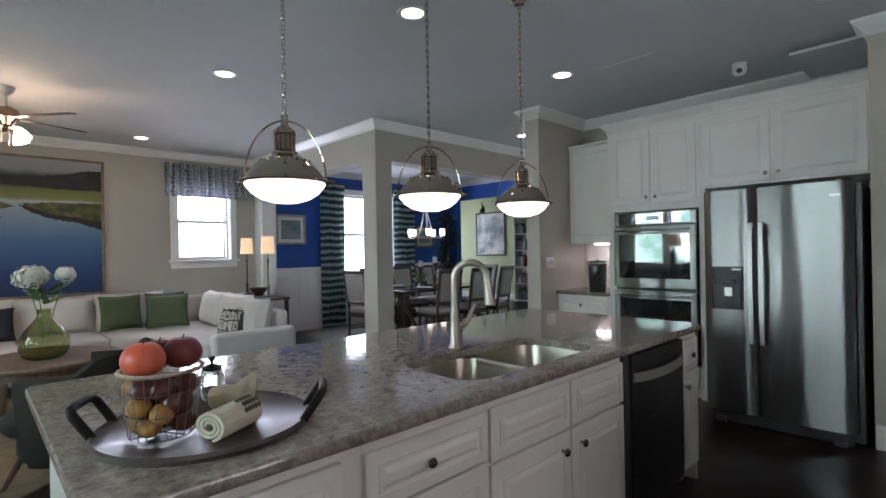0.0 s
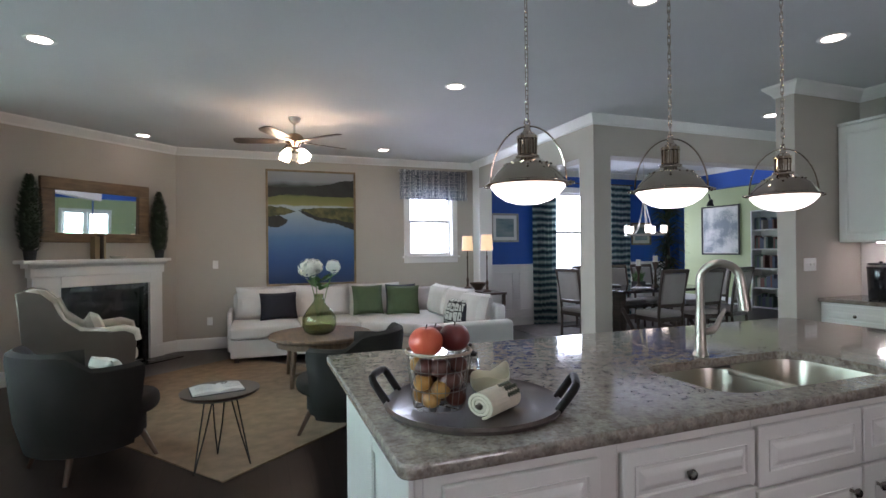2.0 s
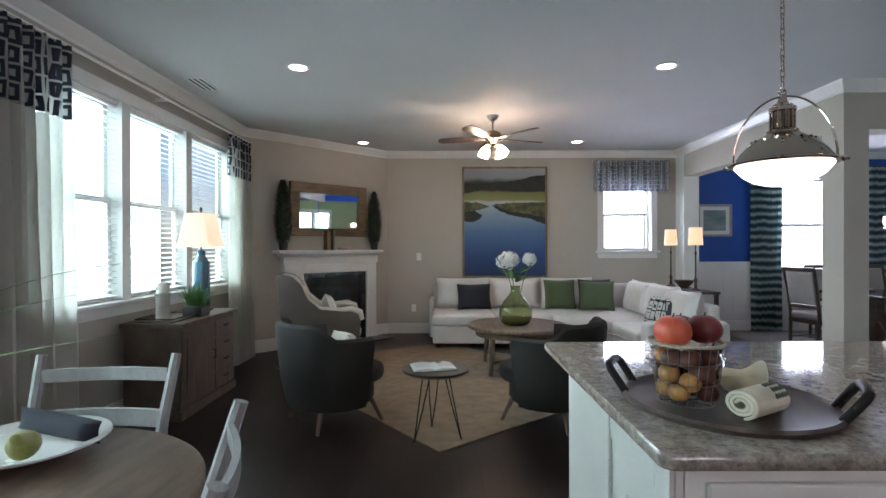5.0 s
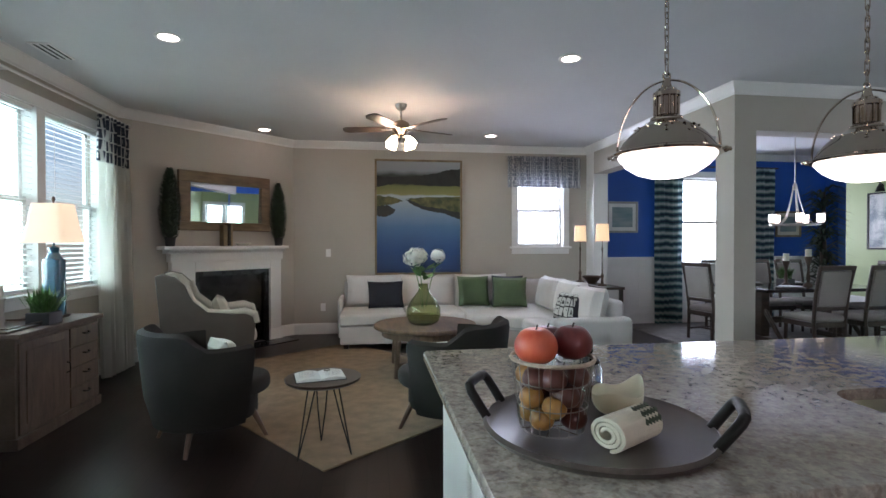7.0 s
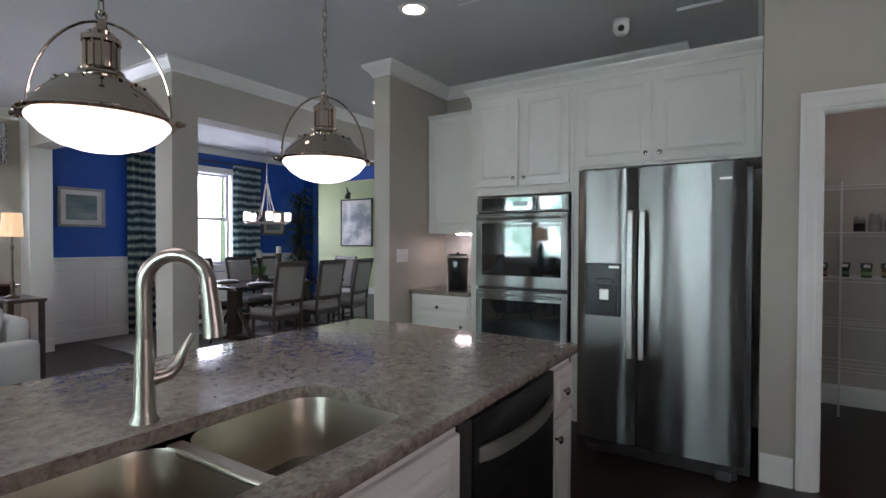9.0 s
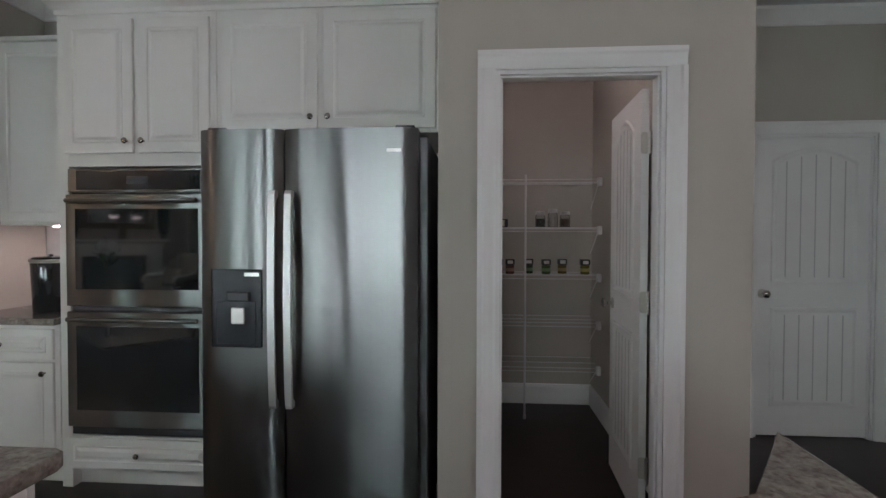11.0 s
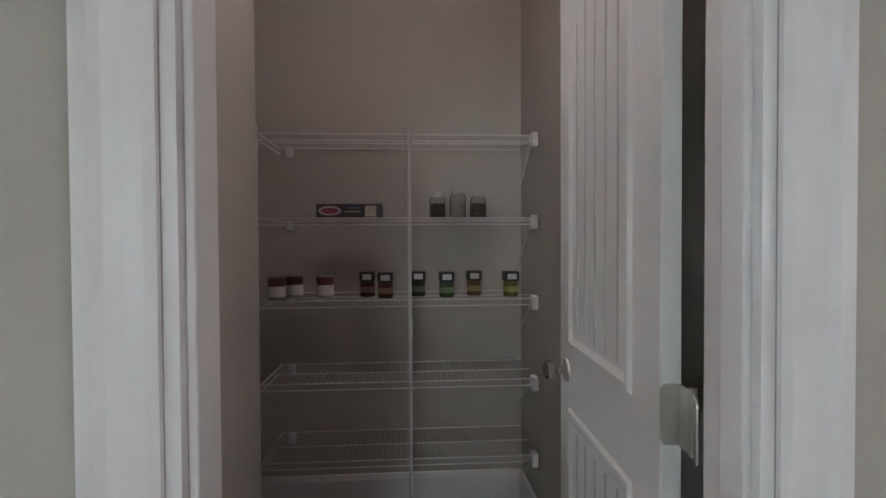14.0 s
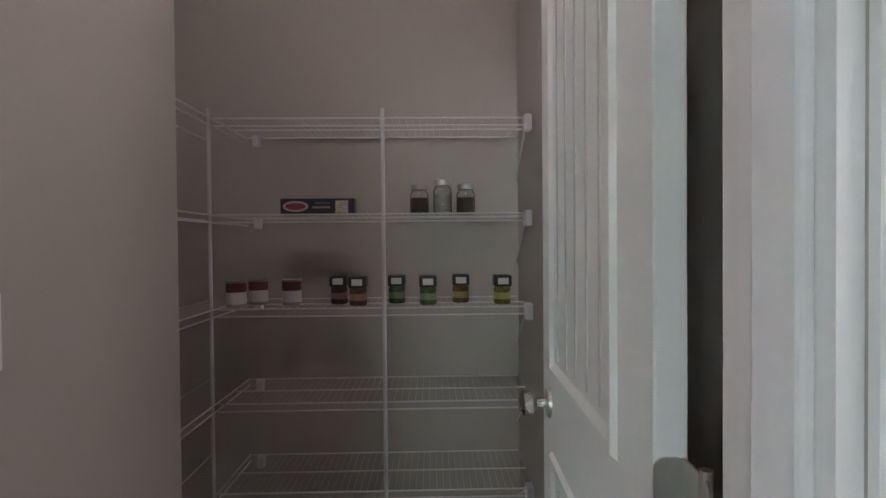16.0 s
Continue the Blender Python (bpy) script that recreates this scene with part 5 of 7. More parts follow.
pic = thing("landscape_painting", "large framed painting of a marsh creek, hills and sky", "painting", PX0, 8.268, PZ0)
pw, ph = PX1 - PX0, PZ1 - PZ0
part("canvas", B(0.03, pw - 0.03, -0.03, -0.002, 0.03, ph - 0.03), canvas_mat(), pic)
for a, b, c, d in ((0, pw, 0, 0.03), (0, pw, ph - 0.03, ph), (0, 0.03, 0.0305, ph - 0.0305), (pw - 0.03, pw, 0.0305, ph - 0.0305)):
    part("frame_rail", B(a, b, -0.05, -0.002, c, d, 0.004), GOLDWOOD, pic)
MARSH = mat("painted_marsh", (0.035, 0.045, 0.014), 0.6, var=0.4, scale=9, bump=0.3, second=(0.14, 0.13, 0.045), mix=(0.4, 0.7))
BANK = mat("painted_bank", (0.012, 0.016, 0.014), 0.6, var=0.4, scale=9, bump=0.3)
UP = Matrix(((1, 0, 0, 0), (0, 0, -1, 0), (0, 1, 0, 0), (0, 0, 0, 1)))


def flat(points, lift):
    """Painted shapes: (across, up) as shares of the picture, laid just above the canvas."""
    rnd = random.Random(len(points) * 7 + int(points[1][1] * 1000))
    rough = []
    for (u0, v0), (u1, v1) in zip(points, points[1:] + points[:1]):
        rim = u0 == u1
        for k in range(9):
            q = k / 9
            wob = 0.0 if rim or not k else rnd.uniform(-0.006, 0.006)
            rough.append((u0 + (u1 - u0) * q, v0 + (v1 - v0) * q + wob))
    return prism([(0.03 + u * (pw - 0.06), 0.03 + v * (ph - 0.06)) for u, v in rough], 0.030 + lift, 0.0308 + lift, m=UP)


part("painted_left_bank", flat([(0, 0.51), (0.1, 0.50), (0.19, 0.53), (0.22, 0.565), (0.15, 0.60), (0.05, 0.615), (0, 0.615)], 0.0005), BANK, pic)
part("painted_left_marsh", flat([(0, 0.60), (0.12, 0.605), (0.32, 0.645), (0.2, 0.68), (0, 0.69)], 0.0015), MARSH, pic)
part("painted_right_bank", flat([(0.34, 0.655), (0.45, 0.60), (0.62, 0.555), (0.8, 0.535), (1, 0.48), (1, 0.60), (0.7, 0.635), (0.45, 0.665)], 0.0005), BANK, pic)
part("painted_right_marsh", flat([(0.36, 0.665), (0.55, 0.60), (0.8, 0.575), (1, 0.54), (1, 0.69), (0.6, 0.685)], 0.0015), MARSH, pic)
part("painted_hill", flat([(0, 0.77), (0.25, 0.80), (0.45, 0.79), (1, 0.78), (1, 0.94), (0.85, 0.93), (0.7, 0.895), (0.5, 0.875), (0.2, 0.86), (0, 0.865)], 0.0005), BANK, pic)

# window treatments
for name, y0, y1, lab in (("curtain", 2.98, 3.64, "white curtain panel with a dark link-print top band"), ("curtain", 6.05, 6.62, "white curtain panel with a dark link-print top band")):
    c = thing(name, lab, "curtain", WW + 0.12, y0, 0, 90, group="living room curtains")
    nf = 7
    part("sheer_panel", drape(y1 - y0, 0.005, 2.175, nf, 0.048, 6, 0.03), SHEER, c, smooth=True)
    part("top_band", drape(y1 - y0, 2.178, 2.66, nf, 0.036), LATTICE, c, "link-print top band", True)
rod = thing("curtain_rod", "thin white curtain rod under the crown moulding", "curtain rod", WW + 0.12, 2.9, 2.665, 90)
part("rod", tube([(0, 0, 0), (3.76, 0, 0)], 0.011, 10), TRIM, rod)
for xx in (0.03, 1.9, 3.73):
    part("bracket", B(xx - 0.008, xx + 0.008, 0.0, 0.118, -0.012, 0.012), TRIM, rod)
for xx in (0, 3.76):
    part("finial", lathe([(0, -0.02), (0.018, -0.008), (0.02, 0.004), (0.012, 0.018), (0, 0.022)], 12, m=pose(xx, 0, 0, 0, 90, 0)), TRIM, rod, smooth=True)
val = thing("valance", "gathered link-print window valance", "valance", 2.37, 8.16, 0, 0)
part("cloth", drape(1.17, 2.22, 2.70, 12, 0.022), VALANCE_CLOTH, val, smooth=True)
part("valance_board", B(0, 1.17, 0.028, 0.108, 2.685, 2.70), TRIM, val)


# sofa
sofa = thing("sectional_sofa", "pale linen corner sofa with loose back cushions", "sofa", 0, 0, 0)
part("base", prism([(-0.12, 7.03), (1.50, 7.03), (2.08, 6.45), (2.08, 5.62), (2.94, 5.62), (2.94, 8.12), (-0.12, 8.12)], 0.07, 0.30, 0.02), SOFA, sofa)
part("seat_cushion", B(-0.13, 0.72, 7.01, 7.85, 0.302, 0.455, 0.04, 3), SOFA, sofa, smooth=True)
part("seat_cushion", B(0.73, 1.49, 7.01, 7.85, 0.302, 0.455, 0.04, 3), SOFA, sofa, smooth=True)
part("seat_cushion", prism([(1.50, 7.01), (2.06, 6.45), (2.70, 6.45), (2.70, 7.85), (1.50, 7.85)], 0.302, 0.455, 0.035, seg=3), SOFA, sofa, smooth=True)
part("seat_cushion", B(2.06, 2.70, 5.66, 6.44, 0.302, 0.455, 0.04, 3), SOFA, sofa, smooth=True)
part("back_frame", B(-0.12, 2.94, 7.98, 8.12, 0.301, 0.80, 0.04, 3), SOFA, sofa, smooth=True)
part("back_frame", B(2.80, 2.94, 5.62, 7.978, 0.301, 0.74, 0.04, 3), SOFA, sofa, smooth=True)
part("arm", B(2.08, 2.96, 5.46, 5.618, 0.07, 0.58, 0.05, 4), SOFA, sofa, smooth=True)
part("arm", B(-0.18, -0.121, 7.5, 8.12, 0.07, 0.60, 0.025, 3), SOFA, sofa, smooth=True)
for x0 in (-0.08, 0.70, 1.48):
    part("back_cushion", pillow(0.80, 0.47, 0.24, pose(x0 + 0.39, 7.87, 0.67, -10)), SOFA, sofa, smooth=True)
for y0, zz in ((7.15, 0.67), (6.45, 0.67), (5.98, 0.65)):
    part("back_cushion", pillow(0.74, 0.46, 0.25, pose(2.68, y0, zz, -12, 0, -90)), SOFA, sofa, smooth=True)
for x, y in ((-0.05, 7.1), (1.4, 7.1), (2.15, 5.7), (2.86, 5.7), (2.86, 8.0), (-0.05, 8.0)):
    part("foot", B(x - 0.03, x + 0.03, y - 0.03, y + 0.03, 0, 0.0695, 0.004), WOOD_DARK, sofa)


def throw(x, y, z, rz, w, h, material, label, lean=-16, rear=None):
    c = thing("throw_pillow", label, "pillow", x, y, z, rz, group="sofa pillows")
    part("pillow_cover", pillow(w, h, 0.15, pose(0, 0, h / 2 * 0.97, lean)), material, c, smooth=True)
    return c


BOTANIC = lattice_mat("black_white_print", (0.5, 0.5, 0.48), (0.015, 0.015, 0.018))
throw(0.47, 7.64, 0.455, 6, 0.50, 0.38, NAVY, "dark navy lumbar pillow on the sofa")
throw(1.72, 7.66, 0.455, 0, 0.46, 0.44, GREENP, "mossy green square pillow on the sofa")
throw(2.20, 7.58, 0.455, -10, 0.46, 0.45, NAVY, "dark square pillow behind a green one")
throw(2.20, 7.45, 0.455, -12, 0.48, 0.43, GREENP, "mossy green square pillow on the sofa")
throw(2.50, 6.12, 0.455, -75, 0.36, 0.34, BOTANIC, "black and white printed pillow on the sofa", -20)
throw(2.58, 6.05, 0.455, -80, 0.36, 0.33, NAVY, "dark pillow behind the printed one", -20)

# console table and slim lamps behind the sofa
st = thing("sofa_table", "dark narrow table behind the sofa", "table", 3.10, 6.72, 0, 90)
part("tabletop", B(-0.55, 0.55, -0.14, 0.14, 0.80, 0.83, 0.005), WOOD_DARK, st)
for a in (-0.51, 0.51):
    for b in (-0.11, 0.11):
        part("leg", B(a - 0.02, a + 0.02, b - 0.02, b + 0.02, 0, 0.799, 0.003), WOOD_DARK, st)
part("stretcher", B(-0.49, 0.49, -0.01, 0.01, 0.16, 0.19), WOOD_DARK, st)
SHADEGLOW = glow("warm_shade_glow", (1.0, 0.72, 0.36), 0.85, (0.45, 0.38, 0.28))
for ly in (7.04, 6.39):
    bl = thing("buffet_lamp", "slim dark buffet lamp with a small glowing shade", "lamp", 3.06, ly, 0.83, group="buffet lamps")
    part("stem", lathe([(0, 0), (0.055, 0), (0.055, 0.012), (0.02, 0.03), (0.014, 0.09), (0.022, 0.12), (0.01, 0.16), (0.008, 0.42), (0.014, 0.45), (0.006, 0.48), (0.006, 0.56), (0, 0.56)], 16), BRONZE, bl, smooth=True)
    part("shade", lathe([(0.082, 0.545), (0.071, 0.755), (0.069, 0.755), (0.080, 0.545)], 24), SHADEGLOW, bl, "glowing cream drum shade", True)
decor = thing("dark_bowl", "dark decorative bowl on the sofa table", "bowl", 3.08, 6.72, 0.83)
part("bowl_body", lathe([(0, 0), (0.05, 0), (0.06, 0.02), (0.13, 0.1), (0.125, 0.1), (0.05, 0.025), (0, 0.02)], 24), BRONZE, decor, smooth=True)

# coffee table with vase
tab = thing("coffee_table", "round weathered wood coffee table", "table", 0.84, 5.92, 0)
part("tabletop", lathe([(0, 0.465), (0.53, 0.465), (0.545, 0.475), (0.545, 0.495), (0.535, 0.505), (0, 0.505)], 48), WOOD_MID, tab, smooth=True)
part("apron", lathe([(0.44, 0.39), (0.46, 0.39), (0.46, 0.464), (0.44, 0.464)], 40), WOOD_MID, tab, smooth=True)
for k in range(4):
    a = radians(45 + 90 * k)
    part("leg", tube([(0.42 * math.cos(a), 0.42 * math.sin(a), 0.462), (0.46 * math.cos(a), 0.46 * math.sin(a), 0.012)], 0.033, 10, taper=[1, 0.7]), WOOD_MID, tab, smooth=True)
for a in (45, 135):
    part("stretcher", B(-0.44, 0.44, -0.02, 0.02, 0.12, 0.15, 0.004, 2, pose(0, 0, 0, 0, 0, a)), WOOD_MID, tab)
vase = thing("glass_vase", "round green glass bottle vase with water", "vase", 0.816, 5.86, 0.506)
part("vase_glass", lathe([(0, 0), (0.11, 0.0), (0.155, 0.03), (0.182, 0.10), (0.175, 0.17), (0.135, 0.25), (0.085, 0.31), (0.055, 0.35), (0.045, 0.40), (0.052, 0.425), (0.048, 0.425), (0.041, 0.40), (0.05, 0.35), (0.08, 0.31), (0.13, 0.25), (0.17, 0.17), (0.177, 0.10), (0.15, 0.035), (0.1, 0.008), (0, 0.008)], 36), glass_mat("green_glass", (0.64, 0.69, 0.45), 0.02), vase, smooth=True)
fl = thing("white_flowers", "white hydrangea bunch in the green vase", "flowers", 0.816, 5.86, 0.93)
rnd = random.Random(4)
for hx, hy, hz, r in ((-0.11, 0.0, 0.27, 0.105), (-0.04, 0.06, 0.29, 0.09), (0.15, -0.02, 0.29, 0.075)):
    part("stem", tube([(hx * 0.15, hy * 0.15, -0.25), (hx * 0.5, hy * 0.5, 0.02), (hx, hy, hz - r * 0.4)], 0.005, 6), LEAF2, fl)
    bm = bmesh.new()
    for k in range(220):
        d = Vector((rnd.gauss(0, 1), rnd.gauss(0, 1), rnd.gauss(0.2, 0.8))).normalized()
        c = Vector((hx, hy, hz)) + d * r * (0.75 + 0.3 * rnd.random())
        u = d.orthogonal().normalized() * 0.017
        v = d.cross(u)
        bm.faces.new([bm.verts.new(c + q) for q in (u, v, -u + d * 0.004, -v)])
    part("bloom", bm, mat("white_petals", (0.75, 0.75, 0.7), 0.7, var=0.08), fl, "white petals")
for k in range(14):
    a, ln = rnd.random() * 6.28, 0.12 + 0.08 * rnd.random()
    c = Vector((0.04 * math.cos(a), 0.04 * math.sin(a), 0.03 + 0.12 * rnd.random()))
    o = Vector((math.cos(a), math.sin(a), 0.5))
    q = Vector((-math.sin(a), math.cos(a), 0)) * 0.035
    bm = bmesh.new()
    vs = [bm.verts.new(v) for v in (c, c + o * ln * 0.5 + q, c + o * ln, c + o * ln * 0.5 - q)]
    bm.faces.new(vs)
    part("leaf", bm, LEAF2, fl)

# rug
rug = part("area_rug", B(0, 2.35, 0, 3.0, 0.0, 0.012, 0.004), mat("jute_rug", (0.225, 0.158, 0.098), 0.95, var=0.2, scale=9, bump=0.8, bscale=180))
rug.matrix_basis = pose(-0.005, 3.67, 0.0005, 0, 0, 38.5)
tagged(rug, "flat woven tan jute rug on the wood floor", "rug")

# side table with open book
sd = thing("side_table", "small round dark table on hairpin legs", "table", -0.03, 3.93, 0.0125)
part("tabletop", lathe([(0, 0.458), (0.21, 0.458), (0.235, 0.472), (0.24, 0.488), (0, 0.488)], 40), WOOD_DARK, sd, smooth=True)
for k in range(3):
    a = radians(100 + 120 * k)
    for da in (-0.18, 0.18):
        part("hairpin", tube([(0.09 * math.cos(a + da * 2.5), 0.09 * math.sin(a + da * 2.5), 0.457), (0.135 * math.cos(a + da), 0.135 * math.sin(a + da), 0.23), (0.19 * math.cos(a), 0.19 * math.sin(a), 0.003)], 0.005, 6), IRON, sd)
bk = thing("open_book", "open white-paged book on the side table", "book", -0.05, 3.92, 0.501, 12)
for s in (-1, 1):
    n = 8
    pts = [(s * 0.15 * k / n, 0.012 + 0.014 * math.sin(math.pi * k / n) * (1 - 0.3 * k / n)) for k in range(n + 1)]
    outline = pts + [(s * 0.15, 0.003), (0, 0.003)]
    part("page_block", prism(outline, -0.105, 0.105, m=Matrix(((1, 0, 0, 0), (0, 0, 1, 0), (0, 1, 0, 0), (0, 0, 0, 1)))), mat("book_paper", (0.62, 0.61, 0.58), 0.8, var=0.03, bump=0.1, bscale=200), bk)
    for k in range(7):
        part("text_bar", B(s * 0.03 if s > 0 else -0.13, 0.13 if s > 0 else -0.03, 0.075 - k * 0.024, 0.079 - k * 0.024, 0.0265, 0.0268), mat("ink", (0.25, 0.25, 0.25), 0.8), bk)
part("book_cover", B(-0.155, 0.155, -0.11, 0.11, 0, 0.003), NAVY, bk)
part("reading_glasses", tube([(0.05 + 0.02 * math.cos(t), 0.05 + 0.02 * math.sin(t), 0.03) for t in (2 * math.pi * k / 12 for k in range(12))], 0.002, 5, closed=True), BRONZE, bk)


def barrel_chair(x, y, rz, label):
    """A tub chair; local +y is its front."""
    c = thing("armchair", label, "armchair", x, y, 0.0, rz, group="tub armchairs")
    wide = 1.14
    n = 26
    bm = bmesh.new()
    rings = []
    for k in range(n + 1):
        a = radians(20 - 220 * k / n)
        u = abs(2 * k / n - 1)
        q = min(1, max(0, (u - 0.42) / 0.22))
        top = 0.80 - 0.105 * q * q * (3 - 2 * q)
        ca, sa = math.cos(a), math.sin(a)
        ro_t, ro_b, ri = 0.39, 0.31, 0.30
        sec = [(ro_b, 0.165), (ro_b + 0.045, 0.36), (ro_t, top - 0.06), (ro_t - 0.005, top - 0.02), (ro_t - 0.04, top), (ri + 0.02, top - 0.025), (ri - 0.01, top - 0.08), (ri - 0.05, 0.36), (ri - 0.06, 0.165)]
        rings.append([bm.verts.new((r * ca * wide, r * sa * 0.95 * wide, z)) for r, z in sec])
    m = len(rings[0])
    for a, b in zip(rings, rings[1:]):
        for j in range(m):
            bm.faces.new((a[j], a[(j + 1) % m], b[(j + 1) % m], b[j]))
    bm.faces.new(rings[0])
    bm.faces.new(rings[-1])
    part("tub_back", bm, VELVET, c, "curved dark green velvet back and arms", True)
    part("seat_base", prism([(0.30 * math.cos(t), 0.30 * math.sin(t) + 0.03) for t in (2 * math.pi * k / 24 for k in range(24))], 0.16, 0.30, 0.02), VELVET, c, smooth=True)
    part("seat_cushion", prism([(0.285 * math.cos(t), 0.33 * math.sin(t) + 0.10) for t in (2 * math.pi * k / 28 for k in range(28))], 0.302, 0.42, 0.04, seg=3), VELVET, c, smooth=True)
    for lx, ly in ((-0.22, -0.20), (0.22, -0.20), (-0.22, 0.25), (0.22, 0.25)):
        part("leg", tube([(lx * 0.9, ly * 0.9, 0.195), (lx * 1.18, ly * 1.2, 0.004)], 0.022, 10, taper=[1, 0.6]), mat("walnut_leg", (0.11, 0.065, 0.04), 0.4, var=0.2), c, smooth=True)
    return c


barrel_chair(-0.85, 4.31, -52, "dark green velvet tub armchair on tapered legs")
barrel_chair(0.87, 4.31, 55, "dark green velvet tub armchair on tapered legs")
throw(-0.74, 4.34, 0.42, 128, 0.28, 0.28, CREAM, "small cream pillow in a green armchair", -20)

# wing chair by the fireplace
wc = thing("wing_chair", "cream wing chair with grey sides and a loose pillow", "armchair", -1.39, 6.25, 0, -75)
GREYF = mat("taupe_fabric", (0.10, 0.085, 0.07), 0.85, var=0.1, scale=6, bump=0.35, bscale=260)
part("seat_base", B(-0.33, 0.33, -0.30, 0.38, 0.17, 0.33, 0.03, 3), GREYF, wc, smooth=True)
part("seat_cushion", B(-0.27, 0.27, -0.24, 0.42, 0.331, 0.45, 0.04, 3), CREAM, wc, smooth=True)
bm = B(-0.30, 0.30, -0.06, 0.06, 0, 0.72, 0.05, 4, pose(0, -0.32, 0.33, 9))
part("back", bm, CREAM, wc, smooth=True)
for s in (-1, 1):
    side = [(-0.44, 0.17), (-0.46, 0.60), (-0.50, 1.04), (-0.44, 1.06), (-0.33, 1.03), (-0.24, 0.94), (-0.18, 0.78), (-0.05, 0.665), (0.15, 0.64), (0.30, 0.655), (0.385, 0.62), (0.40, 0.54), (0.37, 0.17)]
    M = Matrix(((0, 0, 1, s * 0.365), (1, 0, 0, 0), (0, 1, 0, 0), (0, 0, 0, 1)))
    wing = part("side_wing", prism(side, -0.03, 0.03, 0.012, m=M, seg=2), GREYF, wc, "taupe outer wing and arm", True)
    part("wing_lining", prism([(a * 0.985, b * 0.992) for a, b in side], -0.032, 0.0, 0.012, m=Matrix(((0, 0, -s, s * 0.331), (1, 0, 0, 0), (0, 1, 0, 0), (0, 0, 0, 1))), seg=2), CREAM, wing, "cream inner lining", True)
    roll = [(s * 0.35, a, b) for a, b in side[5:12]]
    part("arm_roll", tube(roll, 0.045, 12, taper=[0.6, 0.8, 0.9, 1, 1.05, 1.1, 1.0]), CREAM, wc, smooth=True)
for lx, ly in ((-0.28, -0.36), (0.28, -0.36), (-0.28, 0.32), (0.28, 0.32)):
    part("leg", tube([(lx, ly, 0.17), (lx * 1.05, ly * 1.05, 0.004)], 0.024, 10, taper=[1, 0.65]), WOOD_DARK, wc, smooth=True)
throw(-1.31, 6.27, 0.45, 105, 0.40, 0.36, CREAM, "pale cream pillow in the wing chair", -18)

# console by the window
con = thing("console_cabinet", "weathered grey-brown wooden console with doors and drawers", "cabinet", -2.49, 4.25, 0, 0)
part("body", B(0.02, 0.46, 0.02, 1.01, 0.05, 0.73, 0.004), WOOD_GREY, con)
part("tabletop", B(0, 0.50, 0, 1.03, 0.731, 0.765, 0.006), WOOD_GREY, con)
part("plinth", B(0.01, 0.48, 0.01, 1.02, 0, 0.075, 0.004), WOOD_GREY, con)
for k in range(4):
    z0 = 0.09 + 0.155 * k
    d = part("drawer", B(0.461, 0.475, 0.60, 0.99, z0, z0 + 0.145, 0.003), WOOD_GREY, con)
    part("cup_pull", tube([(0.476, 0.755, z0 + 0.09), (0.495, 0.765, z0 + 0.085), (0.497, 0.795, z0 + 0.08), (0.495, 0.825, z0 + 0.085), (0.476, 0.835, z0 + 0.09)], 0.006, 8), IRON, d, "black iron cup pull")
d = part("door", B(0.461, 0.475, 0.04, 0.585, 0.09, 0.70, 0.003), WOOD_GREY, con)
part("door_panel", B(0.4751, 0.482, 0.10, 0.525, 0.15, 0.64, 0.004), WOOD_GREY, d)
part("door_pull", tube([(0.476, 0.55, 0.38), (0.5, 0.55, 0.39), (0.5, 0.55, 0.45), (0.476, 0.55, 0.46)], 0.005, 8), IRON, d, "black iron pull")

lamp = thing("table_lamp", "blue ceramic table lamp with a lit cream bell shade", "lamp", -2.24, 5.05, 0.765)
TEAL = mat("teal_ceramic", (0.02, 0.085, 0.135), 0.2, var=0.25, scale=8, bump=0.05, coat=0.5)
part("foot", B(-0.075, 0.075, -0.075, 0.075, 0, 0.02, 0.004), BRONZE, lamp)
part("ceramic_body", prism(rounded(-0.064, 0.064, -0.064, 0.064, 0.03), 0.021, 0.47, 0.015), TEAL, lamp, "glossy teal-blue ceramic body", True)
part("shoulder", lathe([(0.06, 0.471), (0.045, 0.505), (0.035, 0.52), (0.04, 0.56), (0.02, 0.575), (0.008, 0.58), (0.008, 0.70), (0, 0.70)], 24), TEAL, lamp, smooth=True)
bm = bmesh.new()
rr = []
for f, z in ((0.165, 0.60), (0.15, 0.66), (0.132, 0.75), (0.11, 0.91)):
    rr.append([bm.verts.new((x, y, z)) for x, y in rounded(-f, f, -f, f, f * 0.28, 4)])
for a, b in zip(rr, rr[1:]):
    for i in range(len(a)):
        bm.faces.new((a[i], a[(i + 1) % len(a)], b[(i + 1) % len(b)], b[i]))
bmesh.ops.solidify(bm, geom=bm.faces[:], thickness=0.003)
part("shade", bm, glow("lamp_shade_glow", (1.0, 0.84, 0.58), 0.55, (0.60, 0.53, 0.42)), lamp, "lit cream bell shade", True)
part("finial", lathe([(0, 0.90), (0.006, 0.91), (0.006, 0.93), (0.014, 0.945), (0.01, 0.965), (0, 0.972)], 12), BRONZE, lamp, smooth=True)
tr = thing("iron_tray", "dark rectangular tray on the console", "tray", -2.24, 4.52, 0.765)
part("tray_body", B(-0.15, 0.15, -0.22, 0.22, 0, 0.012, 0.004), BRONZE, tr)
part("tray_rim", tube([(-0.15, -0.22, 0.03), (0.15, -0.22, 0.03), (0.15, 0.22, 0.03), (-0.15, 0.22, 0.03)], 0.006, 6, closed=True), BRONZE, tr)
cn = thing("candle_jar", "ribbed ceramic canister candle on the tray", "candle", -2.22, 4.38, 0.778)
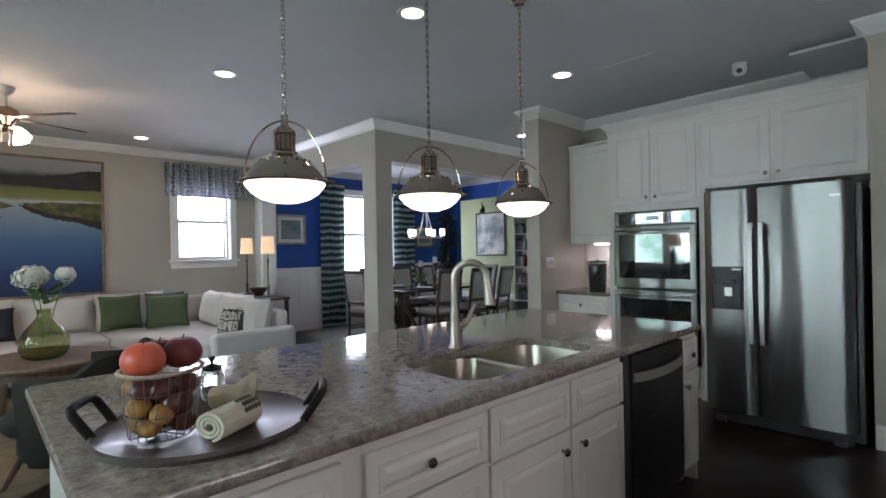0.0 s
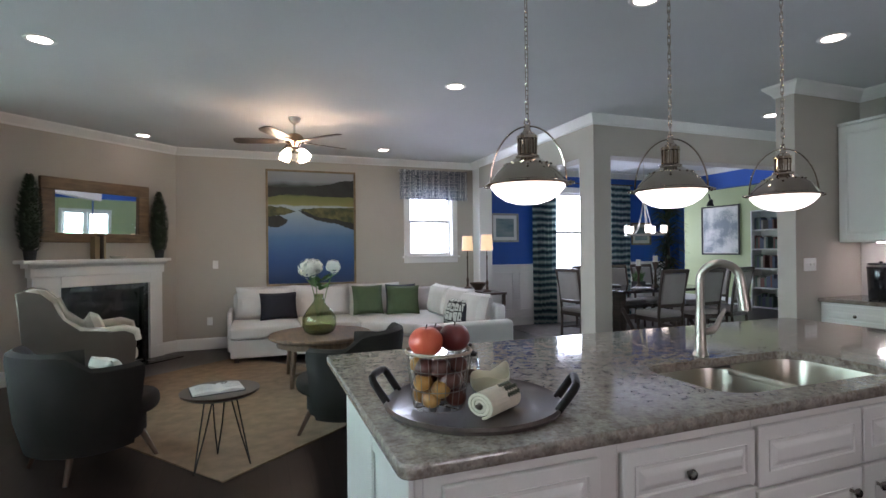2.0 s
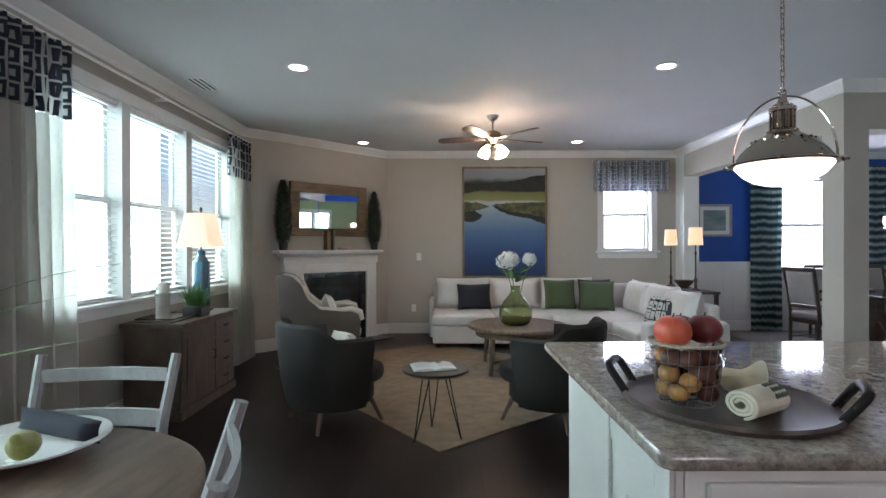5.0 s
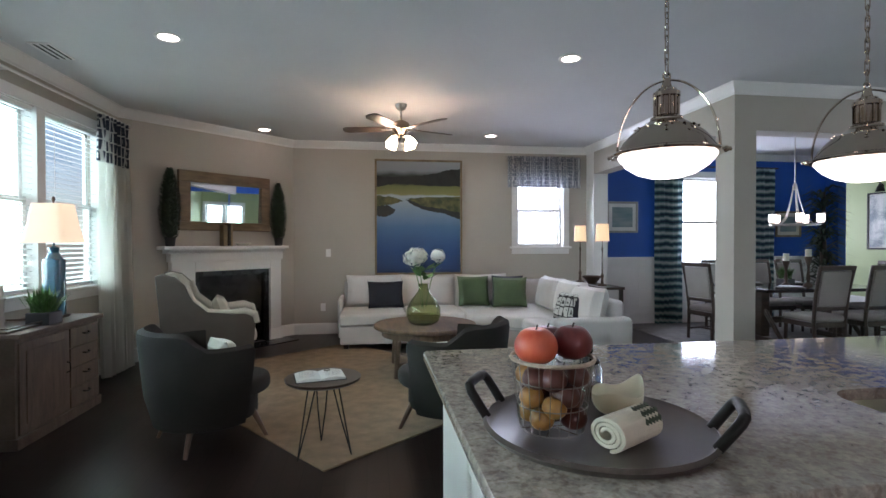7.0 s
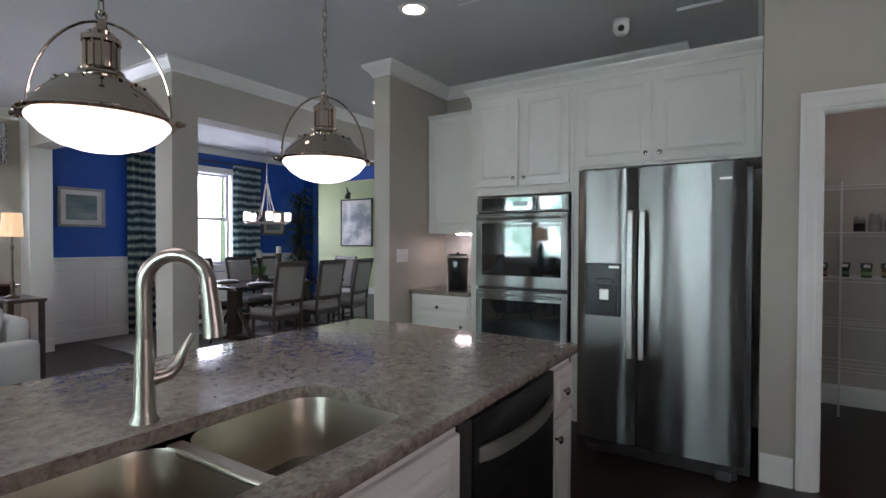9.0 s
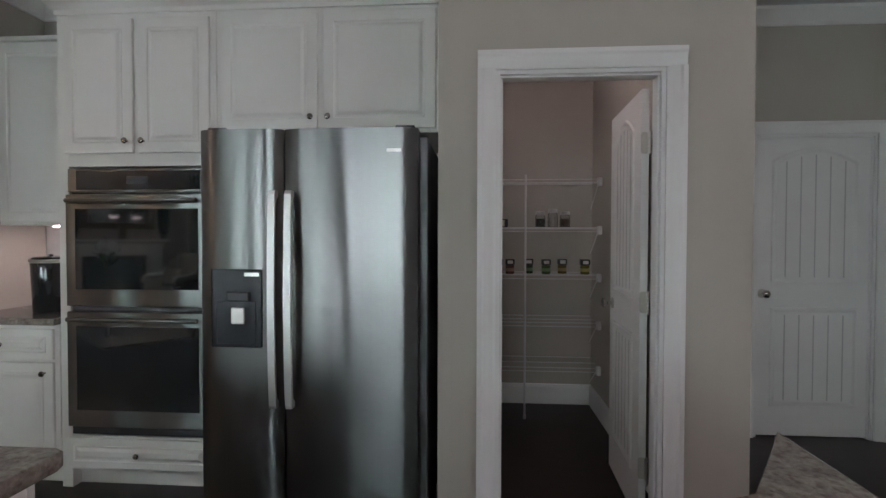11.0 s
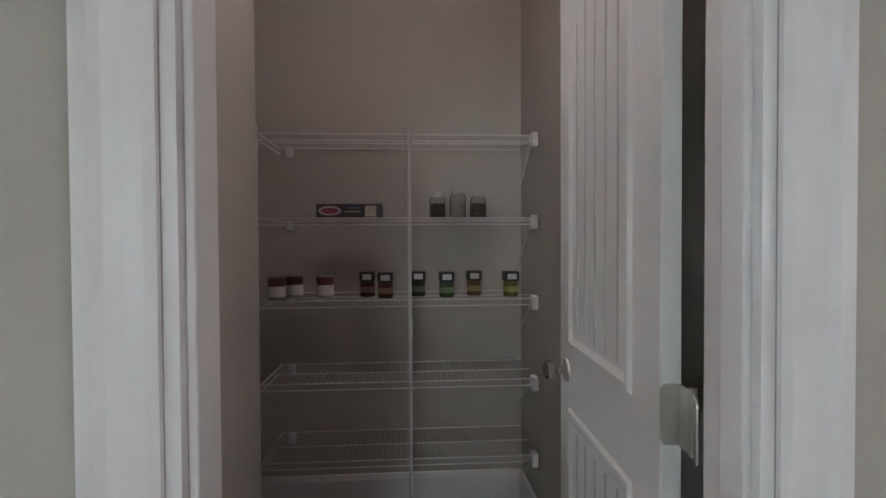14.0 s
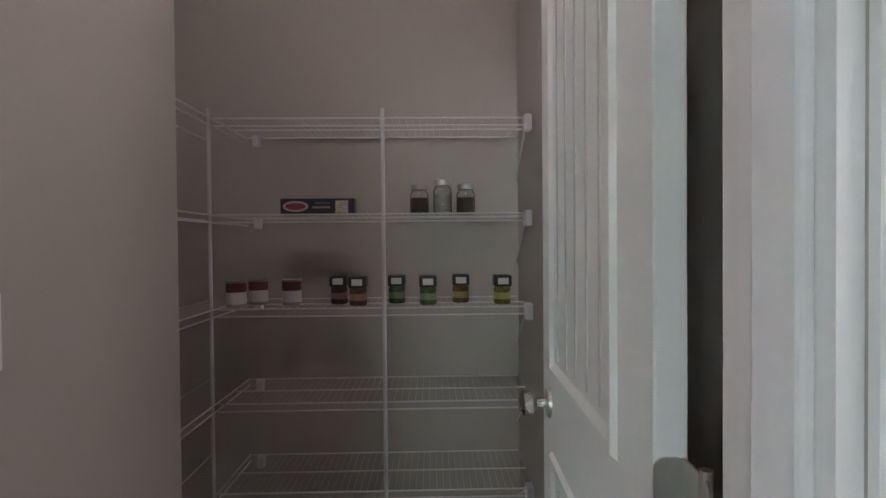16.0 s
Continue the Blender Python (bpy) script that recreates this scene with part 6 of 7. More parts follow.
part("canister", lathe([(0, 0), (0.052, 0), (0.055, 0.02), (0.05, 0.04), (0.055, 0.06), (0.05, 0.1), (0.052, 0.19), (0.06, 0.2), (0.06, 0.215), (0.05, 0.22)] + [(0, 0.22)], 24), mat("stoneware", (0.35, 0.33, 0.30), 0.5, var=0.2, scale=12), cn, smooth=True)
part("candle", lathe([(0, 0.221), (0.048, 0.221), (0.05, 0.26), (0.046, 0.30), (0, 0.30)], 20), CREAM, cn, smooth=True)


def tuft(name, label, x, y, z, r, h, n, material, pot=None, seed=1):
    g = thing(name, label, "plant", x, y, z)
    if pot:
        part("pot", B(-0.08, 0.08, -0.08, 0.08, 0, pot, 0.006), BLACK, g, "dark square pot")
    rnd = random.Random(seed)
    bm = bmesh.new()
    for k in range(n):
        a, lean = rnd.random() * 6.283, rnd.random()
        b = Vector((rnd.uniform(-0.06, 0.06), rnd.uniform(-0.06, 0.06), (pot or 0)))
        o = Vector((math.cos(a) * r * lean, math.sin(a) * r * lean, h * (0.6 + 0.5 * rnd.random()) * (1 - 0.35 * lean)))
        q = Vector((-math.sin(a), math.cos(a), 0)) * 0.004
        mid = b + o * 0.55 + Vector((0, 0, 0.02))
        v = [bm.verts.new(p) for p in (b - q, b + q, mid + q, mid - q, b + o)]
        bm.faces.new(v[:4])
        bm.faces.new((v[3], v[2], v[4]))
    part("blades", bm, material, g, "thin green blades")


tuft("grass_plant", "green potted grass on the console", -2.12, 4.72, 0.765, 0.17, 0.2, 260, LEAF2, 0.09, 5)

# breakfast table corner
bt = thing("breakfast_table", "round weathered oak pedestal table", "table", -1.13, 1.53, 0)
part("tabletop", lathe([(0, 0.715), (0.54, 0.715), (0.56, 0.725), (0.56, 0.742), (0.55, 0.75), (0, 0.75)], 64), WOOD_MID, bt, smooth=True)
part("pedestal", lathe([(0, 0.02), (0.10, 0.02), (0.13, 0.08), (0.09, 0.16), (0.06, 0.3), (0.08, 0.5), (0.14, 0.66), (0.2, 0.714), (0, 0.714)], 24), WOOD_MID, bt, smooth=True)
for k in range(4):
    part("foot", tube([(0, 0, 0.12), (0.25 * math.cos(k * 1.571), 0.25 * math.sin(k * 1.571), 0.09), (0.36 * math.cos(k * 1.571), 0.36 * math.sin(k * 1.571), 0.03)], 0.035, 8), WOOD_MID, bt)


def ladder_chair(x, y, rz):
    """A ladder-back dining chair; local +y is its front."""
    c = thing("breakfast_chair", "whitewashed wooden ladder-back chair", "chair", x, y, 0, rz, group="breakfast chairs")
    part("seat", B(-0.22, 0.22, -0.2, 0.22, 0.43, 0.46, 0.012, 2), WHITEWASH, c)
    for s in (-1, 1):
        post = [(s * 0.20, -0.19, 0.003), (s * 0.205, -0.19, 0.45), (s * 0.22, -0.23, 0.75), (s * 0.235, -0.30, 0.97)]
        part("back_post", tube(post, 0.02, 8, taper=[0.8, 1.05, 1, 0.9]), WHITEWASH, c, smooth=True)
        part("front_leg", tube([(s * 0.2, 0.19, 0.43), (s * 0.205, 0.195, 0.003)], 0.02, 8, taper=[1, 0.75]), WHITEWASH, c, smooth=True)
    for z, yy, hh in ((0.90, -0.285, 0.045), (0.76, -0.235, 0.06), (0.60, -0.213, 0.04)):
        n = 10
        pts = [(-0.215 + 0.43 * k / n, yy - 0.03 * math.sin(math.pi * k / n)) for k in range(n + 1)]
        part("slat", prism(pts + [(a, b + 0.016) for a, b in pts[::-1]], z - hh / 2, z + hh / 2, 0.003), WHITEWASH, c)
    for z, a, b in ((0.2, -0.19, 0.19),):
        for s in (-1, 1):
            part("stretcher", tube([(s * 0.203, a, z), (s * 0.203, b, z)], 0.011, 8), WHITEWASH, c)
    return c


ladder_chair(-1.16, 1.90, 183)
ladder_chair(-0.69, 1.335, 108)
dishb = thing("fruit_platter", "shallow white platter with dark napkin and pear", "platter", -1.19, 1.86, 0.75, 0)
part("platter", lathe([(0, 0), (0.10, 0), (0.135, 0.012), (0.21, 0.04), (0.207, 0.045), (0.13, 0.018), (0, 0.012)], 40), mat("glazed_white", (0.6, 0.59, 0.56), 0.25, var=0.05, bump=0), dishb, smooth=True)
part("napkin", pillow(0.30, 0.07, 0.055, pose(0.04, 0.07, 0.062, 0, 6, -10)), NAVY, dishb, "dark folded napkin", True)
part("pear", lathe([(0, 0), (0.025, 0.003), (0.04, 0.03), (0.035, 0.055), (0.018, 0.08), (0.012, 0.095), (0, 0.1)], 16, m=pose(0.07, -0.08, 0.05, 55, 0, 20)), mat("pear_skin", (0.25, 0.26, 0.06), 0.4, var=0.2, scale=30), dishb, "green pear", True)
lv = thing("leaf_vase", "vase of long narrow green leaves on the breakfast table", "plant", -1.42, 1.50, 0.75)
part("vase_body", lathe([(0, 0), (0.05, 0), (0.07, 0.08), (0.06, 0.2), (0.035, 0.26), (0.04, 0.29), (0, 0.28)], 20), TEAL, lv, smooth=True)
for a, e, ln in ((35, 40, 0.62), (75, 25, 0.66), (62, 5, 0.70), (150, 45, 0.5), (210, 40, 0.5), (280, 50, 0.5), (330, 55, 0.45)):
    ca, sa = math.cos(radians(a)), math.sin(radians(a))
    pts = []
    for k in range(9):
        u = k / 8
        pts.append((Vector((ca * ln * u, sa * ln * u, 0.27 + math.tan(radians(e)) * ln * u * (1 - 0.45 * u))), 0.016 * math.sin(math.pi * min(1, 0.12 + u * 0.88)) + 0.001))
    bm = bmesh.new()
    q = Vector((-sa, ca, 0))
    L = [(bm.verts.new(p + q * w), bm.verts.new(p - q * w + Vector((0, 0, 0.002)))) for p, w in pts]
    for (a1, b1), (a2, b2) in zip(L, L[1:]):
        bm.faces.new((a1, b1, b2, a2))
    part("leaf", bm, LEAF2, lv)

# ceiling fan
FANHUB = mat("antique_nickel", (0.26, 0.20, 0.14), 0.25, 1.0, var=0.08, bump=0)
fan = thing("ceiling_fan", "brushed nickel ceiling fan with dark blades and lit glass shades", "ceiling fan", 0.60, 6.13, H)
part("canopy", lathe([(0, -0.075), (0.02, -0.075), (0.05, -0.05), (0.065, -0.02), (0.068, 0), (0, 0)], 28), NICKEL, fan, smooth=True)
part("downrod", tube([(0, 0, -0.07), (0, 0, -0.19)], 0.011, 10), NICKEL, fan)
part("hub", lathe([(0, -0.18), (0.05, -0.18), (0.085, -0.2), (0.1, -0.235), (0.1, -0.275), (0.07, -0.3), (0.05, -0.33), (0.06, -0.35), (0, -0.355)], 32), FANHUB, fan, smooth=True)
for k in range(5):
    a = 22 + 72 * k
    m = pose(0, 0, 0, 0, 0, a)
    part("blade", prism([(0.17, -0.05), (0.28, -0.062), (0.60, -0.068), (0.64, -0.045), (0.65, 0.0), (0.64, 0.045), (0.60, 0.068), (0.28, 0.062), (0.17, 0.05)], -0.004, 0.004, m=m @ pose(0, 0, -0.262, 11, 0, 0)), WOOD_DARK, fan, "dark walnut blade")
    part("blade_iron", B(0.08, 0.22, -0.02, 0.02, -0.275, -0.268, 0.002, 1, m), NICKEL, fan)
TULIP = glow("tulip_glass_glow", (1.0, 0.78, 0.48), 62)
for k in range(4):
    m = pose(0, 0, 0, 0, 0, 45 + 90 * k)
    part("light_arm", tube([(0.04, 0, -0.345), (0.09, 0, -0.35), (0.105, 0, -0.37)], 0.009, 8, m=m), NICKEL, fan)
    part("glass_shade", lathe([(0.02, 0.0), (0.03, -0.02), (0.05, -0.06), (0.06, -0.105), (0.058, -0.105), (0.0, -0.08)], 18, m=m @ pose(0.105, 0, -0.365, 0, -28, 0)), TULIP, fan, "lit frosted tulip shade", True)
for px, ln in ((0.02, 0.17), (-0.03, 0.13)):
    part("pull_chain", tube([(px, 0.03, -0.35), (px, 0.03, -0.35 - ln)], 0.002, 5), NICKEL, fan)

vent = thing("ceiling_vent", "white louvred ceiling air vent", "vent", -2.2, 4.98, H - 0.012, 0)
part("vent_frame", B(-0.08, 0.08, -0.17, 0.17, 0.004, 0.012, 0.003), TRIM, vent)
for k in range(6):
    # every second strip is black, painting the shade between white louvres
    part("louvre_and_slot", B(-0.06 + 0.024 * k - 0.008, -0.06 + 0.024 * k + 0.008, -0.15, 0.15, 0.0, 0.003), BLACK if k % 2 else TRIM, vent)
camd = thing("security_camera", "small white dome security camera on the ceiling", "camera", 4.96, 1.63, H)
part("mount", lathe([(0, -0.012), (0.05, -0.012), (0.055, 0), (0, 0)], 24), TRIM, camd, smooth=True)
part("housing", lathe([(0, -0.105), (0.03, -0.1), (0.05, -0.075), (0.055, -0.045), (0.05, -0.015), (0, -0.012)], 24), TRIM, camd, smooth=True)
part("lens", lathe([(0, 0), (0.022, 0), (0.02, 0.01), (0, 0.014)], 16, m=pose(-0.045, -0.012, -0.068, 0, -105, 15)), BLACK, camd, "black lens")
hatch = thing("ceiling_hatch", "flush white ceiling access panel", "panel", 4.172, 2.24, H - 0.004)
part("hatch_panel", B(-0.01, 0.01, -0.22, 0.22, 0, 0.004), TRIM, hatch)
plate("light_switch", "white light switch on the living room wall", -0.366, 8.27, 1.21, 0)
plate("wall_outlet", "white electrical outlet on the living room wall", -0.447, 8.27, 0.40, 0)
plate("wall_outlet", "white outlet on the island end panel", 0.528, 1.73, 0.62, -90)


# ---- on the island ----
TX, TY = 0.815, 1.80
tray = thing("serving_tray", "round dark wooden serving tray with iron handles on the island", "tray", TX, TY, 0.914, -31)
TRAYWOOD = mat("tray_wood", (0.05, 0.036, 0.03), 0.32, var=0.3, scale=5, bump=0.05, stretch=(6, 1, 1), coat=0.15)
part("tray_plate", lathe([(0, 0.004), (0.235, 0.004), (0.262, 0.0), (0.27, 0.012), (0.262, 0.02), (0.25, 0.012), (0, 0.012)], 64), TRAYWOOD, tray, smooth=True)
for s in (-1, 1):
    pts = [(s * (0.252 + 0.052 * z / 0.075), y, 0.012 + z) for y, z in ((-0.064, 0.0), (-0.066, 0.03), (-0.066, 0.06), (-0.056, 0.072), (-0.03, 0.075), (0.03, 0.075), (0.056, 0.072), (0.066, 0.06), (0.066, 0.03), (0.064, 0.0))]
    part("handle", tube(pts, 0.012, 10), mat("dark_leather", (0.010, 0.008, 0.007), 0.5, var=0.2, bump=0.2, spec=0.2), tray, "dark leather-wrapped loop handle", True)

ROPE = mat("tan_rope", (0.34, 0.26, 0.20), 0.8, var=0.2, scale=80, bump=0.5, bscale=300)
WIREM = mat("basket_wire", (0.22, 0.20, 0.18), 0.35, 0.9, var=0.1, bump=0)
bas = thing("wire_fruit_basket", "tall wire basket heaped with fruit on the tray", "basket", 0.70, 1.785, 0.926)
for r, z, name in ((0.074, 0.004, "base_ring"), (0.095, 0.165, "top_ring"), (0.086, 0.115, "hoop"), (0.081, 0.06, "hoop")):
    part(name, tube([(r * math.cos(t), r * math.sin(t), z) for t in (2 * math.pi * k / 40 for k in range(40))], 0.0048 if name == "top_ring" else 0.0014, 6, closed=True), ROPE if name == "top_ring" else WIREM, bas)
for k in range(22):
    a = 2 * math.pi * k / 22
    part("wire", tube([(0.074 * math.cos(a), 0.074 * math.sin(a), 0.004), (0.095 * math.cos(a + 0.06), 0.095 * math.sin(a + 0.06), 0.165)], 0.0012, 5), WIREM, bas)
for k in range(3):
    a = radians(60 * k)
    part("base_wire", tube([(-0.074 * math.cos(a), -0.074 * math.sin(a), 0.004), (0.074 * math.cos(a), 0.074 * math.sin(a), 0.004)], 0.0015, 5), BRONZE, bas)


def fruit(name, label, x, y, z, r, c1, c2, squash=0.9):
    f = thing(name, label, "fruit", 0.70 + x * 0.83, 1.785 + y * 0.83, 0.926 + z, group="fruit in the basket")
    prof = []
    for k in range(15):
        t = math.pi * k / 14
        rad = r * math.sin(t) * (1 + 0.06 * math.cos(t))
        prof.append((max(0, rad), r * squash * (1 - math.cos(t)) - (0.18 * r * math.exp(-(rad / (0.35 * r)) ** 2) if k > 7 else -0.1 * r * math.exp(-(rad / (0.3 * r)) ** 2))))
    prof[0] = (0, prof[0][1])
    prof[-1] = (0, prof[-1][1])
    part("skin", lathe(prof, 22), mat(name + "_skin", c1, 0.4, var=0.2, scale=9, bump=0.03, second=c2, mix=(0.35, 0.68), stretch=(1, 1, 0.4)), f, smooth=True)
    part("stem", tube([(0, 0, 2 * r * squash * 0.88), (0.004, 0, 2 * r * squash * 1.03)], 0.002, 5), WOOD_DARK, f)


RED, DRED, ORG, YEL = (0.50, 0.060, 0.03), (0.085, 0.012, 0.014), (0.60, 0.13, 0.06), (0.22, 0.09, 0.022)
fruit("apple", "large orange-red apple on the heap", -0.052, -0.015, 0.152, 0.050, RED, ORG)
fruit("apple", "dark red apple on the heap", 0.060, 0.0, 0.158, 0.047, DRED, (0.17, 0.03, 0.025))
fruit("apple", "dark red apple on the heap", 0.01, 0.065, 0.158, 0.042, DRED, (0.14, 0.03, 0.025))
BRN = (0.05, 0.012, 0.010)
for x, y, z, r in ((0.035, -0.02, 0.045, 0.043), (-0.03, 0.045, 0.055, 0.043), (0.045, 0.03, 0.085, 0.036), (-0.012, -0.045, 0.095, 0.034), (0.045, -0.045, 0.008, 0.034), (0.01, 0.01, 0.012, 0.035), (0.02, -0.055, 0.06, 0.034), (0.065, -0.02, 0.095, 0.033), (-0.055, -0.02, 0.095, 0.034)):
    fruit("plum", "wrinkled dark red-brown fruit in the basket", x, y, z, r * 0.92, BRN, (0.10, 0.03, 0.018))
for x, y, z in ((-0.066, -0.02, 0.055), (-0.045, -0.045, 0.010), (-0.015, -0.06, 0.038), (-0.055, 0.025, 0.010), (0.0, 0.05, 0.010), (-0.07, 0.01, 0.10)):
    fruit("small_pear", "small golden-brown fruit in the basket", x, y, z, 0.028, YEL, (0.38, 0.2, 0.05), 0.95)

jr = thing("glass_canister", "small clear glass canister with a black knob lid", "jar", 0.90, 2.02, 0.914)
part("glass", lathe([(0, 0), (0.034, 0), (0.037, 0.004), (0.037, 0.078), (0.029, 0.095), (0.027, 0.10), (0.0245, 0.10), (0.0265, 0.093), (0.0345, 0.076), (0.0345, 0.006), (0, 0.005)], 28), JARGLASS, jr, smooth=True)
part("contents", lathe([(0, 0.006), (0.033, 0.007), (0.033, 0.045), (0, 0.048)], 20), mat("brown_sugar", (0.12, 0.06, 0.04), 0.7, var=0.2, scale=80), jr)
part("lid", lathe([(0, 0.102), (0.028, 0.1005), (0.029, 0.109), (0.015, 0.115), (0.005, 0.119), (0.005, 0.127), (0.011, 0.134), (0.009, 0.142), (0, 0.144)], 22), SMOOTHBLACK, jr, "black knobbed lid", True)

shell = thing("shell_dish", "cream ceramic shell-shaped dish on the tray", "dish", 0.90, 1.855, 0.926, 12)
bm = bmesh.new()
rings = []
for k in range(13):
    u = k / 12
    ring = []
    for j in range(40):
        a = 2 * math.pi * j / 40
        tip = max(0, math.cos(a - 0.3)) ** 7
        swell = math.sin(math.pi / 2 * min(1, u * 1.15)) ** 0.7
        rx, ry = 0.022 + 0.046 * swell + 0.012 * tip * u ** 3, 0.018 + 0.036 * swell
        ring.append(bm.verts.new((rx * math.cos(a), ry * math.sin(a), 0.058 * u ** 1.5 + 0.030 * tip * u ** 4 + 0.006 * u ** 3 * math.cos(3 * a + 0.6))))
    rings.append(ring)
for a, b in zip(rings, rings[1:]):
    for j in range(40):
        bm.faces.new((a[j], a[(j + 1) % 40], b[(j + 1) % 40], b[j]))
bm.faces.new(rings[0])
bmesh.ops.solidify(bm, geom=bm.faces[:], thickness=0.005)
CREAMGLAZE = mat("cream_glaze", (0.72, 0.66, 0.52), 0.3, var=0.06, bump=0)
part("shell_body", bm, CREAMGLAZE, shell, smooth=True)

nap = thing("rolled_towel", "rolled cream towel with dark green printed diamonds", "towel", 0.825, 1.675, 0.926, 30)
turns = [0.3 * k for k in range(58)]
edge = [(0.008 + 0.00172 * t, t) for t in turns]
coil = [((q + 0.0072) * 1.05 * math.cos(t), 0.036 + (q + 0.0072) * 0.86 * math.sin(t)) for q, t in edge]
coil += [(q * 1.05 * math.cos(t), 0.036 + q * 0.86 * math.sin(t)) for q, t in edge[::-1]]
RX = Matrix(((0, 0, 1, 0), (1, 0, 0, 0), (0, 1, 0, 0), (0, 0, 0, 1)))
part("roll", prism(coil, -0.072, 0.075, 0.0015, m=RX, seg=1), mat("towel_cotton", (0.66, 0.61, 0.48), 0.95, var=0.06, scale=20, bump=0.5, bscale=260), nap, smooth=False)
PRINT = mat("green_print", (0.06, 0.08, 0.05), 0.9, var=0.1)
for i in range(5):
    for j in range(3):
        a = radians(28 + 24 * j)
        p = Vector(((0.012 + 0.0125 * i + 0.006 * (j % 2)), -0.0485 * math.cos(a), 0.036 + 0.0398 * math.sin(a)))
        bm = B(-0.0045, 0.0045, -0.0006, 0.0006, -0.0065, 0.0065, m=Matrix.Translation(p) @ pose(0, 0, 0, -math.degrees(a), 0, 0) @ pose(0, 0, 0, 0, 35, 0))
        part("printed_diamond", bm, PRINT, nap)

# ---- dining room ----
wains = thing("wainscot", "white panelled wainscot on the dining wall", "wainscot", 3.93, 8.45, 0, kind="structure")
for a, b in ((0.0, 1.37), (2.81, 4.32)):
    part("wainscot_board", B(a, b, -0.012, -0.001, 0.163, 1.08), TRIM, wains)
    part("cap_rail", B(a, b, -0.035, -0.001, 1.081, 1.115, 0.006), TRIM, wains)
    n = 2
    for k in range(n):
        x0 = a + 0.08 + k * (b - a) / n
        x1 = a + (k + 1) * (b - a) / n - 0.05
        for p in ((x0, x1, 0.28, 0.30), (x0, x1, 0.95, 0.97), (x0, x0 + 0.02, 0.301, 0.949), (x1 - 0.02, x1, 0.301, 0.949)):
            part("panel_bead", B(p[0], p[1], -0.02, -0.0125, p[2], p[3], 0.003, 1), TRIM, wains)
part("wainscot_board", B(1.3702, 2.8098, -0.012, -0.001, 0.163, 0.82), TRIM, wains)


def stripe_mat():
    m = mat("teal_stripe", (0.1, 0.2, 0.2), 0.85, var=0.08, bump=0.3, bscale=260)
    n, l = m.node_tree.nodes, m.node_tree.links
    tc = n.new("ShaderNodeTexCoord")
    mp = n.new("ShaderNodeMapping")
    mp.inputs["Scale"].default_value = (1.5, 1.5, 1)
    wv = n.new("ShaderNodeTexWave")
    wv.bands_direction, wv.inputs["Scale"].default_value, wv.inputs["Distortion"].default_value, wv.inputs["Detail"].default_value = "Z", 2.6, 2.5, 3
    l.new(tc.outputs["Object"], mp.inputs[0])
    l.new(mp.outputs[0], wv.inputs[0])
    r = n.new("ShaderNodeValToRGB")
    e = r.color_ramp.elements
    # stripe tones are lightened to stand for daylight coming through the cloth
    stops = [(0.0, (0.03, 0.055, 0.09)), (0.3, (0.07, 0.18, 0.22)), (0.5, (0.11, 0.22, 0.20)), (0.7, (0.32, 0.45, 0.45)), (1.0, (0.58, 0.64, 0.62))]
    while len(e) < len(stops):
        e.new(0.5)
    for el, (p, c) in zip(e, stops):
        el.position, el.color = p, (*c, 1)
    l.new(wv.outputs[0], r.inputs[0])
    l.new(r.outputs[0], n["Principled BSDF"].inputs["Base Color"])
    return m


STRIPE = stripe_mat()
for x0, w in ((4.93, 0.50), (6.60, 0.54)):
    c = thing("dining_curtain", "teal and navy striped full-length curtain", "curtain", x0, 8.34, 0, group="dining curtains")
    part("panel", drape(w, 0.01, 2.62, 6, 0.035), STRIPE, c, smooth=True)
dr = thing("dining_curtain_rod", "dark curtain rod above the dining window", "curtain rod", 4.85, 8.34, 2.63)
part("rod", tube([(0, 0, 0), (2.36, 0, 0)], 0.011, 8), BRONZE, dr)
for xx in (0.0, 1.18, 2.36):
    part("bracket", B(xx - 0.008, xx + 0.008, 0, 0.108, -0.01, 0.01), BRONZE, dr)


def picture(name, label, x, y, z, rz, w, h, frame_mat, mat_w, art, mount=CREAM):
    p = thing(name, label, "picture", x, y, z, rz)
    f = 0.035
    for a, b, c, d in ((0, w, 0, f), (0, w, h - f, h), (0, f, f + 0.0005, h - f - 0.0005), (w - f, w, f + 0.0005, h - f - 0.0005)):
        part("frame_rail", B(a, b, -0.03, -0.002, c, d, 0.003, 1), frame_mat, p)
    part("mount", B(f, w - f, -0.014, -0.002, f, h - f), mount, p, "pale mount")
    part("print", B(f + mat_w, w - f - mat_w, -0.018, -0.0145, f + mat_w, h - f - mat_w), art, p, "printed picture")
    return p


SEA = mat("seascape_print", (0.10, 0.19, 0.21), 0.5, var=0.25, scale=3, second=(0.26, 0.31, 0.31), mix=(0.35, 0.65), stretch=(0.6, 1, 5))
PEWTER = mat("pewter_frame", (0.30, 0.29, 0.27), 0.4, 0.7, var=0.15, bump=0.1)
WHITEMAT = mat("white_mount", (0.68, 0.68, 0.66), 0.85, var=0.02)
picture("framed_seascape", "framed pale seascape print on the blue wall", 4.13, 8.45, 1.52, 0, 0.55, 0.52, PEWTER, 0.06, SEA, WHITEMAT)
picture("framed_print", "small framed print on the blue wall", 7.25, 8.45, 1.45, 0, 0.50, 0.45, GOLDWOOD, 0.06, SEA)
ART2 = mat("abstract_print", (0.16, 0.2, 0.22), 0.5, var=0.3, scale=2.2, second=(0.6, 0.6, 0.58), mix=(0.42, 0.62))
picture("abstract_painting", "large framed abstract with a pale cloud shape", 10.998, 10.10, 1.20, -90, 1.08, 1.22, BLACK, 0.02, ART2)
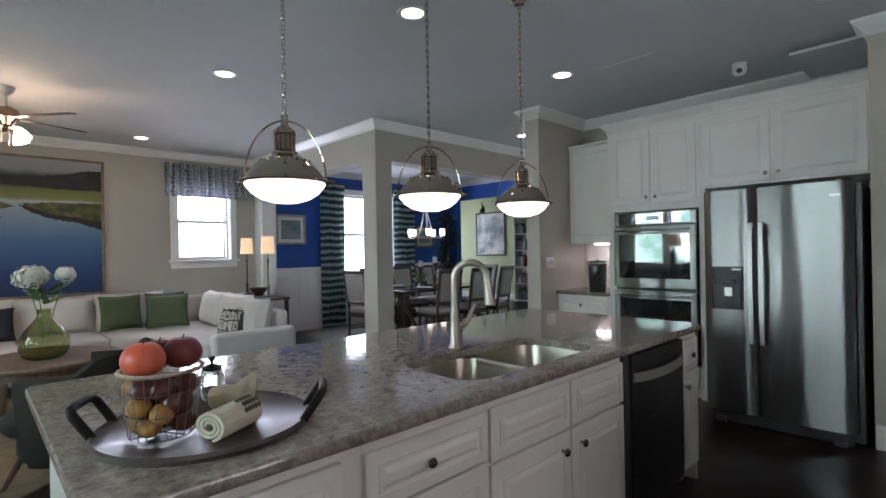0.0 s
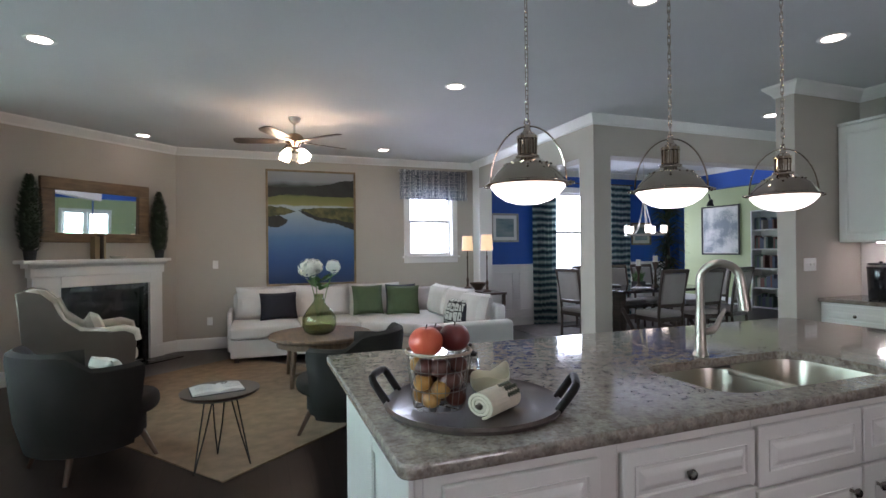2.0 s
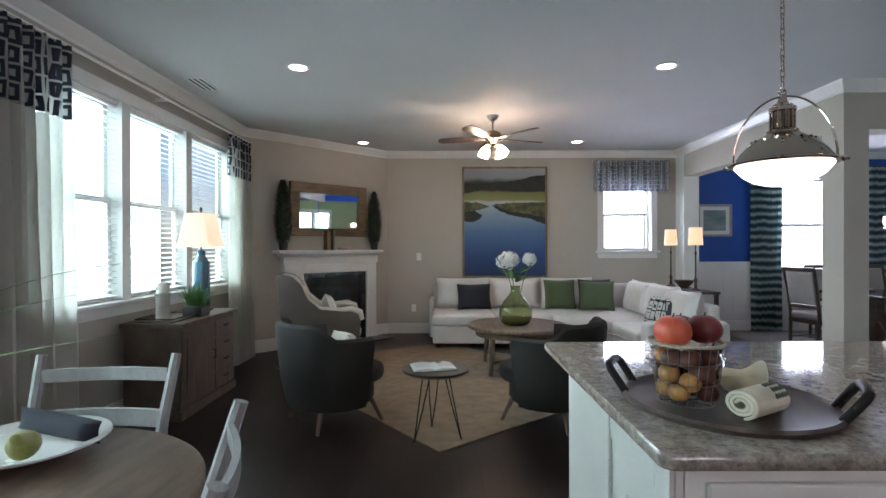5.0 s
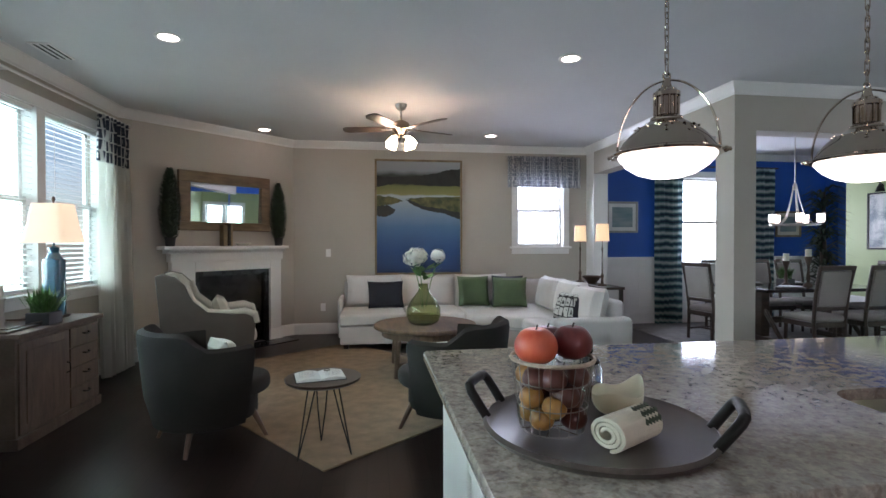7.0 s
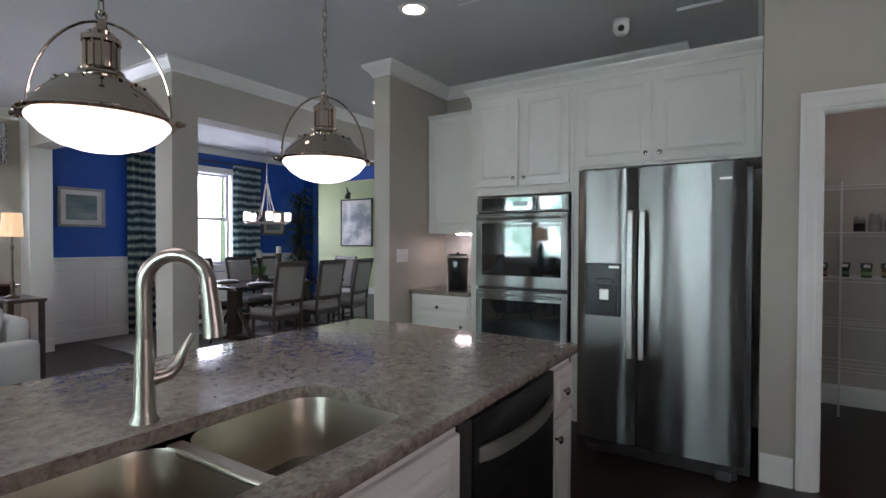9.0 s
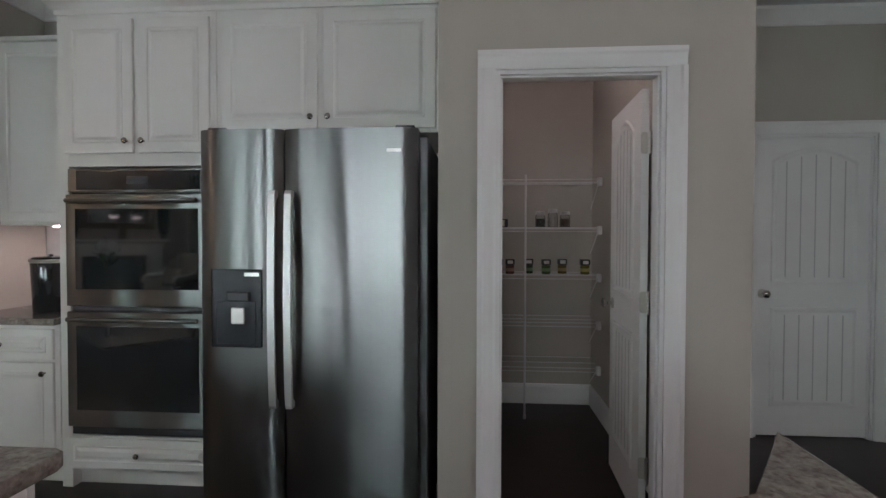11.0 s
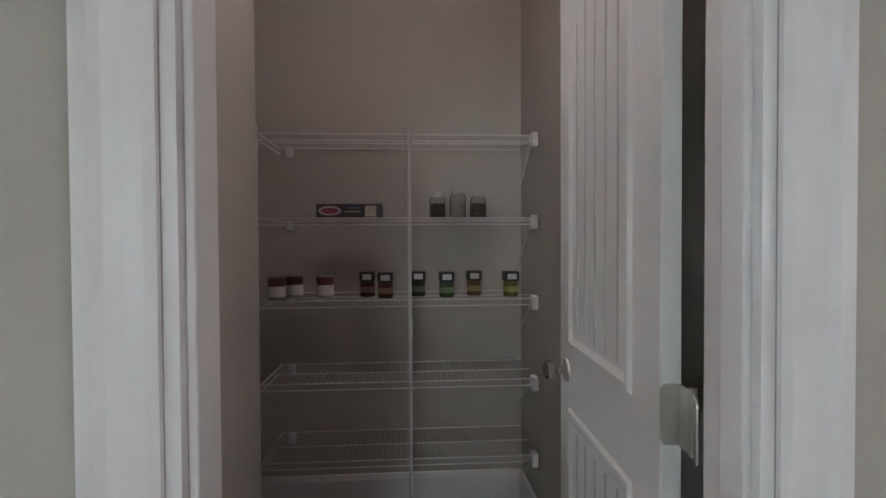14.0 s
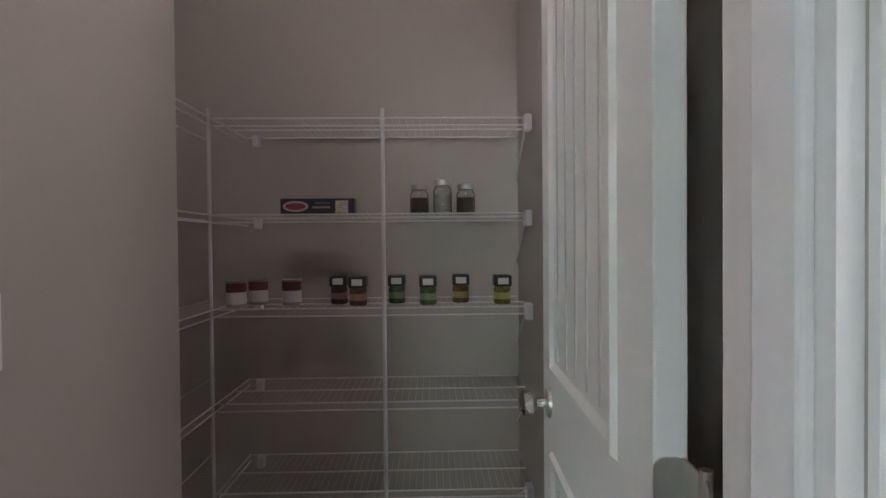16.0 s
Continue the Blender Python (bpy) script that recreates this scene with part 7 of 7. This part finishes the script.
sc = thing("swing_arm_sconce", "black swing-arm wall lamp above the painting", "wall lamp", 10.998, 9.62, 2.55, -90)
part("wall_plate", lathe([(0, 0), (0.06, 0), (0.06, 0.015), (0, 0.02)], 16, m=pose(-0.2, 0, 0, 90)), IRON, sc)
part("arm", tube([(-0.2, 0, 0), (-0.05, -0.25, 0.16), (0.12, -0.4, -0.02)], 0.012, 8), IRON, sc)
part("shade", lathe([(0.02, 0.0), (0.05, -0.03), (0.085, -0.13), (0.082, -0.13), (0.0, -0.02)], 18, m=pose(0.12, -0.4, -0.02)), IRON, sc, smooth=True)
bc = thing("bookcase", "tall white open bookcase in the study", "bookcase", 10.99, 8.5, 0, -90)
part("back", B(0, 1.0, -0.02, -0.001, 0, 2.2), TRIM, bc)
for xx in (0, 0.97):
    part("side", B(xx, xx + 0.03, -0.32, -0.021, 0, 2.2), TRIM, bc)
for k in range(6):
    part("shelf", B(0.031, 0.969, -0.32, -0.021, 0.03 + 0.43 * k, 0.055 + 0.43 * k), TRIM, bc)
rnd = random.Random(9)
for k in range(5):
    xx = 0.06
    while xx < 0.72:
        w, h = rnd.uniform(0.03, 0.055), rnd.uniform(0.2, 0.3)
        b = thing("book", "hardback book on the study bookcase", "book", 0, 0, 0, group="study books")
        b.matrix_basis = pose(10.99, 8.5, 0.0555 + 0.43 * k, 0, 0, -90) @ pose(xx, -0.28, 0)
        cols = [(0.05, 0.06, 0.1), (0.3, 0.28, 0.24), (0.12, 0.04, 0.03), (0.06, 0.1, 0.08)]
        part("cover", B(0, w, 0, 0.2, 0, h, 0.002, 1), mat("study_book", rnd.choice(cols), 0.6), b)
        xx += w + 0.002 + (0.12 if rnd.random() < 0.15 else 0)

# dining table and chairs
drug = part("dining_rug", B(4.35, 8.0, 5.35, 8.15, 0.0005, 0.011, 0.003), mat("grey_rug", (0.22, 0.21, 0.2), 0.95, var=0.2, scale=7, bump=0.6, bscale=150))
tagged(drug, "grey woven rug under the dining table", "rug")
dt = thing("dining_table", "dark polished dining table on a trestle", "table", 6.12, 6.75, 0.0115)
part("tabletop", B(-0.95, 0.95, -0.52, 0.52, 0.71, 0.75, 0.008), mat("polished_espresso", (0.018, 0.014, 0.013), 0.12, var=0.2, bump=0, stretch=(1, 8, 1)), dt)
for s in (-1, 1):
    part("trestle_post", B(s * 0.6 - 0.06, s * 0.6 + 0.06, -0.09, 0.09, 0.08, 0.709, 0.01), WOOD_DARK, dt)
    part("trestle_foot", B(s * 0.6 - 0.05, s * 0.6 + 0.05, -0.4, 0.4, 0, 0.08, 0.015), WOOD_DARK, dt)
    for q in (-1, 1):
        part("brace", tube([(s * 0.6, q * 0.36, 0.07), (s * 0.6, q * 0.06, 0.45)], 0.03, 8), WOOD_DARK, dt)
part("stretcher", B(-0.54, 0.54, -0.04, 0.04, 0.25, 0.33, 0.01), WOOD_DARK, dt)


def dining_chair(x, y, rz):
    c = thing("dining_chair", "dark wooden dining chair with grey upholstered seat and back", "chair", x, y, 0.0115, rz, group="dining chairs")
    UPH = bpy.data.materials.get("grey_upholstery") or mat("grey_upholstery", (0.26, 0.235, 0.22), 0.9, var=0.06, bump=0.3, bscale=260)
    part("seat", B(-0.23, 0.23, -0.21, 0.24, 0.40, 0.48, 0.03, 3), UPH, c, smooth=True)
    part("seat_rail", B(-0.235, 0.235, -0.215, 0.24, 0.34, 0.399, 0.005), WOOD_DARK, c)
    for s in (-1, 1):
        part("back_post", tube([(s * 0.20, -0.22, 0.003), (s * 0.21, -0.20, 0.42), (s * 0.215, -0.235, 0.75), (s * 0.225, -0.30, 1.06)], 0.021, 8), WOOD_DARK, c, smooth=True)
        part("front_leg", tube([(s * 0.2, 0.2, 0.345), (s * 0.205, 0.205, 0.003)], 0.024, 8, taper=[1, 0.7]), WOOD_DARK, c, smooth=True)
        part("side_stretcher", tube([(s * 0.2, -0.2, 0.14), (s * 0.203, 0.2, 0.14)], 0.012, 6), WOOD_DARK, c)
    part("top_rail", B(-0.235, 0.235, -0.022, 0.022, 0, 0.055, 0.008, 2, pose(0, -0.295, 1.02, 10)), WOOD_DARK, c)
    part("lower_rail", B(-0.20, 0.20, -0.018, 0.018, 0, 0.045, 0.006, 2, pose(0, -0.205, 0.54, 6)), WOOD_DARK, c)
    part("back_pad", B(-0.195, 0.195, -0.022, 0.022, 0, 0.43, 0.015, 3, pose(0, -0.215, 0.59, 10)), UPH, c, "grey upholstered back", True)
    part("cross_stretcher", tube([(-0.2, 0.0, 0.14), (0.2, 0.0, 0.14)], 0.012, 6), WOOD_DARK, c)
    return c


d0 = dining_chair(5.62, 6.02, 0)
for x, y, r in ((6.32, 6.02, 0), (6.98, 6.08, 12), (5.62, 7.5, 180), (6.32, 7.5, 180), (6.9, 7.5, 180), (4.95, 6.95, -80), (7.35, 6.75, 90)):
    copy_thing(d0, pose(x, y, 0.0115, 0, 0, r))
for k, (x, y, h) in enumerate(((5.95, 6.8, 0.34), (6.22, 6.72, 0.40))):
    c = thing("candlestick", "turned dark candlestick with a white pillar candle", "candlestick", x, y, 0.762, group="dining candlesticks")
    part("stem", lathe([(0, 0), (0.06, 0), (0.05, 0.02), (0.018, 0.05), (0.025, 0.1), (0.014, h * 0.55), (0.022, h * 0.7), (0.05, h * 0.97), (0.05, h), (0, h)], 18), BRONZE, c, smooth=True)
    part("candle", lathe([(0, h), (0.037, h), (0.037, h + 0.1), (0, h + 0.1)], 18), CREAM, c, "white pillar candle")
tuft("centrepiece_plant", "small green plant on the dining table", 6.08, 6.95, 0.762, 0.16, 0.22, 160, LEAF2, 0.08, 8)
for x, y in ((5.65, 6.4), (6.3, 6.4), (5.65, 7.1), (6.3, 7.1)):
    pl = thing("place_setting", "white plate on a dark charger", "plate", x, y, 0.762, group="place settings")
    part("charger", lathe([(0, 0), (0.13, 0), (0.165, 0.012), (0.16, 0.015), (0, 0.008)], 28), BRONZE, pl, smooth=True)
    part("plate", lathe([(0, 0.012), (0.08, 0.013), (0.13, 0.028), (0.127, 0.031), (0, 0.018)], 28), mat("white_china", (0.65, 0.65, 0.65), 0.2, var=0.02, bump=0), pl, smooth=True)

ch = thing("chandelier", "brushed nickel ring chandelier with glowing glass cups", "chandelier", 6.08, 6.80, 1.60)
part("ring", tube([(0.29 * math.cos(t), 0.29 * math.sin(t), 0) for t in (2 * math.pi * k / 48 for k in range(48))], 0.011, 8, closed=True), NICKEL, ch, smooth=True)
part("rod", tube([(0, 0, 0.55), (0, 0, H - 1.60 - 0.03)], 0.007, 8), NICKEL, ch)
part("hub", lathe([(0, 0.48), (0.02, 0.49), (0.03, 0.53), (0.018, 0.57), (0, 0.58)], 16), NICKEL, ch, smooth=True)
part("canopy", lathe([(0, -0.04), (0.03, -0.035), (0.06, -0.01), (0.062, 0), (0, 0)], 24, m=pose(0, 0, H - 1.60)), NICKEL, ch, smooth=True)
CUP = glow("chandelier_cup_glow", (1.0, 0.9, 0.78), 3.0)
for k in range(5):
    m = pose(0, 0, 0, 0, 0, 72 * k + 22)
    part("arm", tube([(0.02, 0, 0.53), (0.06, 0, 0.32), (0.12, 0, 0.10), (0.21, 0, 0.015), (0.29, 0, 0.0)], 0.007, 8, m=m), NICKEL, ch, smooth=True)
    part("cup_holder", lathe([(0, 0.0), (0.03, 0.01), (0.045, 0.025), (0, 0.03)], 16, m=m @ pose(0.29, 0, 0)), NICKEL, ch, smooth=True)
    part("glass_cup", lathe([(0, 0.031), (0.040, 0.031), (0.046, 0.055), (0.046, 0.145), (0.043, 0.145), (0.0, 0.135)], 18, m=m @ pose(0.29, 0, 0)), CUP, ch, "glowing glass cup", True)

fern = thing("tall_plant", "tall dark potted plant with drooping blades in the dining corner", "plant", 7.75, 8.0, 0.0)
part("pot", lathe([(0, 0), (0.14, 0), (0.19, 0.35), (0.2, 0.36), (0.17, 0.36), (0, 0.33)], 24), BLACK, fern, "dark tapered pot", True)
part("trunk", tube([(0, 0, 0.33), (0.02, 0.01, 0.9), (0.0, 0.0, 1.5), (0.01, 0, 2.2)], 0.06, 8, taper=[1, 0.9, 0.7, 0.4]), WOOD_DARK, fern)
rnd = random.Random(12)
bm = bmesh.new()
for k in range(320):
    a, z0 = rnd.random() * 6.283, rnd.uniform(0.6, 2.2)
    ln = rnd.uniform(0.25, 0.5)
    d = Vector((math.cos(a), math.sin(a), 0))
    q = Vector((-math.sin(a), math.cos(a), 0)) * 0.02
    p0, p1, p2 = Vector((0, 0, z0)), Vector((0, 0, z0 + 0.12)) + d * ln * 0.5, Vector((0, 0, z0 + 0.02)) + d * ln
    v = [bm.verts.new(p) for p in (p0 - q * 0.4, p0 + q * 0.4, p1 + q, p1 - q, p2)]
    bm.faces.new(v[:4])
    bm.faces.new((v[3], v[2], v[4]))
part("foliage", bm, LEAF, fern, "long dark drooping blades")
